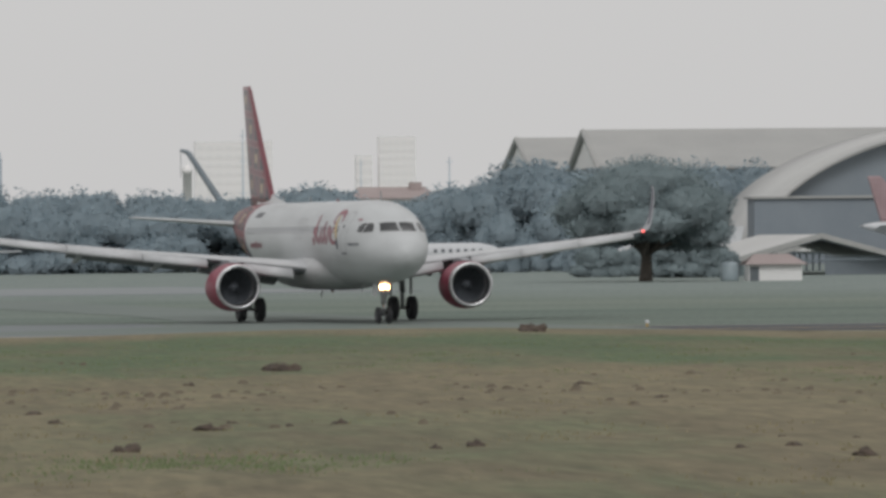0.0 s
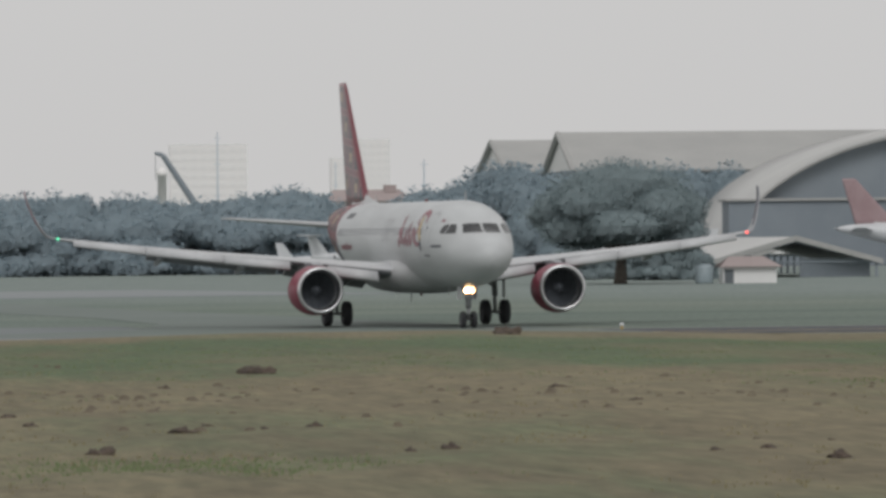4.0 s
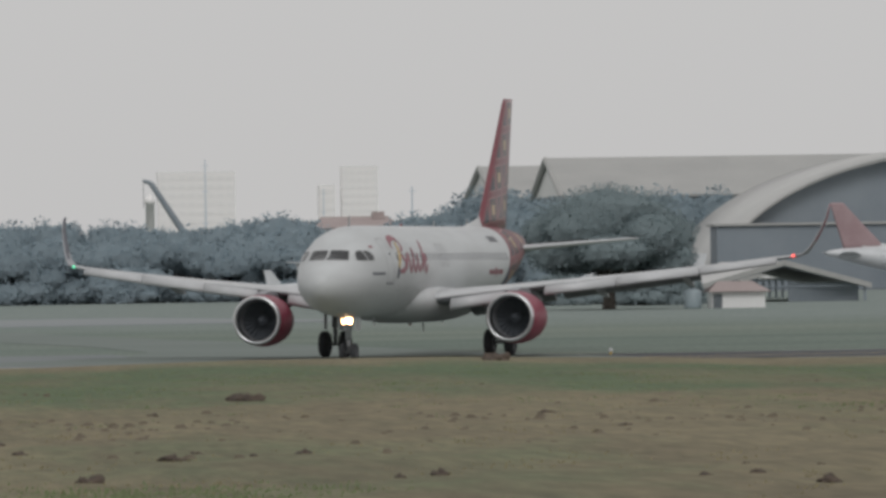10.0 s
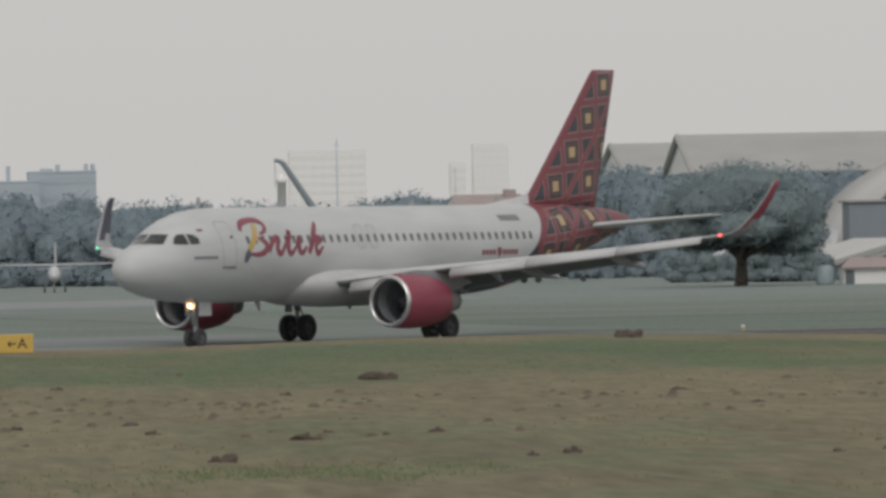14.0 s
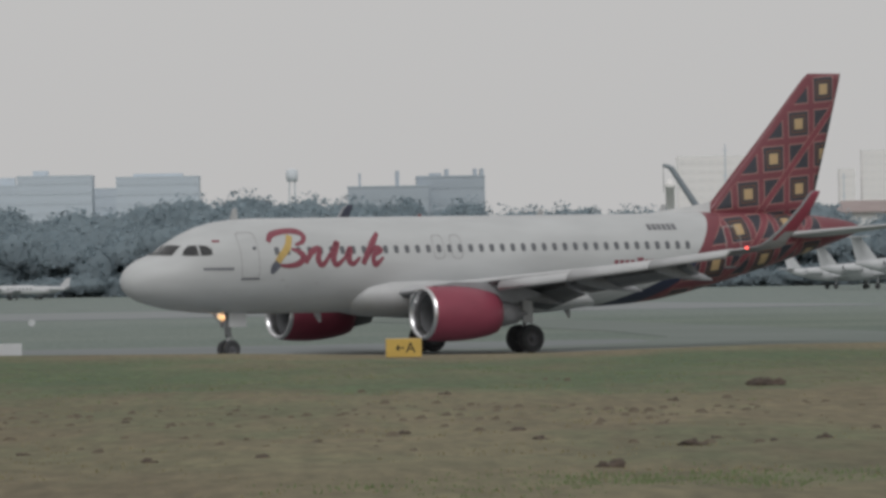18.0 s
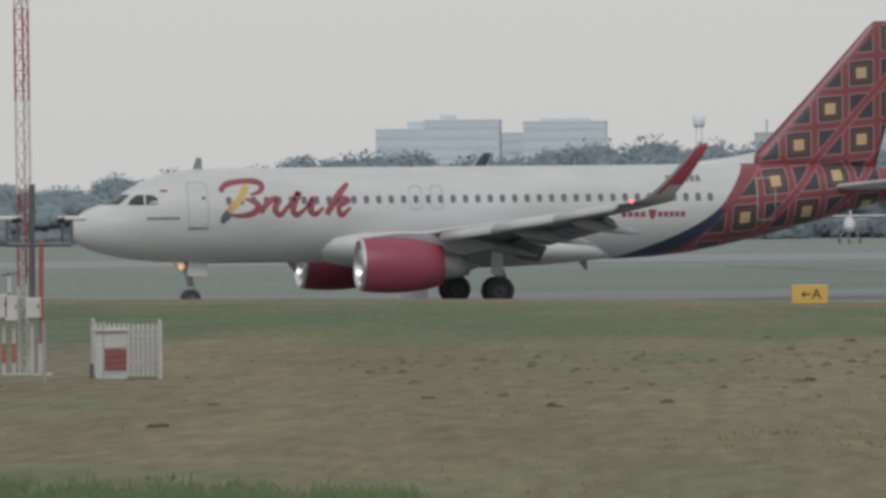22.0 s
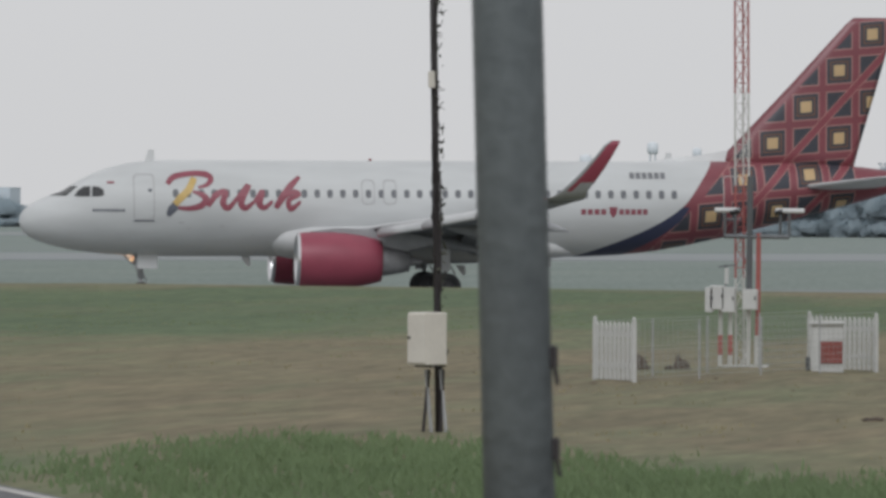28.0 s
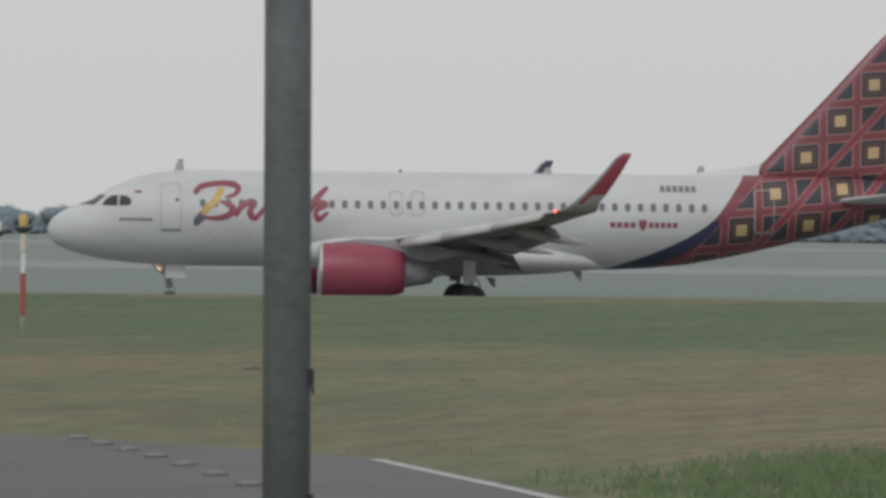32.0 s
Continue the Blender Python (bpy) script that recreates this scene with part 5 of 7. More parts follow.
def open_shed(xc, half, y0, y1, ridge, eave, label, panel=False):
    """A long open-ended shed: two sheet-roof slopes on posts, the gable end towards the field."""
    root = thing("open_shed", pose(xc, y0, 0), label, "shed", "low buildings")
    n, deep = 8, y1 - y0
    for sg in (-1, 1):
        for i in range(n):
            a0, a1 = deep * i / n, deep * (i + 1) / n - 0.06
            line = [(0, a0, ridge), (sg * (half + 0.4), a0, eave - 0.1), (sg * (half + 0.4), a1, eave - 0.1), (0, a1, ridge)]
            part("roof_sheet", slab(bmesh.new(), line if sg < 0 else line[::-1], 0.12), M_ARCH, root)
        part("barge_board", slab(bmesh.new(), [(0, -0.12, ridge - 0.42), (sg * (half + 0.4), -0.12, eave - 0.5), (sg * (half + 0.4), -0.12, eave + 0.02), (0, -0.12, ridge + 0.12)], 0.1), M_ROOF, root, "grey board along the gable edge")
        for i in range(6):
            part("post", block(bmesh.new(), sg * (half - 0.2), 0.4 + (deep - 0.8) * i / 5, -0.05, 0.25, 0.25, eave), M_BLUEG, root)
        part("truss", tube(bmesh.new(), (0, 0.5, ridge - 0.5), (sg * half, 0.5, eave - 0.3), 0.08, n=6), M_BLUEG, root)
    part("tie_beam", tube(bmesh.new(), (-half, 0.5, eave - 0.25), (half, 0.5, eave - 0.25), 0.08, n=6), M_BLUEG, root)
    if panel:
        bm = bmesh.new()
        f0 = [bm.verts.new(p) for p in ((-half, 0.0, eave), (half, 0.0, eave), (0, 0.0, ridge - 0.1))]
        f1 = [bm.verts.new((v.co.x, 0.15, v.co.z)) for v in f0]
        bm.faces.new(f0)
        bm.faces.new(f1[::-1])
        for i in range(3):
            bm.faces.new((f0[i], f1[i], f1[(i + 1) % 3], f0[(i + 1) % 3]))
        part("gable", bm, M_WALLW, root, "white gable panel")
    else:
        part("front_wall", block(bmesh.new(), half * 0.5, 2.0, 0, half * 0.85, 0.3, eave + 0.1), M_BLUEG, root, "blue-grey sheet wall under the roof")
    return root


open_shed(93.5, 8.3, 640, 686, 4.03, 1.75, "long low open shed with a pale sheet roof")
open_shed(101.0, 2.6, 704, 730, 3.05, 2.2, "small further shed with a white gable", True)


def hut():
    p = at(7.67, 565)
    w = at(8.14, 565).x - p.x
    root = thing("hut", pose(p.x, p.y, -0.03), "small white hut with a brown roof", "hut", "low buildings")
    part("wall", block(bmesh.new(), w / 2, 1.6, 0, w, 3.0, 1.45, 0.03), M_WALLW, root, "white rendered wall")
    bm = slab(bmesh.new(), [(-0.4, -0.4, 1.42), (w + 0.4, -0.4, 1.42), (w * 0.8, 1.6, 2.3), (w * 0.15, 1.6, 2.3)], 0.08)
    part("roof", bm, M_TILE, root, "brown sheet roof")
    bm = slab(bmesh.new(), [(w * 0.15, 1.6, 2.3), (w * 0.8, 1.6, 2.3), (w + 0.4, 3.5, 1.42), (-0.4, 3.5, 1.42)], 0.08)
    part("roof", bm, M_TILE, root)
    part("door", block(bmesh.new(), 0.5, 0.08, 0, 0.8, 0.1, 1.25), M_DARK, root, "dark doorway")
    t = thing("water_tank", pose(at(7.5, 568).x, 568, -0.03), "upright teal plastic water tank", "tank")
    part("body", lathe([(0, 0.02), (0, 0.75), (0.15, 0.8), (1.45, 0.8), (1.65, 0.6), (1.75, 0.2), (1.75, 0.01)], 20, "Z"), M_TEAL, t, "", True)
    part("lid", lathe([(1.74, 0.22), (1.85, 0.22), (1.85, 0.01)], 14, "Z"), M_DARK, t)


hut()


def block_building(name, az0, az1, d, el, label, wall, storeys=8, bays=10, depth=18, category="building", extra=()):
    p0, p1 = at(az0, d), at(az1, d)
    w, h = p1.x - p0.x, high(el, d, az0)
    root = thing(name, pose((p0.x + p1.x) / 2, d, 0), label, category, "distant buildings")
    part("wall", block(bmesh.new(), 0, depth / 2, 0, w, depth, h), wall, root)
    part("parapet", block(bmesh.new(), 0, depth / 2, h, w * 1.01, depth * 1.01, h * 0.02), wall, root)
    b = block(bmesh.new(), 0, 0, 0, w / bays * 0.55, 0.3, h / storeys * 0.45)
    first = None
    for i in range(storeys):
        z = h * (i + 0.35) / storeys
        if z < h * 0.35:
            continue
        for j in range(bays):
            m = pose(-w / 2 + w * (j + 0.5) / bays, -0.05, z)
            if first is None:
                first = part("window", b, M_TOWERWIN if wall is M_TOWER else wall if wall is M_FACT else M_FLATWIN, root, m=m)
            else:
                again(first, m, root)
    if first is None:
        b.free()
    for fx, fw, fh in extra:
        part("roof_structure", block(bmesh.new(), -w / 2 + w * fx, depth / 2, h * 1.02 + 0.02, w * fw, depth * 0.4, h * fh), wall, root)
    return root


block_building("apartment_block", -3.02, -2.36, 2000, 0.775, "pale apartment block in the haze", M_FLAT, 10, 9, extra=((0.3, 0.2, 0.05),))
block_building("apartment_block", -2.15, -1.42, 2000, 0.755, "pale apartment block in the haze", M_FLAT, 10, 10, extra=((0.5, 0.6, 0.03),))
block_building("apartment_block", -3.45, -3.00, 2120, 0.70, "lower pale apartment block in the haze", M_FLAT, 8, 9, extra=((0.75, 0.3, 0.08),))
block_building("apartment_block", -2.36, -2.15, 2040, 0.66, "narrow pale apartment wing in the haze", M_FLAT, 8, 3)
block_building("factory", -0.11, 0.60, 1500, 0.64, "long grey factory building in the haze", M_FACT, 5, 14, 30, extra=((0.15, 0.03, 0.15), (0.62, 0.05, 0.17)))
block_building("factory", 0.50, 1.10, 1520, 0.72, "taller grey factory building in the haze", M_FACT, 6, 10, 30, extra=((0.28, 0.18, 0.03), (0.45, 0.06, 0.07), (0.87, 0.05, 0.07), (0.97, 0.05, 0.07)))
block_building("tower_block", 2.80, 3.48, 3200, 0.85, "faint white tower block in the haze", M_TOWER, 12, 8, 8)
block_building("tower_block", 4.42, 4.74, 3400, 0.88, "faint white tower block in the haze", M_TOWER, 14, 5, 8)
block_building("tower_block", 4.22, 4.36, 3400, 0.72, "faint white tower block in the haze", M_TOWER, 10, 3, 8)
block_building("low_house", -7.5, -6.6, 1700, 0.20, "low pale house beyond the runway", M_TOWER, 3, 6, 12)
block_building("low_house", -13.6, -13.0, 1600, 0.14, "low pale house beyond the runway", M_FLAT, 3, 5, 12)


def red_house():
    d = 1200
    p0, p1 = at(4.22, d), at(4.90, d)
    w, h = p1.x - p0.x, high(0.345, d, 4.5)
    root = thing("terminal_building", pose(p0.x, d, 0), "long low building with a dull red roof", "building", "distant buildings")
    part("wall", block(bmesh.new(), w / 2, 8, 0, w, 14, h), M_WALLW, root)
    t = high(0.445, d, 4.5)
    for q in ([(-1, 0, h), (w + 1, 0, h), (w - 1, 8, t), (1, 8, t)], [(1, 8, t), (w - 1, 8, t), (w + 1, 16, h), (-1, 16, h)]):
        part("roof", slab(bmesh.new(), q, 0.3), M_TILE, root, "dull red roof slope")
    part("roof_cabin", block(bmesh.new(), w * 0.8, 7, t - 0.3, 2.2, 3, 1.4), M_TILE, root)
    return root


red_house()


def crane():
    d = 1300
    a0, a1 = at(3.06, d), at(2.74, d)
    z0, z1 = high(0.28, d, 3), high(0.775, d, 2.7)
    root = thing("crane", pose(a0.x, d, 0), "blue-grey crane with a slanted boom", "crane")
    part("boom", tube(bmesh.new(), (0, 0, z0), (a1.x - a0.x, 0, z1), 0.75, 0.55, 8), M_BLUEG, root, "long slanted boom")
    part("jib", tube(bmesh.new(), (a1.x - a0.x, 0, z1), (a1.x - a0.x - 1.6, 0, z1 + 0.5), 0.5, 0.3, 8), M_BLUEG, root, "short jib at the boom's tip")
    part("mast", block(bmesh.new(), 0.4, 0, 0, 3.0, 3.0, z0 + 0.4, 0.1), M_BLUEG, root)
    part("cable", tube(bmesh.new(), (a1.x - a0.x - 1.5, 0, z1 + 0.3), (a1.x - a0.x - 1.5, 0, z1 - 5), 0.06, n=5), M_DARK, root)
    t = thing("control_tower", pose(at(2.73, 1400).x, 1400, 0), "slim white tower with a rounded cap", "tower")
    h = high(0.655, 1400, 2.7)
    part("shaft", lathe([(0, 1.0), (h * 0.92, 0.95), (h * 0.92, 1.15), (h * 0.97, 1.15), (h, 0.5), (h + 0.6, 0.05)], 16, "Z"), M_TOWER, t, "", True)


crane()


def mast_far(az, d, el, label):
    root = thing("antenna_mast", pose(at(az, d).x, d, 0), label, "mast", "far masts")
    h = high(el, d, az)
    part("pole", tube(bmesh.new(), (0, 0, 0), (0, 0, h), 0.30, 0.15, 6), M_FLAT, root)
    for f in (0.5, 0.75, 0.95):
        part("crossbar", tube(bmesh.new(), (-0.8, 0, h * f), (0.8, 0, h * f), 0.08, n=5), M_FLAT, root)


mast_far(3.22, 1500, 0.975, "thin grey antenna mast in the haze")
mast_far(5.04, 1300, 0.715, "thin grey antenna mast in the haze")
mast_far(4.26, 1900, 0.70, "thin grey antenna mast in the haze")


def tank_tower(az, d, el, label, s_=1.0):
    root = thing("water_tower", pose(at(az, d).x, d, 0), label, "tower", "far masts")
    h = high(el, d, az)
    for i in range(4):
        w = math.pi / 4 + math.pi / 2 * i
        part("leg", tube(bmesh.new(), (1.3 * s_ * math.cos(w), 1.3 * s_ * math.sin(w), 0), (0.8 * s_ * math.cos(w), 0.8 * s_ * math.sin(w), h - 2.6 * s_), 0.16, n=6), M_TANK, root)
    part("tank", lathe([(h - 2.8 * s_, 0.05), (h - 2.8 * s_, 1.1 * s_), (h - 1.9 * s_, 1.3 * s_), (h - 0.4 * s_, 1.3 * s_), (h, 0.3 * s_)], 16, "Z"), M_TANK, root, "pale drum tank", True)
    for f in (0.35, 0.65):
        part("brace", tube(bmesh.new(), (-1.1 * s_, 0, h * f), (1.1 * s_, 0, h * f), 0.08, n=5), M_TANK, root)


tank_tower(-0.60, 1400, 0.82, "pale water tower above the trees")
tank_tower(-7.93, 1500, 0.45, "pale water tower beyond the runway", 1.1)
tank_tower(-7.34, 1500, 0.56, "taller pale water tower beyond the runway", 1.0)
tank_tower(-6.95, 1500, 0.51, "slim pale water tower beyond the runway", 0.8)

# ---------------------------------------------------------------- parked aircraft
M_PARKW = surface("parked_white_paint", (0.62, 0.635, 0.65), 0.4, detail=0.1, scale=0.6, fine=6, bump=0.01)


def small_plane(az, d, turn, scale, label, accent, t_tail=False):
    root = thing("parked_aircraft", pose(at(az, d).x, d, 0, 0, 0, turn) @ Matrix.Diagonal((scale, scale, scale, 1)), label, "airplane", "parked aircraft")
    rings = []
    for x, r_, zc in ((0, 0.1, 1.7), (0.6, 0.5, 1.75), (1.6, 0.8, 1.85), (3, 0.95, 1.95), (8, 0.95, 1.95), (10.5, 0.7, 2.1), (12.5, 0.35, 2.3), (13.5, 0.12, 2.4)):
        rings.append([(-x, r_ * math.sin(2 * math.pi * i / 16), zc + r_ * math.cos(2 * math.pi * i / 16)) for i in range(16)])
    part("fuselage", loft(rings), M_PARKW, root, "white fuselage", True)
    rings = [[(x, y * 0.6, z) for x, y, z in [( -11.2, 0.1, 2.5), (-13.4, 0.08, 2.5), (-13.4, -0.08, 2.5), (-11.2, -0.1, 2.5)]], [(-12.9, 0.05, 4.6), (-13.9, 0.04, 4.6), (-13.9, -0.04, 4.6), (-12.9, -0.05, 4.6)]]
    part("fin", loft(rings), accent, root, "swept fin")
    zt = 4.6 if t_tail else 2.6
    for sg in (-1, 1):
        part("tailplane", loft([[(-12.6, 0, zt), (-13.9, 0, zt), (-13.9, 0, zt + 0.1), (-12.6, 0, zt + 0.1)], [(-13.2, sg * 2.4, zt + 0.1), (-13.9, sg * 2.4, zt + 0.1), (-13.9, sg * 2.4, zt + 0.16), (-13.2, sg * 2.4, zt + 0.16)]]), M_PARKW, root)
        part("wing", loft([[(-4.8, 0.4 * sg, 1.5), (-7.2, 0.4 * sg, 1.45), (-7.2, 0.4 * sg, 1.62), (-4.8, 0.4 * sg, 1.7)], [(-6.3, 7.4 * sg, 1.9), (-7.4, 7.4 * sg, 1.9), (-7.4, 7.4 * sg, 1.96), (-6.3, 7.4 * sg, 1.98)]]), M_PARKW, root)
        part("engine", lathe([(-9.0, 0.35), (-9.2, 0.42), (-10.8, 0.40), (-11.3, 0.28)], 14), M_PARKW, root, "", True, pose(0, sg * 1.25, 2.3))
        part("wheel", lathe([(-0.1, 0.05), (-0.1, 0.3), (0.1, 0.3), (0.1, 0.05)], 12, "Y"), M_TYRE, root, m=pose(-7.2, sg * 1.4, 0.3))
        part("leg", tube(bmesh.new(), (-7.2, sg * 1.4, 0.3), (-7.0, sg * 1.2, 1.5), 0.07, n=6), M_STRUT, root)
    part("wheel", lathe([(-0.08, 0.05), (-0.08, 0.25), (0.08, 0.25), (0.08, 0.05)], 12, "Y"), M_TYRE, root, m=pose(-2.0, 0, 0.25))
    part("leg", tube(bmesh.new(), (-2, 0, 0.25), (-1.9, 0, 1.2), 0.06, n=6), M_STRUT, root)
    for i in range(7):
        for sg in (-1, 1):
            part("window", block(bmesh.new(), -3.2 - 0.75 * i, sg * 0.93, 2.05, 0.3, 0.05, 0.3), M_PANE, root)
    return root


small_plane(5.55, 690, 22, 1.2, "parked white jet with a tall high-tailed fin", M_PARKW, True)
small_plane(5.00, 705, 24, 1.0, "parked white jet with a dull red tail tip", M_PARKW, True)
small_plane(4.58, 720, 20, 0.85, "small parked white aircraft", M_PARKW)
small_plane(6.45, 735, 175, 1.1, "parked white aircraft by the trees", M_PARKW)


def straight_wing_plane():
    x, y = at(0.71, 690).x, 690.0
    root = thing("parked_aircraft", pose(x, y, 0, 0, 0, -92), "parked white light aircraft with a long straight wing", "airplane", "parked aircraft")
    rings = [[(-x_, r_ * 0.8 * math.sin(2 * math.pi * i / 14), zc + r_ * math.cos(2 * math.pi * i / 14)) for i in range(14)] for x_, r_, zc in ((0, 0.12, 1.7), (0.7, 0.55, 1.75), (2.0, 0.85, 1.95), (4.5, 0.85, 2.0), (7.5, 0.45, 2.2), (9.5, 0.15, 2.4))]
    part("fuselage", loft(rings), M_PARKW, root, "white fuselage", True)
    part("fin", loft([[(-8.2, 0.07, 2.3), (-9.7, 0.07, 2.3), (-9.7, -0.07, 2.3), (-8.2, -0.07, 2.3)], [(-9.0, 0.05, 5.3), (-9.9, 0.05, 5.3), (-9.9, -0.05, 5.3), (-9.0, -0.05, 5.3)]]), M_PARKW, root, "tall white fin")
    for sg in (-1, 1):
        part("wing", loft([[(-2.6, 0, 2.85), (-4.2, 0, 2.82), (-4.2, 0, 3.0), (-2.6, 0, 3.05)], [(-2.9, sg * 6.6, 2.95), (-4.0, sg * 6.6, 2.95), (-4.0, sg * 6.6, 3.05), (-2.9, sg * 6.6, 3.08)]]), M_PARKW, root)
        part("tailplane", loft([[(-8.6, 0, 2.5), (-9.6, 0, 2.5), (-9.6, 0, 2.6), (-8.6, 0, 2.6)], [(-8.8, sg * 2.2, 2.5), (-9.6, sg * 2.2, 2.5), (-9.6, sg * 2.2, 2.58), (-8.8, sg * 2.2, 2.58)]]), M_PARKW, root)
        part("wheel", lathe([(-0.1, 0.05), (-0.1, 0.28), (0.1, 0.28), (0.1, 0.05)], 12, "Y"), M_TYRE, root, m=pose(-3.8, sg * 1.1, 0.28))
        part("leg", tube(bmesh.new(), (-3.8, sg * 1.1, 0.28), (-3.6, sg * 0.6, 1.5), 0.06, n=6), M_STRUT, root)
    part("wheel", lathe([(-0.08, 0.05), (-0.08, 0.25), (0.08, 0.25), (0.08, 0.05)], 12, "Y"), M_TYRE, root, m=pose(-1.2, 0, 0.25))
    part("leg", tube(bmesh.new(), (-1.2, 0, 0.25), (-1.2, 0, 1.4), 0.06, n=6), M_STRUT, root)


straight_wing_plane()
small_plane(-2.78, 770, 12, 0.6, "small parked white aircraft before the trees", M_PARKW)
small_plane(-3.12, 775, 190, 0.55, "small parked pale aircraft before the trees", M_PARKW)
parked = copy_thing(airliner, pose(at(8.76, 872).x + 36.6, 880, 0.02, 0, 0, 6))
tagged(parked, "parked white airliner with a haze-paled red fin beside the hangar", "airplane")
# Red livery paled in the colour itself, as if seen through haze.
M_HAZEDRED = surface("pale_rose_paint", (0.38, 0.275, 0.285), 0.5, other=(0.33, 0.225, 0.235), scale=0.4, fine=3, bump=0.0)
for ob in parked.children_recursive:
    if ob.data and any(k.name.startswith(("fuselage_paint", "tail_paint", "red_cowl")) for k in ob.data.materials if k):
        ob.data = ob.data.copy()
        for i, k in enumerate(ob.data.materials):
            if k.name.startswith("fuselage_paint"):
                ob.data.materials[i] = M_PARKW
            elif k.name.startswith(("tail_paint", "red_cowl")):
                ob.data.materials[i] = M_HAZEDRED

# ---------------------------------------------------------------- field: mounds, signs, markers


def mound(x, y, w, h, seed, label="low dark mound of dug soil in the grass"):
    r = np.random.default_rng(seed)
    bm = bmesh.new()
    bmesh.ops.create_icosphere(bm, subdivisions=4, radius=1.0)
    off = Vector(r.uniform(-50, 50, 3))
    for v in bm.verts:
        c = v.co.copy()
        n = noise.noise(c * 1.6 + off) * 0.6 + noise.noise(c * 4.5 + off) * 0.4 + noise.noise(c * 11 + off) * 0.2
        v.co = Vector((c.x * (1 + n) * w / 2, c.y * (1 + n) * w * 0.5, (max(c.z, 0.0) ** 1.6 * (1 + 1.2 * n) - 0.08) * h * 0.85))
    bmesh.ops.recalc_face_normals(bm, faces=bm.faces)
    ob = part("soil_mound", bm, M_SOIL, None, "", True, pose(x, y, gz(x, y) - 0.02, 0, 0, r.uniform(-20, 20)))
    return tagged(ob, label, "mound", "soil mounds in the grass")


def ground_hit(az, el):
    """Where the field shows at a bearing and an elevation."""
    d, te = 40.0, math.tan(radians(-el))
    while d < 250 and 4.0 - d / math.cos(radians(az)) * te > gz(d * math.tan(radians(az)), d):
        d += 0.25
    return d * math.tan(radians(az)), d


for i, (az, el, w, h) in enumerate(((5.76, -0.835, 1.05, 0.42), (3.56, -1.16, 1.0, 0.24), (2.16, -1.86, 0.42, 0.18), (4.90, -1.86, 0.22, 0.10), (1.16, -0.80, 0.75, 0.30), (5.25, -1.83, 0.34, 0.14), (4.05, -1.63, 0.42, 0.12), (4.9, -1.72, 0.36, 0.10), (3.62, -1.66, 0.3, 0.10),
                                   (7.6, -1.88, 0.3, 0.10), (8.05, -1.86, 0.4, 0.10), (7.95, -1.78, 0.2, 0.10), (8.68, -1.92, 0.4, 0.12), (8.6, -1.8, 0.2, 0.08), (6.2, -1.3, 0.5, 0.12), (6.9, -1.42, 0.4, 0.10), (1.55, -1.60, 0.4, 0.10), (2.6, -1.62, 0.35, 0.10), (3.1, -1.62, 0.3, 0.10),
                                   (0.72, -1.20, 0.5, 0.14), (2.72, -1.28, 0.35, 0.12), (-0.4, -1.60, 0.35, 0.10), (-0.9, -1.72, 0.35, 0.10), (-1.9, -1.74, 0.35, 0.10), (0.1, -1.66, 0.3, 0.10), (1.35, -1.52, 0.5, 0.10), (2.9, -1.66, 0.55, 0.14), (0.35, -1.52, 0.3, 0.08),
                                   (-2.1, -1.40, 0.3, 0.10), (-4.9, -1.70, 0.3, 0.08), (-4.2, -1.72, 0.35, 0.08), (-3.0, -1.66, 0.3, 0.08), (-5.4, -1.88, 0.35, 0.08), (-0.75, -1.32, 0.35, 0.10), (-14.0, -1.45, 0.5, 0.08), (-15.9, -1.36, 0.5, 0.08))):
    x, y = ground_hit(az, el)
    k = 0.85 if i in (0, 1, 4) else 0.58
    mound(x, y, w * k, h * k, 100 + i)

# scattered clods: too many to count
rng = np.random.default_rng(9)
cl_v, cl_f = [], []
for k in range(420):
    az = rng.uniform(-9, 9.6)
    y = rng.choice([rng.normal(102, 6), rng.uniform(72, 150), rng.normal(88, 6)], p=[0.66, 0.12, 0.22])
    x = y * math.tan(radians(az)) + rng.normal(0, 0.2)
    s_ = rng.uniform(0.03, 0.10) * (1.0 if az > -3.5 else 0.55)
    if az < -3.5 and k % 3:
        continue
    z = gz(x, y)
    b = len(cl_v)
    for px, py, pz in ((-1, -0.5, -0.2), (0.9, -0.6, -0.2), (1.1, 0.5, -0.2), (-0.9, 0.6, -0.2), (-0.4, -0.2, 0.55), (0.5, 0.0, 0.7), (0.1, 0.4, 0.5)):
        cl_v.append((x + px * s_ * rng.uniform(0.7, 1.3), y + py * s_ * rng.uniform(0.7, 1.3), z + pz * s_ * rng.uniform(0.5, 0.9)))
    for f in ((0, 1, 5), (0, 5, 4), (1, 2, 5), (2, 6, 5), (2, 3, 6), (3, 0, 4), (3, 4, 6), (4, 5, 6)):
        cl_f.append(tuple(b + i for i in f))
M_CLOD = surface("dry_soil_clod", (0.175, 0.148, 0.108), 0.95, other=(0.120, 0.100, 0.076), scale=0.8, fine=8, bump=0.3)
me = bpy.data.meshes.new("soil_clods")
me.from_pydata(cl_v, [], cl_f)
me.materials.append(M_CLOD)
tagged(new("soil_clods", me), "scattered small dark clods of soil in the grass", "clods", kind="stuff")

# grass: tufts over the field and lush blades near the road
M_BLADE = surface("green_grass_blades", (0.140, 0.190, 0.102), 0.8, other=(0.108, 0.150, 0.080), scale=0.6, fine=6, bump=0.0, spec=0.2, island=0.10)
M_STRAW = surface("dry_grass_blades", (0.238, 0.214, 0.138), 0.85, other=(0.182, 0.166, 0.106), scale=0.2, fine=3, bump=0.0, spec=0.2, island=0.15)


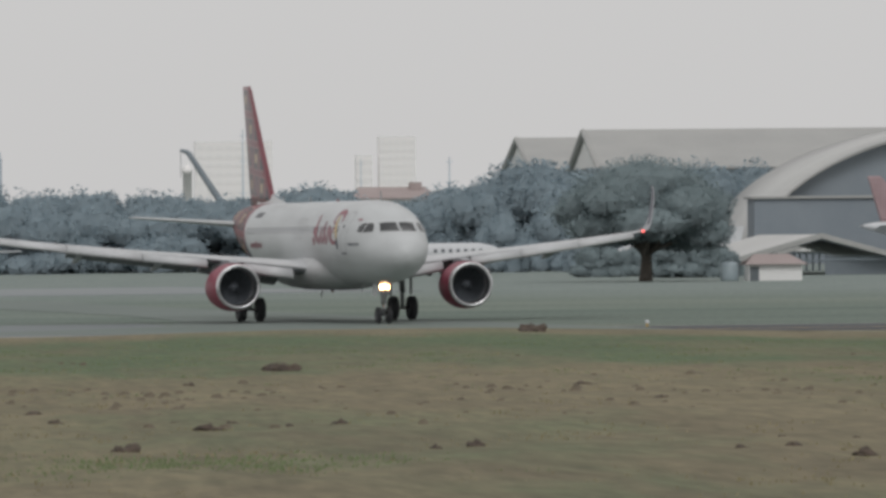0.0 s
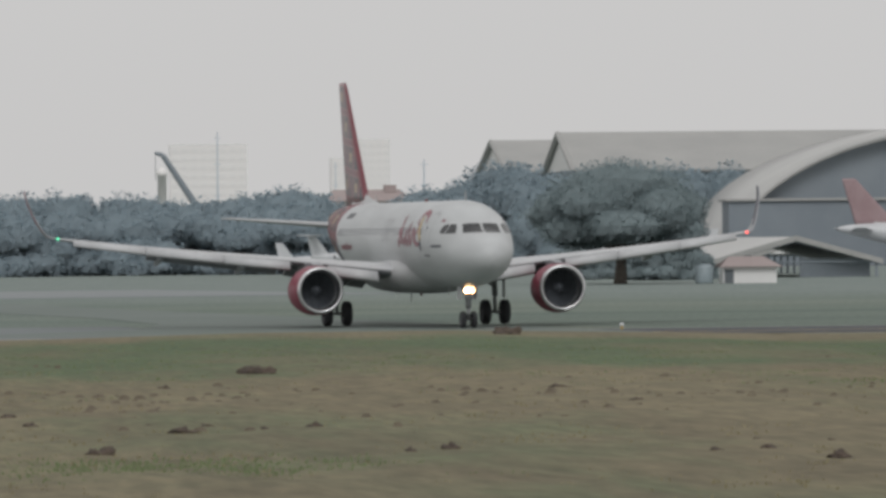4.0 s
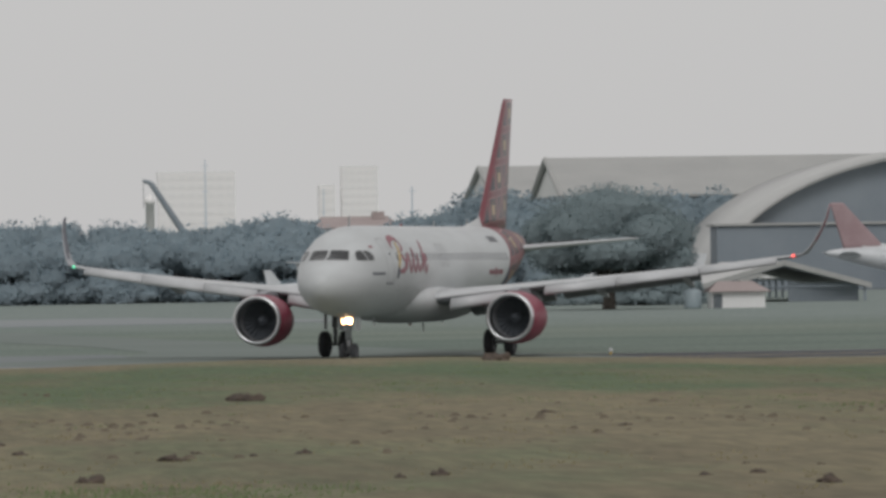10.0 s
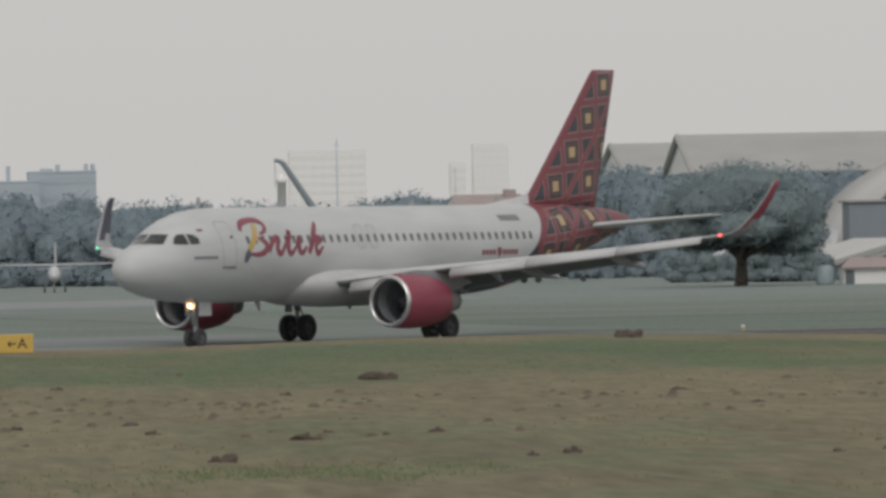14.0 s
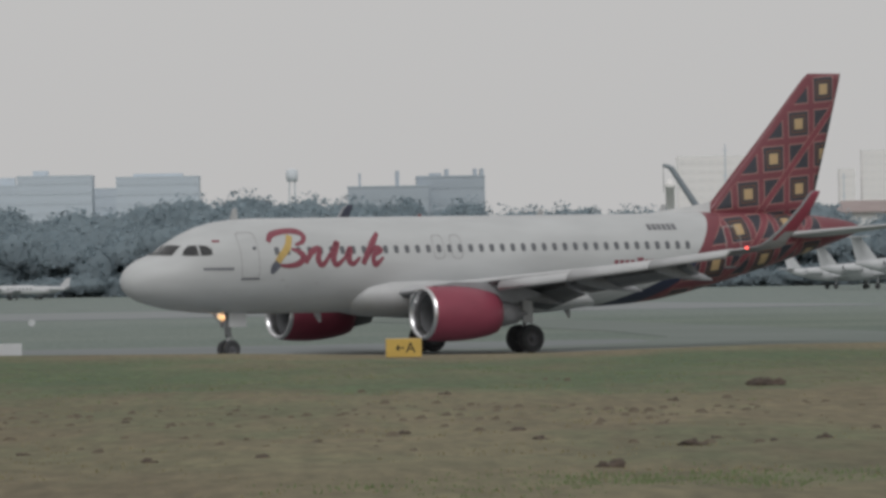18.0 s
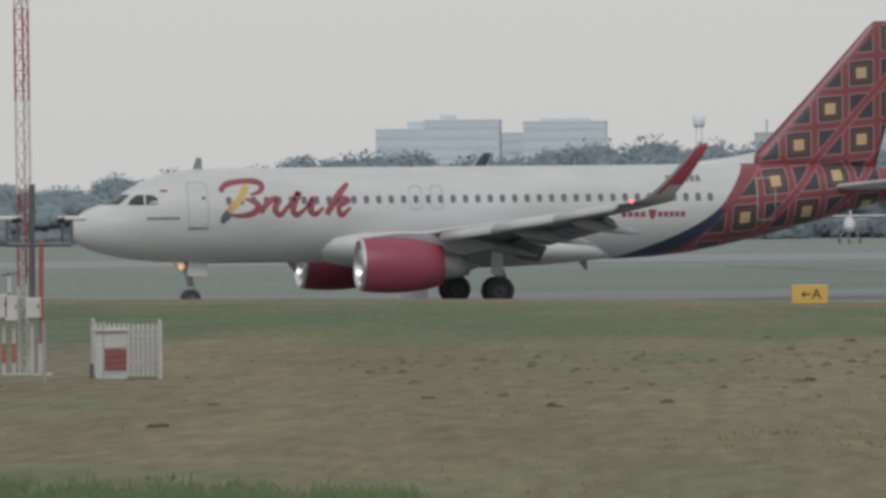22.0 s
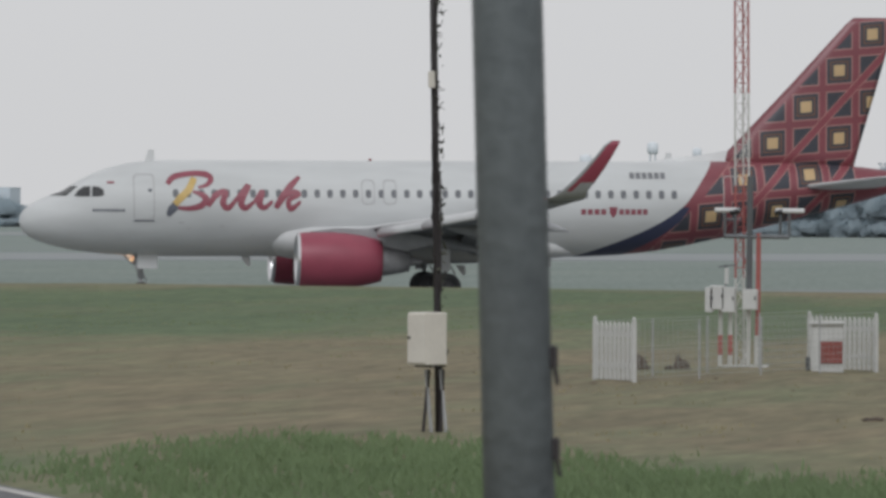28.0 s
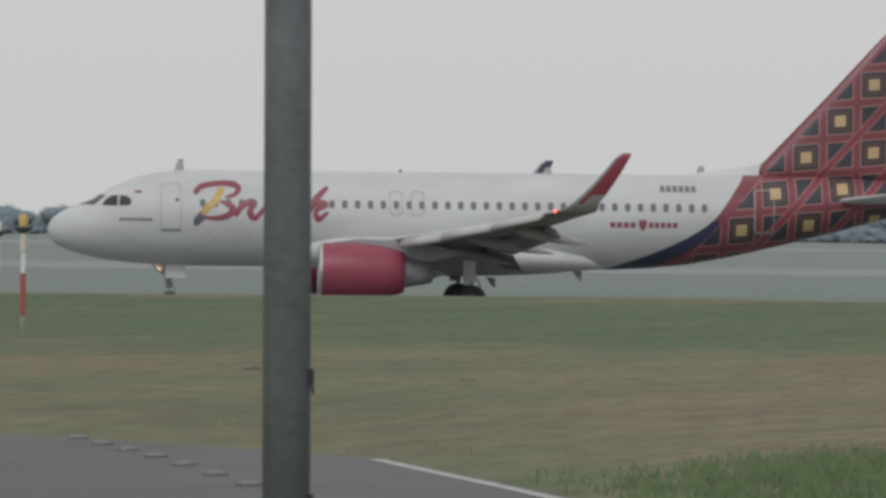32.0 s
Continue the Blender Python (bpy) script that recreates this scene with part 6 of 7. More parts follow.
for blade, tint in ((M_BLADE, (0.060, 0.080, 0.038, 1)), (M_STRAW, (0.09, 0.08, 0.045, 1))):
    nt_ = blade.node_tree
    through_leaf, both_ = nt_.nodes.new("ShaderNodeBsdfTranslucent"), nt_.nodes.new("ShaderNodeAddShader")
    through_leaf.inputs["Color"].default_value = tint
    nt_.links.new(nt_.nodes["Principled BSDF"].outputs[0], both_.inputs[0])
    nt_.links.new(through_leaf.outputs[0], both_.inputs[1])
    nt_.links.new(both_.outputs[0], nt_.nodes["Material Output"].inputs["Surface"])


def grass(name, places, height, width, material, label, seed):
    r = np.random.default_rng(seed)
    v, f = [], []
    for x, y, k in places:
        z = gz(x, y) - 0.02
        for _ in range(k):
            bx, by = x + r.normal(0, 0.10), y + r.normal(0, 0.10)
            h, lean, w = height * r.uniform(0.5, 1.25), r.normal(0, 0.35), width * r.uniform(0.7, 1.3)
            w2 = r.uniform(0, math.pi)
            cx, cy = math.cos(w2) * w, math.sin(w2) * w
            b = len(v)
            v += [(bx - cx, by - cy, z), (bx + cx, by + cy, z), (bx + cx * 0.6 + lean * h * 0.4, by + cy * 0.6, z + h * 0.6), (bx - cx * 0.6 + lean * h * 0.4, by - cy * 0.6, z + h * 0.6), (bx + lean * h, by, z + h)]
            f += [(b, b + 1, b + 2, b + 3), (b + 3, b + 2, b + 4)]
    me_ = bpy.data.meshes.new(name)
    me_.from_pydata(v, [], f)
    me_.materials.append(material)
    return tagged(new(name, me_), label, "grass", kind="stuff")


r = np.random.default_rng(31)
lush = []
for _ in range(9000):
    az = r.uniform(-13.6, -3.2)
    far = float(np.interp(az, (-13.6, -12, -10.6, -8.5, -7.6, -6.6, -4.5, -3.2), (47.5, 51, 56.5, 52.4, 48.6, 46.4, 45.4, 44.6))) + r.normal(0, 1.1)
    y = r.uniform(41, max(far, 41.5))
    if r.uniform() > np.interp(az, (-13.6, -12.2, -10.8), (0.05, 0.25, 1.0)) * (0.55 + 0.45 * math.sin(az * 9 + y * 0.8)):
        continue
    lush.append((y * math.tan(radians(az)), y, 5))
road_mid = np.array(road_pts)


def off_road(x, y, gap):
    xr = np.interp(y, road_mid[::-1, 1], road_mid[::-1, 0])
    return x > xr + gap or x < xr - gap


grass("lush_grass", [p for p in lush if off_road(p[0], p[1], 3.3)], 0.105, 0.017, M_BLADE, "lush green grass by the road", 3)
dry = []
for _ in range(9000):
    y = 45 + 190 * r.uniform(0, 1) ** 1.1
    az = r.uniform(-18.5, 9.8)
    x = y * math.tan(radians(az))
    if off_road(x, y, 3.2) and (az > -4 or r.uniform() < 0.4):
        dry.append((x, y, 3))
grass("dry_grass", dry, 0.036, 0.016, M_STRAW, "short dry brownish grass tufts over the field", 4)
green = []
for _ in range(9000):
    y = r.normal(168, 24)
    az = r.uniform(-18.5, 9.8)
    if 100 < y < 236:
        green.append((y * math.tan(radians(az)), y, 3))
for az, el, n in ((2.5, -1.98, 220), (1.4, -1.98, 140), (3.4, -1.96, 110), (8.2, -1.18, 160), (9.0, -1.25, 120)):
    x, y = ground_hit(az, el)
    for _ in range(n):
        green.append((x + r.normal(0, 1.2), y + r.normal(0, 2.2), 3))
M_SHORT = surface("short_green_blades", (0.160, 0.195, 0.108), 0.85, other=(0.132, 0.164, 0.090), scale=0.3, fine=3, bump=0.0, spec=0.2, island=0.12)
nt_ = M_SHORT.node_tree
through_leaf, both_ = nt_.nodes.new("ShaderNodeBsdfTranslucent"), nt_.nodes.new("ShaderNodeAddShader")
through_leaf.inputs["Color"].default_value = (0.07, 0.085, 0.04, 1)
nt_.links.new(nt_.nodes["Principled BSDF"].outputs[0], both_.inputs[0])
nt_.links.new(through_leaf.outputs[0], both_.inputs[1])
nt_.links.new(both_.outputs[0], nt_.nodes["Material Output"].inputs["Surface"])
grass("green_grass", green, 0.042, 0.016, M_SHORT, "short green grass along the bank", 6)


def lettered(body, size, m, parent, material, name="lettering", depth=0.004):
    c = bpy.data.curves.new(name, "FONT")
    c.body, c.size, c.extrude, c.align_x, c.align_y = body, size, depth, "CENTER", "CENTER"
    ob = new(name, c)
    bpy.context.view_layer.update()
    me_ = bpy.data.meshes.new_from_object(ob.evaluated_get(bpy.context.evaluated_depsgraph_get()))
    bpy.data.objects.remove(ob)
    me_.materials.clear()
    me_.materials.append(material)
    o = new(name, me_)
    o.parent = parent
    o.matrix_basis = m
    return o


def taxi_sign():
    x, y = ground_hit(0.36, -0.868)
    sc = y / 11500
    w, h = 63 * sc, 33 * sc
    root = thing("taxiway_sign", pose(x, y, gz(x, y) - 0.02, 0, 0, 2), "yellow taxiway sign with a black arrow and letter", "sign")
    part("board", block(bmesh.new(), 0, 0, 0.06, w, 0.18, h, 0.015), M_SIGN, root, "bright yellow sign board")
    part("backing", block(bmesh.new(), 0, 0.12, 0.05, w * 1.02, 0.06, h * 1.03, 0.01), M_UNDER, root)
    lettered("A", h * 0.80, pose(w * 0.19, -0.094, 0.06 + h * 0.48, 90), root, M_BLACK, "letter")
    bm_ = block(bmesh.new(), -w * 0.10, -0.096, 0.06 + h * 0.46, w * 0.22, 0.008, h * 0.07)
    part("arrow_shaft", bm_, M_BLACK, root)
    for sg in (-1, 1):
        bm_ = block(bmesh.new(), 0, 0, -h * 0.035, w * 0.10, 0.008, h * 0.07)
        part("arrow_barb", bm_, M_BLACK, root, m=pose(-w * 0.175, -0.096, 0.06 + h * (0.495 + 0.075 * sg), 0, 40 * -sg, 0))
    for sg in (-1, 1):
        part("leg", block(bmesh.new(), sg * w * 0.35, 0, -0.08, 0.08, 0.08, 0.16), M_UNDER, root)


taxi_sign()


def white_marker(az, d, w, h, label):
    x = d * math.tan(radians(az))
    root = thing("marker_board", pose(x, d, -0.02, 0, 0, 4), label, "marker", "white markers")
    part("board", block(bmesh.new(), 0, 0, 0.05, w, 0.25, h, 0.03), M_WHITE, root, "blank white board")
    for sg in (-1, 1):
        part("foot", block(bmesh.new(), sg * w * 0.35, 0, 0, 0.1, 0.2, 0.06), M_UNDER, root)


white_marker(-3.13, 288, 1.30, 0.54, "low blank white marker board beyond the taxiway")
p = at(-2.91, 430)
root = thing("round_marker", pose(p.x, p.y, -0.02), "small round white marker on a stub post", "marker", "white markers")
part("post", tube(bmesh.new(), (0, 0, 0), (0, 0, 0.08), 0.06, n=8), M_UNDER, root)
part("disc", lathe([(-0.05, 0.02), (-0.05, 0.23), (0.05, 0.23), (0.05, 0.02)], 20, "Y"), M_PARKW, root, m=pose(0, 0, 0.26))
for az, d in ((6.77, 285),):
    p = at(az, d)
    root = thing("edge_light", pose(p.x, p.y, 0.0), "small pale taxiway edge light", "light", "taxiway edge lights")
    part("stem", tube(bmesh.new(), (0, 0, 0), (0, 0, 0.16), 0.05, n=8), M_SIGN, root)
    part("dome", lathe([(0.16, 0.09), (0.24, 0.09), (0.30, 0.05), (0.31, 0.005)], 12, "Z"), M_WHITE, root, "", True)

# ---------------------------------------------------------------- weather mast and its picket fence
M_MASTR = surface("red_mast_paint", (0.40, 0.115, 0.105), 0.5, detail=0.25, scale=3, fine=20, bump=0.05)
M_MASTW = surface("white_mast_paint", (0.62, 0.62, 0.60), 0.5, detail=0.2, scale=3, fine=20, bump=0.05)
M_STEEL = surface("dark_galvanised_steel", (0.14, 0.15, 0.16), 0.5, metal=0.4, detail=0.25, scale=3, fine=20, bump=0.05)
M_PICKET = surface("white_picket_paint", (0.57, 0.575, 0.565), 0.6, detail=0.12, scale=4, fine=30, bump=0.05)
M_GRILLE = surface("red_brown_grille", (0.26, 0.08, 0.07), 0.6, detail=0.25, scale=5, fine=30, bump=0.05)
MAST = Vector((*ground_hit(-6.54, -1.42), 0))
MAST.z = gz(MAST.x, MAST.y)
UNIT = MAST.y / 11500.0 / math.cos(radians(6.5))


def weather_mast():
    root = thing("lattice_mast", pose(MAST.x, MAST.y, MAST.z - 0.05, 0, -0.3, 0), "red and white lattice weather mast with side arms", "mast")
    w, H = 24 * UNIT, 9.0
    corner = [(-w / 2, -w * 0.29), (w / 2, -w * 0.29), (0, w * 0.58)]
    step = 0.30
    n = int(H / step)
    bands = 1.35
    for k in range(3):
        z = 0.0
        i = 0
        while z < H:
            z1 = min(z + bands, H)
            part("upright", tube(bmesh.new(), (*corner[k], z), (*corner[k], z1), 0.016, n=6), M_MASTR if i % 2 else M_MASTW, root)
            z, i = z1, i + 1
    for i in range(n):
        z = i * step
        mt = M_MASTR if int(z / bands) % 2 else M_MASTW
        for k in range(3):
            a_, b_ = corner[k], corner[(k + 1) % 3]
            if i % 2:
                a_, b_ = b_, a_
            part("lattice_bar", tube(bmesh.new(), (*a_, z), (*b_, z + step), 0.007, n=4, caps=False), mt, root)
            part("lattice_ring", tube(bmesh.new(), (*a_, z), (*b_, z), 0.006, n=4, caps=False), mt, root)
    part("base_plate", block(bmesh.new(), 0, 0, -0.05, 0.7, 0.7, 0.12, 0.02), M_PICKET, root, "pale concrete base")
    return root


weather_mast()


def sensor_frame():
    x0 = MAST.x + 24 * UNIT
    y0 = MAST.y - 0.35
    root = thing("sensor_post", pose(x0, y0, gz(x0, y0) - 0.03, 0, 0.5, 0), "dark steel post carrying a horizontal sensor frame", "post")
    s_ = UNIT

    def rod(a_, b_, r_, mat_, name="bar", label=""):
        return part(name, tube(bmesh.new(), (a_[0] * s_, 0, a_[1] * s_), (b_[0] * s_, 0, b_[1] * s_), r_, n=8), mat_, root, label)

    rod((-10, 130), (-10, 340), 0.045, M_STEEL, "post", "dark grey square post")
    rod((-10, 0), (-10, 130), 0.032, M_MASTW, "lower_post", "thinner pale lower post")
    rod((6, 0), (6, 240), 0.035, M_MASTR, "post", "thin red and white post")
    rod((6, 0), (6, 60), 0.042, M_MASTW, "sleeve")
    rod((-54, 234), (60, 234), 0.032, M_STEEL, "crossbar", "horizontal steel bar")
    for x in (-54, -36, 44, 60):
        rod((x, 234), (x, 276), 0.022, M_STEEL, "riser")
    rod((-72, 280), (-28, 280), 0.035, M_WHITE, "sensor_arm", "white sensor tube")
    rod((36, 280), (86, 280), 0.035, M_WHITE, "sensor_arm", "white sensor tube")
    rod((-46, 276), (-28, 279), 0.045, M_BLACK, "sensor_head", "black sensor head")
    rod((34, 276), (48, 279), 0.045, M_BLACK, "sensor_head", "black sensor head")
    for x, z, w, h in ((-64, 105, 26, 42), (-44, 100, 24, 44), (-6, 105, 26, 36), (-78, 100, 14, 44)):
        bx = part("cabinet", block(bmesh.new(), x * s_, -0.12, z * s_, w * s_, 0.16, h * s_, 0.012), M_PICKET, root, "pale instrument cabinet")
        part("clasp", block(bmesh.new(), (x + w * 0.36) * s_, -0.21, (z + h * 0.5) * s_, 0.02, 0.02, 0.05), M_BLACK, bx)
    rod((-60, 0), (-60, 106), 0.03, M_MASTW, "stand")
    rod((-42, 0), (-42, 104), 0.03, M_MASTW, "stand")
    rod((-60, 25), (-60, 60), 0.036, M_MASTR, "red_band")
    rod((-42, 25), (-42, 60), 0.036, M_MASTR, "red_band")
    rod((-52, 140), (-52, 185), 0.012, M_STEEL, "rod")
    rod((-64, 180), (-34, 184), 0.012, M_STEEL, "rod")
    rod((-50, 150), (-50, 178), 0.03, M_PICKET, "shield")


sensor_frame()


def fence_run(p, q, n, h, label, group="picket fence round the mast"):
    """A run of pointed pickets on two rails between two corner posts."""
    p, q = Vector(p), Vector(q)
    d = q - p
    root = thing("picket_fence", pose(p.x, p.y, gz(p.x, p.y) - 0.02, 0, 0, math.degrees(math.atan2(d.y, d.x))), label, "fence", group)
    L = d.length
    pw = L / n * 0.58
    bm_ = bmesh.new()
    prof = [(-pw / 2, 0.04), (pw / 2, 0.04), (pw / 2, h * 0.93), (0, h), (-pw / 2, h * 0.93)]
    f0 = [bm_.verts.new((x, -0.009, z)) for x, z in prof]
    f1 = [bm_.verts.new((x, 0.009, z)) for x, z in prof]
    bm_.faces.new(f0)
    bm_.faces.new(f1[::-1])
    for i in range(5):
        bm_.faces.new((f0[i], f1[i], f1[(i + 1) % 5], f0[(i + 1) % 5]))
    bmesh.ops.recalc_face_normals(bm_, faces=bm_.faces)
    first = None
    for i in range(n):
        m = pose(L * (i + 0.5) / n, 0, 0)
        if first is None:
            first = part("picket", bm_, M_PICKET, root, m=m)
        else:
            again(first, m, root)
    for z in (0.25, 0.75):
        part("rail", block(bmesh.new(), L / 2, 0.025, h * z, L, 0.025, 0.06), M_PICKET, root)
    for x in (0.0, L):
        post = part("post", block(bmesh.new(), x, 0, 0, 0.05, 0.05, h * 1.0, 0.006), M_PICKET, root)
        part("finial", lathe([(h * 1.0, 0.015), (h * 1.03, 0.03), (h * 1.06, 0.02), (h * 1.08, 0.004)], 10, "Z"), M_PICKET, post, m=pose(x, 0, 0))
    return root


FH = 96 * UNIT


def by_mast(dx, dy):
    """A spot on the ground dx units across the view from the mast's foot, dy metres behind it."""
    f = (MAST.y + dy) / MAST.y
    return Vector(((MAST.x + dx * UNIT) * f, MAST.y + dy))


c_nl, c_nr = by_mast(-264, -11.0), by_mast(-194, -11.8)
c_fr, c_fl = by_mast(236, -3.0), by_mast(118, -1.8)
fence_run(c_nl, c_nr, 9, FH, "short white picket fence panel on the field")
fence_run(c_fl, c_fr, 14, FH, "white picket fence panel beside the instrument hut")


M_MESH = surface("green_grey_fence_wire", (0.34, 0.37, 0.34), 0.6, detail=0.2, scale=4, fine=20, bump=0.0)


def wire_run(p, q, h):
    p, q = Vector(p), Vector(q)
    d = q - p
    root = thing("wire_fence", pose(p.x, p.y, gz(p.x, p.y), 0, 0, math.degrees(math.atan2(d.y, d.x))), "thin pale wire fence between the picket panels", "fence", "picket fence round the mast")
    L = d.length
    n = 48
    wire = part("wire", tube(bmesh.new(), (0, 0, 0), (0, 0, h), 0.0022, n=4), M_MESH, root)
    for i in range(1, n):
        again(wire, pose(L * i / (n - 1), 0, 0), root)
    for i in range(9):
        z = 0.04 + (h - 0.04) * i / 8
        part("rail", tube(bmesh.new(), (0, 0, z), (L, 0, z), 0.004 if i in (0, 4, 8) else 0.0022, n=4), M_MESH, root)
    for i in range(5):
        part("stake", tube(bmesh.new(), (L * i / 4, 0, -0.05), (L * i / 4, 0, h), 0.012, n=6), M_STRUT, root)


wire_run(c_nr, c_fr, FH * 0.96)
wire_run(c_nl, c_fl, FH * 0.96)


def instrument_hut():
    x, y = by_mast(150, -4.0)
    root = thing("instrument_box", pose(x, y, gz(x, y) - 0.02, 0, 0, 6), "small white instrument box with a red-brown grille", "box")
    w, h = 54 * UNIT, 82 * UNIT
    part("body", block(bmesh.new(), 0, 0, 0.02, w, 0.45, h, 0.012), M_PICKET, root, "white painted box")
    part("roof", block(bmesh.new(), -0.02, 0, h + 0.015, w * 1.15, 0.55, 0.035, 0.01), M_PICKET, root)
    g = part("grille", block(bmesh.new(), w * 0.12, -0.23, h * 0.22, w * 0.68, 0.02, h * 0.45), M_GRILLE, root, "red-brown louvred grille")
    for i in range(6):
        part("louvre", block(bmesh.new(), w * 0.12, -0.245, h * (0.24 + 0.07 * i), w * 0.66, 0.015, h * 0.03), M_MASTR, g)
    part("side_pipe", tube(bmesh.new(), (-w * 0.62, -0.1, 0.02), (-w * 0.62, -0.1, h * 0.35), 0.03, n=8), M_STEEL, root)
    for i, (dx, dy, s_) in enumerate(((-1.35, 0.4, 0.24), (-0.95, 0.2, 0.20))):
        mound(x + dx * 1.6 - 0.6, y + dy, s_ * 1.6, s_, 300 + i, "dark low clump of rubbish by the fence")


instrument_hut()

# ---------------------------------------------------------------- electrical box on its pole
M_BOX = surface("cream_enamel_box", (0.66, 0.63, 0.57), 0.45, detail=0.08, scale=4, fine=30, bump=0.02)
M_CABLE = surface("black_cable", (0.035, 0.03, 0.032), 0.6, detail=0.2, scale=6, fine=40, bump=0.05)
M_IVY = surface("creeper_leaf", (0.06, 0.062, 0.045), 0.8, detail=0.3, scale=6, fine=30, bump=0.0, island=0.3)


def electric_pole():
    x, y = ground_hit(-9.24, -2.008)
    q = y / 11500 / math.cos(radians(9.3))
    root = thing("cable_pole", pose(x, y, gz(x, y) - 0.05, 0, -0.9, 0), "slim dark pole wrapped in cables and dry creeper", "pole")
    part("pole", tube(bmesh.new(), (0.02, 0.03, 0), (0.02, 0.03, 5.6), 0.035, 0.032, 12), M_CABLE, root, "slim dark pole", True)
    rr = np.random.default_rng(8)
    for k in range(4):
        pts = [((rr.uniform(-0.035, 0.055) + 0.02), -0.02 + rr.uniform(-0.02, 0.02), z) for z in np.linspace(0.7, 5.6, 16)]
        bm_ = loft([[(p[0] + 0.009 * math.cos(w_), p[1] + 0.009 * math.sin(w_), p[2]) for w_ in (0, 1.26, 2.51, 3.77, 5.03)] for p in pts])
        part("cable", bm_, M_CABLE, root, "loose black cable")
    v, f = [], []
    for _ in range(190):
        z = rr.uniform(0.5, 5.5)
        c = np.array([0.06 + rr.uniform(-0.02, 0.045), rr.uniform(-0.06, 0.04), z])
        u, w_ = rr.normal(size=3) * 0.018, rr.normal(size=3) * 0.012
        b = len(v)
        v += [tuple(c - u), tuple(c + w_), tuple(c + u), tuple(c - w_)]
        f.append((b, b + 1, b + 2, b + 3))
    me_ = bpy.data.meshes.new("creeper")
    me_.from_pydata(v, [], f)
    me_.materials.append(M_IVY)
    o = tagged(new("creeper", me_), "thin dry creeper on the pole", kind="stuff")
    o.parent = root
    part("bracket", block(bmesh.new(), 0.01, -0.06, 3.18, 0.06, 0.05, 0.15, 0.006), M_BOX, root, "small cream junction box")
    for dx, lean in ((-0.09, 0.05), (-0.06, -0.07), (0.045, 0.05), (0.07, -0.035)):
        part("stand_leg", tube(bmesh.new(), (dx + lean, 0, -0.02), (dx, 0, 0.62), 0.016, n=8), M_CABLE if lean < 0 else M_STRUT, root, "conduit leg below the box")
    root2 = thing("electrical_box", pose(x - 12 * q, y - 0.14, gz(x, y) + 120 * q, 0, 0, -38), "cream enamelled electrical box mounted on a pole", "box")
    w, h = 49.5 * q, 93 * q
    part("body", block(bmesh.new(), 0, 0, 0, w, w, h, 0.012), M_BOX, root2, "cream metal case")
    part("door", block(bmesh.new(), 0, -w / 2 - 0.006, 0.02, w * 0.92, 0.012, h * 0.92, 0.004), M_BOX, root2, "flat cream door")
    part("lock", lathe([(-0.022, 0.003), (-0.022, 0.014), (-0.005, 0.014)], 10, "Y"), M_BLACK, root2, m=pose(-w * 0.36, -w / 2, h * 0.52))
    part("gland_plate", block(bmesh.new(), 0, 0, -0.02, w * 0.8, 0.12, 0.02), M_BLACK, root2)


electric_pole()

# ---------------------------------------------------------------- near posts beside the camera
M_POST = surface("weathered_grey_post", (0.155, 0.178, 0.188), 0.65, other=(0.10, 0.117, 0.126), scale=2.2, fine=25, bump=0.25)


def near_post(az_top, az_low, d, w, label, clips):
    """A slightly leaning round post; its bearing is given above and at eye height."""
    x = d * math.tan(radians(az_low))
    xt = d * math.tan(radians(az_top))
    root = thing("fence_post", pose(x, d, gz(x, d) - 0.1), label, "post", "grey posts beside the road")
    z0, z1 = 0.0, 5.2
    lean = (xt - x) / (d * math.tan(radians(3.4)))
    bm_ = bmesh.new()
    tube(bm_, (-lean * 1.6, 0, z0), (lean * (z1 - 1.6), 0, z1), w / 2 * 1.05, w / 2 * 0.98, 28)
    bmesh.ops.bevel(bm_, geom=[e_ for e_ in bm_.edges if abs(e_.verts[0].co.z - e_.verts[1].co.z) < 0.01], offset=0.004, segments=2, affect="EDGES")
    part("shaft", bm_, M_POST, root, "weathered grey round shaft", True)
    part("cap", lathe([(z1 - 0.01, w * 0.52), (z1 + 0.03, w * 0.5), (z1 + 0.06, w * 0.3), (z1 + 0.07, 0.01)], 24, "Z"), M_POST, root, "", True, pose(lean * (z1 - 1.6), 0, 0))
    for i, z in enumerate(clips):
        bx = lean * (z - 1.6)
        c = part("wire_clip", block(bmesh.new(), bx + w * 0.54, 0, z - 0.025, 0.018, 0.03, 0.05, 0.005), M_CABLE, root, "small dark wire clip")
        part("wire_end", tube(bmesh.new(), (bx + w * 0.54, -0.01, z), (bx + w * 0.54 + 0.012, -0.01, z - 0.06), 0.005, n=6), M_CABLE, c)
    return root


near_post(-8.62, -8.53, 14.0, 0.152, "weathered grey round fence post close by", (1.70, 1.50, 1.2))
near_post(-15.62, -15.60, 21.0, 0.156, "weathered grey round fence post beside the road", (1.62, 1.2))

# road studs and the far lamp
M_STUD = surface("worn_stud", (0.21, 0.21, 0.21), 0.7, detail=0.3, scale=8, fine=40, bump=0.1)
for i in range(9):
    f = i / 8
    x, y = -17.3 + (-11.6 + 17.3) * f, 55.1 + (42.5 - 55.1) * f
    st = part("road_stud", lathe([(0, 0.02), (0, 0.10), (0.02, 0.09), (0.035, 0.03), (0.036, 0.003)], 10, "Z"), M_STUD, None, "", True, pose(x, y, gz(x, y) + 0.036, 0, 0, 0) @ Matrix.Diagonal((1.0, 1.6, 1, 1)))
    tagged(st, "worn whitish road stud on the asphalt", "road stud", "road studs")


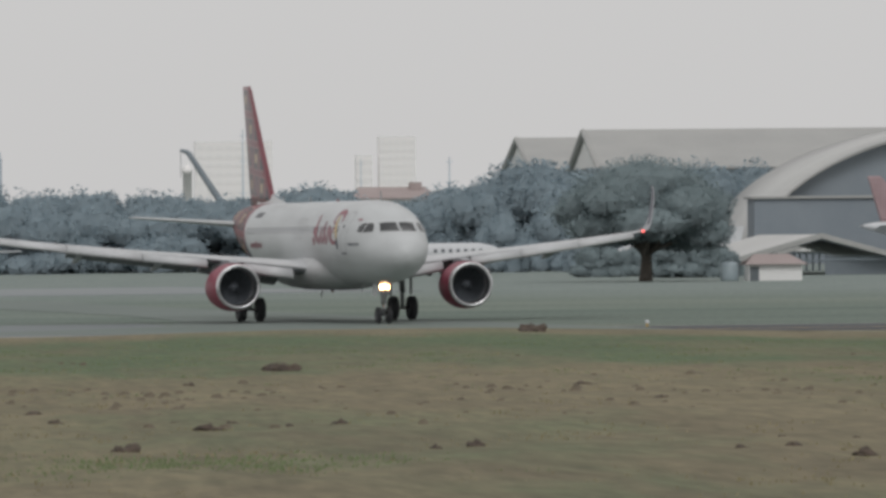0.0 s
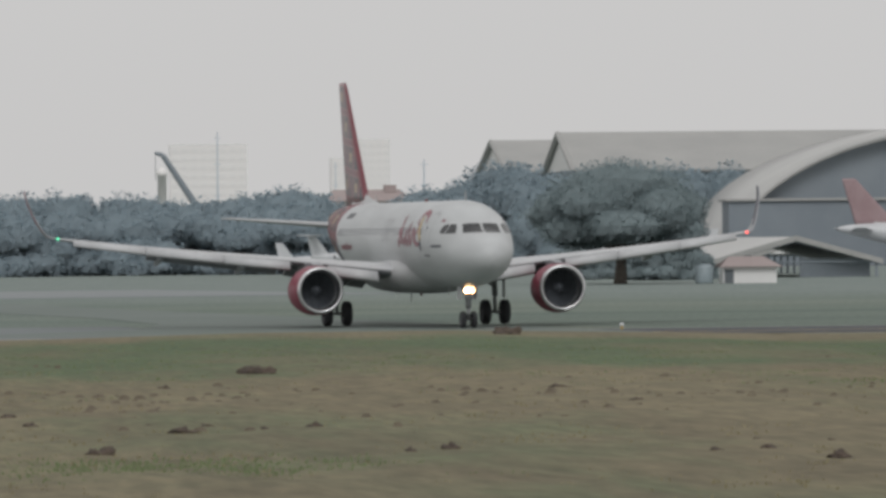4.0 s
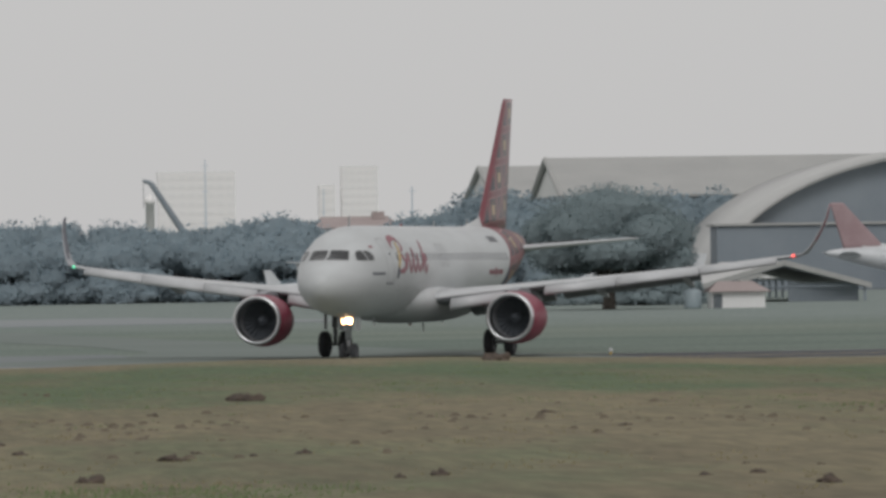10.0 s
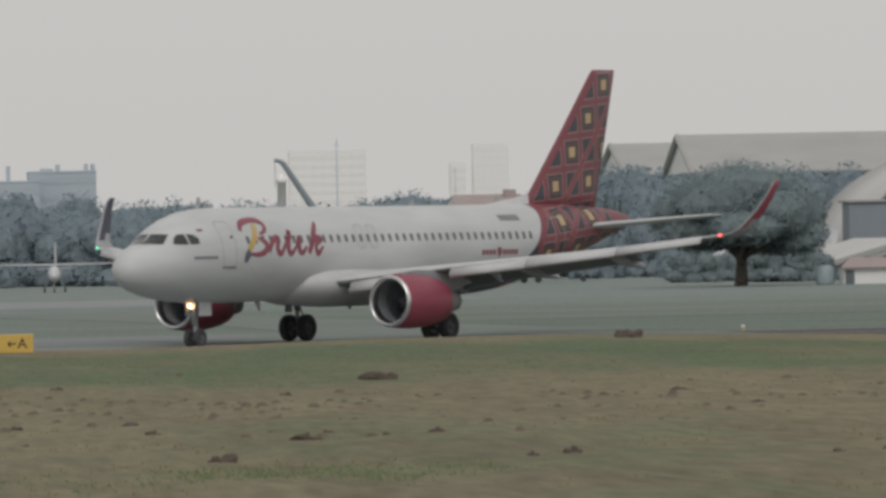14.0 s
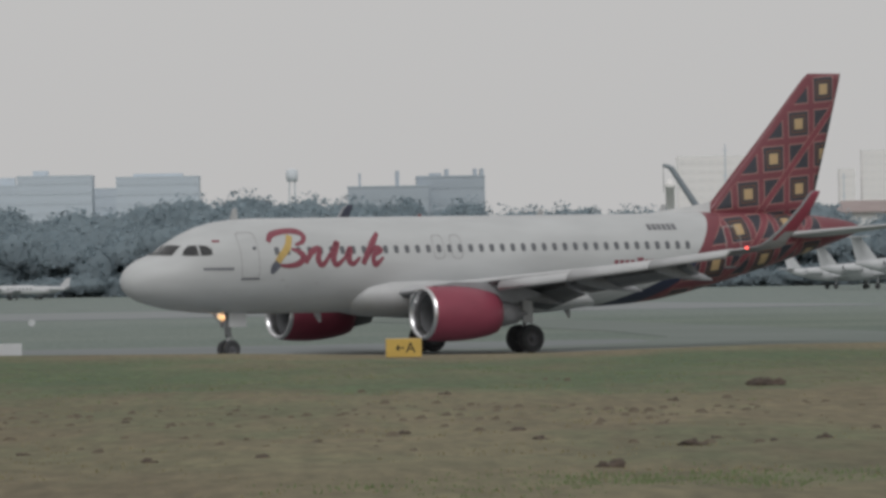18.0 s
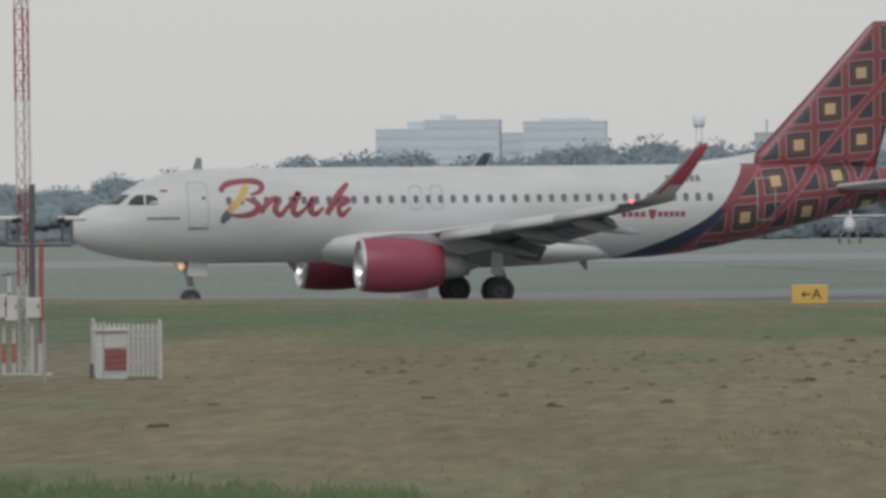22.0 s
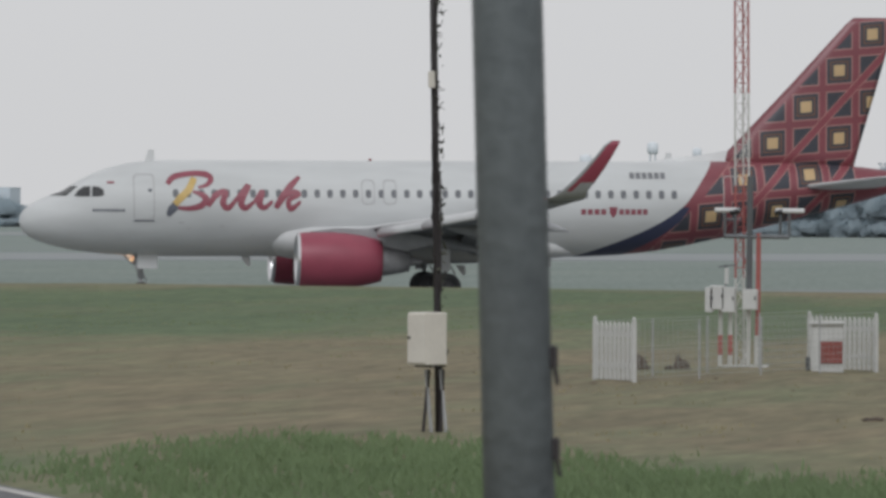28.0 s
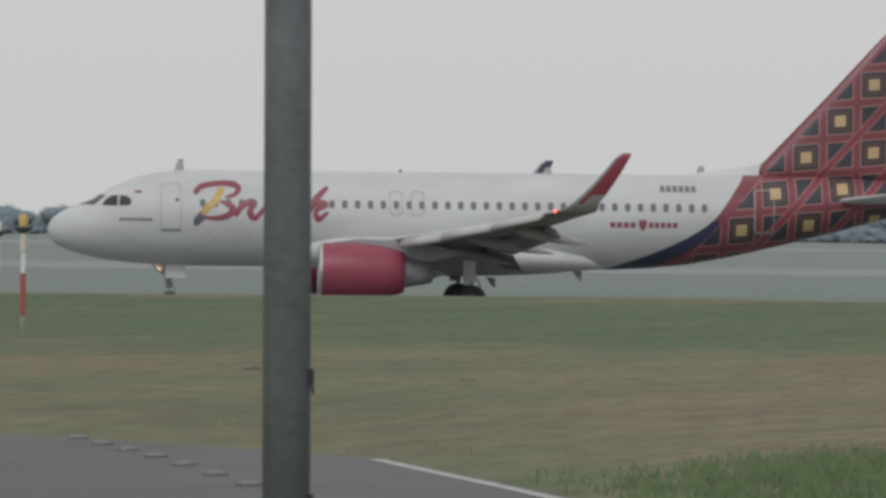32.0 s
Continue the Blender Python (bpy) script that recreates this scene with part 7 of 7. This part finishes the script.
def lamp_post(az, el0, el1, d, label, orange=True):
    x = d * math.tan(radians(az))
    zb = gz(x, d)
    h = high(el1, d, az) - zb
    root = thing("marker_light", pose(x, d, zb - 0.03), label, "light", "marker lights by the bank")
    part("pole", tube(bmesh.new(), (0, 0, 0), (0, 0, h * 0.70), 0.055, 0.05, 10), M_MASTW, root, "slim white pole", True)
    part("red_band", tube(bmesh.new(), (0, 0, h * 0.18), (0, 0, h * 0.52), 0.062, n=10), M_MASTR, root)
    part("neck", tube(bmesh.new(), (0, 0, h * 0.70), (0, 0, h * 0.9), 0.07, 0.07, 10), M_BOX, root)
    part("dish", lathe([(h * 0.84, 0.06), (h * 0.88, 0.20), (h * 0.90, 0.21), (h * 0.90, 0.05)], 18, "Z"), M_STEEL, root, "dark drip tray", True)
    part("lamp", lathe([(h * 0.9, 0.10), (h * 0.97, 0.10), (h, 0.04), (h, 0.005)], 14, "Z"), M_GOLD if orange else M_BOX, root, "amber lamp glass", True)


lamp_post(-17.93, -1.16, 0.0, 130, "slim red and white pole with an amber lamp")
lamp_post(-18.16, -1.1, -0.05, 134, "slim pole with a pale lamp", False)

# ---------------------------------------------------------------- pickup truck
M_VAN = surface("silver_blue_paint", (0.34, 0.375, 0.43), 0.17, metal=0.6, detail=0.1, scale=1.5, fine=12, bump=0.01)
M_SCREEN = surface("windscreen_glass", (0.020, 0.046, 0.072), 0.05, detail=0.15, scale=0.8, fine=3, bump=0.0, spec=0.42)
M_CANOPY = surface("black_canopy_sheet", (0.008, 0.009, 0.009), 0.9, spec=0.08, detail=0.3, scale=2, fine=15, bump=0.03)
M_CANSIDE = surface("grey_canopy_side", (0.118, 0.124, 0.128), 0.7, spec=0.2, detail=0.25, scale=2, fine=15, bump=0.05)
M_AMBER = glowing("amber_beacon_glow", (1.0, 0.70, 0.04), 1.8)
M_AMBER2 = surface("amber_lens", (0.75, 0.22, 0.03), 0.3, detail=0.15, scale=10, fine=60, bump=0.0)
at_ = M_AMBER2.node_tree
clear, mixed = at_.nodes.new("ShaderNodeBsdfTransparent"), at_.nodes.new("ShaderNodeMixShader")
clear.inputs["Color"].default_value = (1.0, 0.62, 0.16, 1)
mixed.inputs["Fac"].default_value = 0.55
at_.links.new(at_.nodes["Principled BSDF"].outputs[0], mixed.inputs[1])
at_.links.new(clear.outputs[0], mixed.inputs[2])
at_.links.new(mixed.outputs[0], at_.nodes["Material Output"].inputs["Surface"])


def build_pickup():
    root = thing("pickup_truck", pose(0, 0, 0), "silver pickup with a black canopy and amber roof beacon", "truck")
    # forward is +x; the beacon stands over x = 0
    def section(x, w_low, w_top, z0, z1):
        return [(x, -w_low, z0), (x, w_low, z0), (x, w_low * 1.0, z0 + (z1 - z0) * 0.55), (x, w_top, z1 - 0.05), (x, w_top * 0.86, z1), (x, -w_top * 0.86, z1), (x, -w_top, z1 - 0.05), (x, -w_low, z0 + (z1 - z0) * 0.55)]
    part("lower_body", loft([section(2.35, 0.78, 0.74, 0.42, 0.80), section(2.2, 0.86, 0.80, 0.36, 0.98), section(1.0, 0.88, 0.84, 0.34, 1.08), (section(0.7, 0.88, 0.84, 0.34, 1.10)), section(-3.25, 0.88, 0.86, 0.36, 1.10)]), M_VAN, root, "silver body and bonnet", True)
    def cab_section(x, low, top, z1):
        ring = [(low, 1.02), (low, 1.10), (top + 0.012, z1 - 0.095), (top - 0.03, z1 - 0.035), (top - 0.12, z1 - 0.006), (top * 0.45, z1 + 0.022), (0, z1 + 0.028)]
        return [(x, y_, z_) for y_, z_ in ring] + [(x, -y_, z_) for y_, z_ in ring[-2::-1]]
    cab = loft([cab_section(0.97, 0.84, 0.80, 1.13), cab_section(0.42, 0.84, 0.715, 1.535), cab_section(0.26, 0.84, 0.685, 1.60), cab_section(0.05, 0.84, 0.685, 1.635), cab_section(-0.30, 0.84, 0.685, 1.65), cab_section(-0.58, 0.84, 0.685, 1.635), cab_section(-0.70, 0.84, 0.69, 1.54)])
    part("cab", cab, M_VAN, root, "silver cab with a rounded roof", True)
    def screen(grow, lift):
        """A curved windscreen with rounded corners, grown by some metres and lifted off the cab."""
        bm_, n_, m_ = bmesh.new(), 16, 14
        grid = []
        for j in range(m_ + 1):
            v = j / m_
            e_ = max(0.0, abs(v - 0.5) - 0.36) / 0.14
            half = 0.775 - 0.085 * v + grow - 0.11 * (1 - math.sqrt(max(0.0, 1 - e_ * e_)))
            w_ = v * (1 + 2 * grow) - grow
            row = []
            for i in range(n_ + 1):
                u = -1 + 2 * i / n_
                row.append(bm_.verts.new((0.985 - 0.58 * w_ + lift + 0.035 * (1 - u * u), half * u, 1.095 + 0.465 * w_ + lift)))
            grid.append(row)
        for j in range(m_):
            for i in range(n_):
                bm_.faces.new((grid[j][i], grid[j][i + 1], grid[j + 1][i + 1], grid[j + 1][i]))
        rim = [e for e in bm_.edges if e.is_boundary]
        back = bmesh.ops.extrude_edge_only(bm_, edges=rim)
        for g in back["geom"]:
            if isinstance(g, bmesh.types.BMVert):
                g.co += Vector((-0.02, 0, -0.02))
        return bm_
    part("screen_seal", screen(0.014, 0.014), M_CANOPY, root, "black rubber windscreen seal", True)
    part("windscreen", screen(0.0, 0.026), M_SCREEN, root, "dark sloping windscreen", True)
    for sg in (-1, 1):
        bm_ = bmesh.new()
        line = [(0.66, 0.852, 1.10), (-0.62, 0.852, 1.10), (-0.60, 0.722, 1.545), (0.16, 0.722, 1.545), (0.34, 0.745, 1.47)]
        slab(bm_, [(x_, sg * y_, z_) for x_, y_, z_ in (line if sg < 0 else line[::-1])], 0.008)
        part("side_window", bm_, M_SCREEN, root, "dark side window")
        mir = part("door_mirror", block(bmesh.new(), 0.62, sg * 1.02, 1.10, 0.10, 0.22, 0.20, 0.03), M_CANOPY, root, "black door mirror")
        part("mirror_arm", tube(bmesh.new(), (0.6, sg * 0.84, 1.14), (0.62, sg * 0.96, 1.18), 0.02, n=6), M_CANOPY, mir)
        part("headlight", block(bmesh.new(), 2.22, sg * 0.62, 0.72, 0.16, 0.28, 0.16, 0.03), M_LIP, root, "clear headlight")
        for x in (1.55, -2.2):
            wh = part("wheel", lathe([(-0.11, 0.16), (-0.12, 0.30), (-0.09, 0.345), (0.09, 0.345), (0.12, 0.30), (0.11, 0.16)], 24, "Y"), M_TYRE, root, "black tyre", True, pose(x, sg * 0.78, 0.345))
            part("rim", lathe([(-0.115, 0.01), (-0.09, 0.19), (0.09, 0.19), (0.115, 0.01)], 18, "Y"), M_RIM, wh, "", True)
            truck_wheels.append((wh, (x, sg * 0.78, 0.345)))
    part("bumper", block(bmesh.new(), 2.36, 0, 0.36, 0.16, 1.66, 0.22, 0.04), M_CANOPY, root, "black front bumper")
    part("grille", block(bmesh.new(), 2.33, 0, 0.64, 0.06, 0.9, 0.2, 0.02), M_CANOPY, root, "dark grille")
    # canopy over the bed
    can = part("canopy", block(bmesh.new(), -0.78, 0.0, 0.95, 0.05, 1.87, 0.805, 0.008), M_CANOPY, root, "flat black canopy front")
    part("canopy_roof", block(bmesh.new(), -1.98, 0.0, 1.737, 2.46, 1.89, 0.03, 0.008), M_CANSIDE, root, "grey canopy roof")
    part("canopy_back", block(bmesh.new(), -3.18, 0.0, 0.95, 0.05, 1.84, 0.76), M_CANSIDE, root)
    for sg in (-1, 1):
        sd = part("canopy_side", block(bmesh.new(), -1.98, sg * 0.925, 0.95, 2.36, 0.035, 0.786), M_CANSIDE, root, "grey canopy side panel")
        part("side_opening", loft([[(x_, sg * 0.944 + o_, z_) for x_, z_ in ((-1.58, 0.98), (-2.56, 0.98), (-2.42, 1.56), (-2.32, 1.63), (-1.86, 1.63), (-1.74, 1.56))] for o_ in (-0.006, 0.006)]), M_CANOPY, sd, "dark side window")
        part("marker_lamp", block(bmesh.new(), -0.92, sg * 0.958, 1.60, 0.07, 0.035, 0.06, 0.012), M_AMBER2, sd, "amber side marker lamp")
    # beacon and antenna on the roof
    bz = 1.605
    be = part("beacon", lathe([(0, 0.09), (0.02, 0.09), (0.04, 0.075), (0.04, 0.01)], 20, "Z"), M_CANOPY, root, "amber roof beacon on a black foot", False, pose(0.12, -0.50, bz))
    part("lens", lathe([(0.04, 0.078), (0.05, 0.079), (0.13, 0.075), (0.155, 0.070), (0.168, 0.055), (0.172, 0.005)], 28, "Z"), M_AMBER2, be, "clear amber lens", True)
    core = part("lamp_core", lathe([(0.05, 0.005), (0.05, 0.050), (0.128, 0.050), (0.128, 0.005)], 22, "Z"), M_AMBER, be, "lit amber lamp")
    for k in range(3):
        w_ = radians(-60 + 50 * k)
        part("reflector_rib", block(bmesh.new(), 0.054 * math.cos(w_), 0.054 * math.sin(w_), 0.05, 0.004, 0.004, 0.08), M_AMBER2, be)
    an = part("antenna", lathe([(0, 0.03), (0.02, 0.028), (0.06, 0.012), (0.06, 0.003)], 12, "Z"), M_CANOPY, root, "short black roof antenna", True, pose(0.10, -0.0, bz + 0.015))
    part("whip", tube(bmesh.new(), (0, 0, 0.05), (-0.06, -0.03, 0.17), 0.007, 0.005, 6), M_CANOPY, an)
    return root


truck_wheels = []
pickup = build_pickup()

# ---------------------------------------------------------------- a small bird crossing the sky
M_BIRD = surface("dark_plumage", (0.05, 0.05, 0.055), 0.8, detail=0.3, scale=20, fine=80, bump=0.0)


def build_bird():
    root = thing("bird", pose(0, 0, 0), "small dark bird flying across the sky", "bird")
    part("body", lathe([(0.075, 0.004), (0.06, 0.014), (0.03, 0.02), (-0.03, 0.018), (-0.07, 0.007), (-0.08, 0.002)], 12), M_BIRD, root, "", True)
    part("tail", loft([[(-0.065, -0.006, 0), (-0.065, 0.006, 0), (-0.065, 0, 0.004)], [(-0.125, -0.022, 0), (-0.125, 0.022, 0), (-0.125, 0, 0.004)]]), M_BIRD, root)
    wings = []
    for sg in (-1, 1):
        rings = [[(x0, sg * y, 0), (x1, sg * y, 0), ((x0 + x1) / 2, sg * y, th)] for y, x0, x1, th in ((0.0, 0.035, -0.03, 0.008), (0.06, 0.03, -0.03, 0.006), (0.12, 0.0, -0.04, 0.004), (0.16, -0.04, -0.055, 0.002))]
        wings.append((part("wing", loft(rings), M_BIRD, root, "", True, pose(0, sg * 0.012, 0.006)), sg))
    return root, wings


bird, bird_wings = build_bird()


def motions():
    rows, dist, last = [], [0.0], None
    for t, x, y, h in AIRLINER_ROWS:
        rows.append((t, pose(x, y, 0.03, 0, 0, 90 - h)))
        if last:
            dist.append(dist[-1] + math.dist(last, (x, y)))
        last = (x, y)
    walk(airliner, rows)
    times = [r[0] for r in AIRLINER_ROWS]
    for wheel, (x, y, z), radius in airliner_wheels:
        spin = []
        n = 480
        for i in range(n + 1):
            t = 32.0 * i / n
            s_ = float(np.interp(t, times, dist))
            spin.append((t, pose(x, y, z, 0, math.degrees(s_ / radius), 0)))
        walk(wheel, spin)
    # the pickup: beacon at (1.27, 15.95) at 12.0 s, driving on past the camera
    def truck_at(t):
        drift = float(np.interp(t, (11.0, 11.4, 11.7, 12.0, 12.3, 12.6, 12.8, 13.0, 14.0), (-0.11, -0.11, -0.085, -0.06, -0.03, -0.03, -0.01, 0.10, 0.60)))
        return 1.27 + 1.58 * (t - 12.0) + drift, 15.95 - 4.35 * (t - 12.0)
    rows = []
    for t, head in ((0.0, 160.0), (4.0, 160.0), (8.0, 165.0), (10.0, 174.0), (11.0, 175.0), (11.4, 174.8), (11.7, 174.5), (12.0, 174.5), (12.3, 176.0), (12.6, 177.5), (12.8, 177.0), (13.0, 176.0), (14.0, 172.0), (18.0, 160.0), (24.0, 160.0), (32.0, 160.0)):
        x, y = truck_at(t)
        m = pose(x, y, gz(x, y) + 0.035 + float(np.interp(t, (11.0, 11.5, 12.0), (0.04, 0.033, 0.0))), 0, 0, 90 - head) @ pose(0, 0, -0.008, -1.8 if 10.5 < t < 13.5 else 0.0, 0.4 if 10.5 < t < 13.5 else 0.0, 0)
        rows.append((t, m @ Matrix.Translation((-0.12, 0.50, 0))))
    walk(pickup, rows)
    for wheel, (x, y, z) in truck_wheels:
        walk(wheel, [(32.0 * i / 480, pose(x, y, z, 0, math.degrees(4.63 * 32.0 * i / 480 / 0.345), 0)) for i in range(481)])

    # the bird: bearing and elevation, 150 m off
    rows = []
    for t, az, el in ((0.0, -40.0, 25.0), (26.0, -22.0, 14.0), (29.0, -15.6, 4.5), (30.0, -13.21, 1.93), (30.2, -12.72, 1.67), (30.4, -12.05, 1.61), (30.6, -11.44, 1.76), (31.0, -8.0, 3.2), (32.0, -2.0, 8.0)):
        p = at(az, 150.0, high(el, 150.0, az))
        rows.append((t, pose(p.x, p.y, p.z, 0, 0, 8)))
    walk(bird, rows)
    for wing, sg in bird_wings:
        walk(wing, [(0.0, pose(0, sg * 0.012, 0.006))] + [(29.0 + 0.1 * i, pose(0, sg * 0.012, 0.006, sg * (38 if i % 2 else -22))) for i in range(21)] + [(32.0, pose(0, sg * 0.012, 0.006))])


motions()
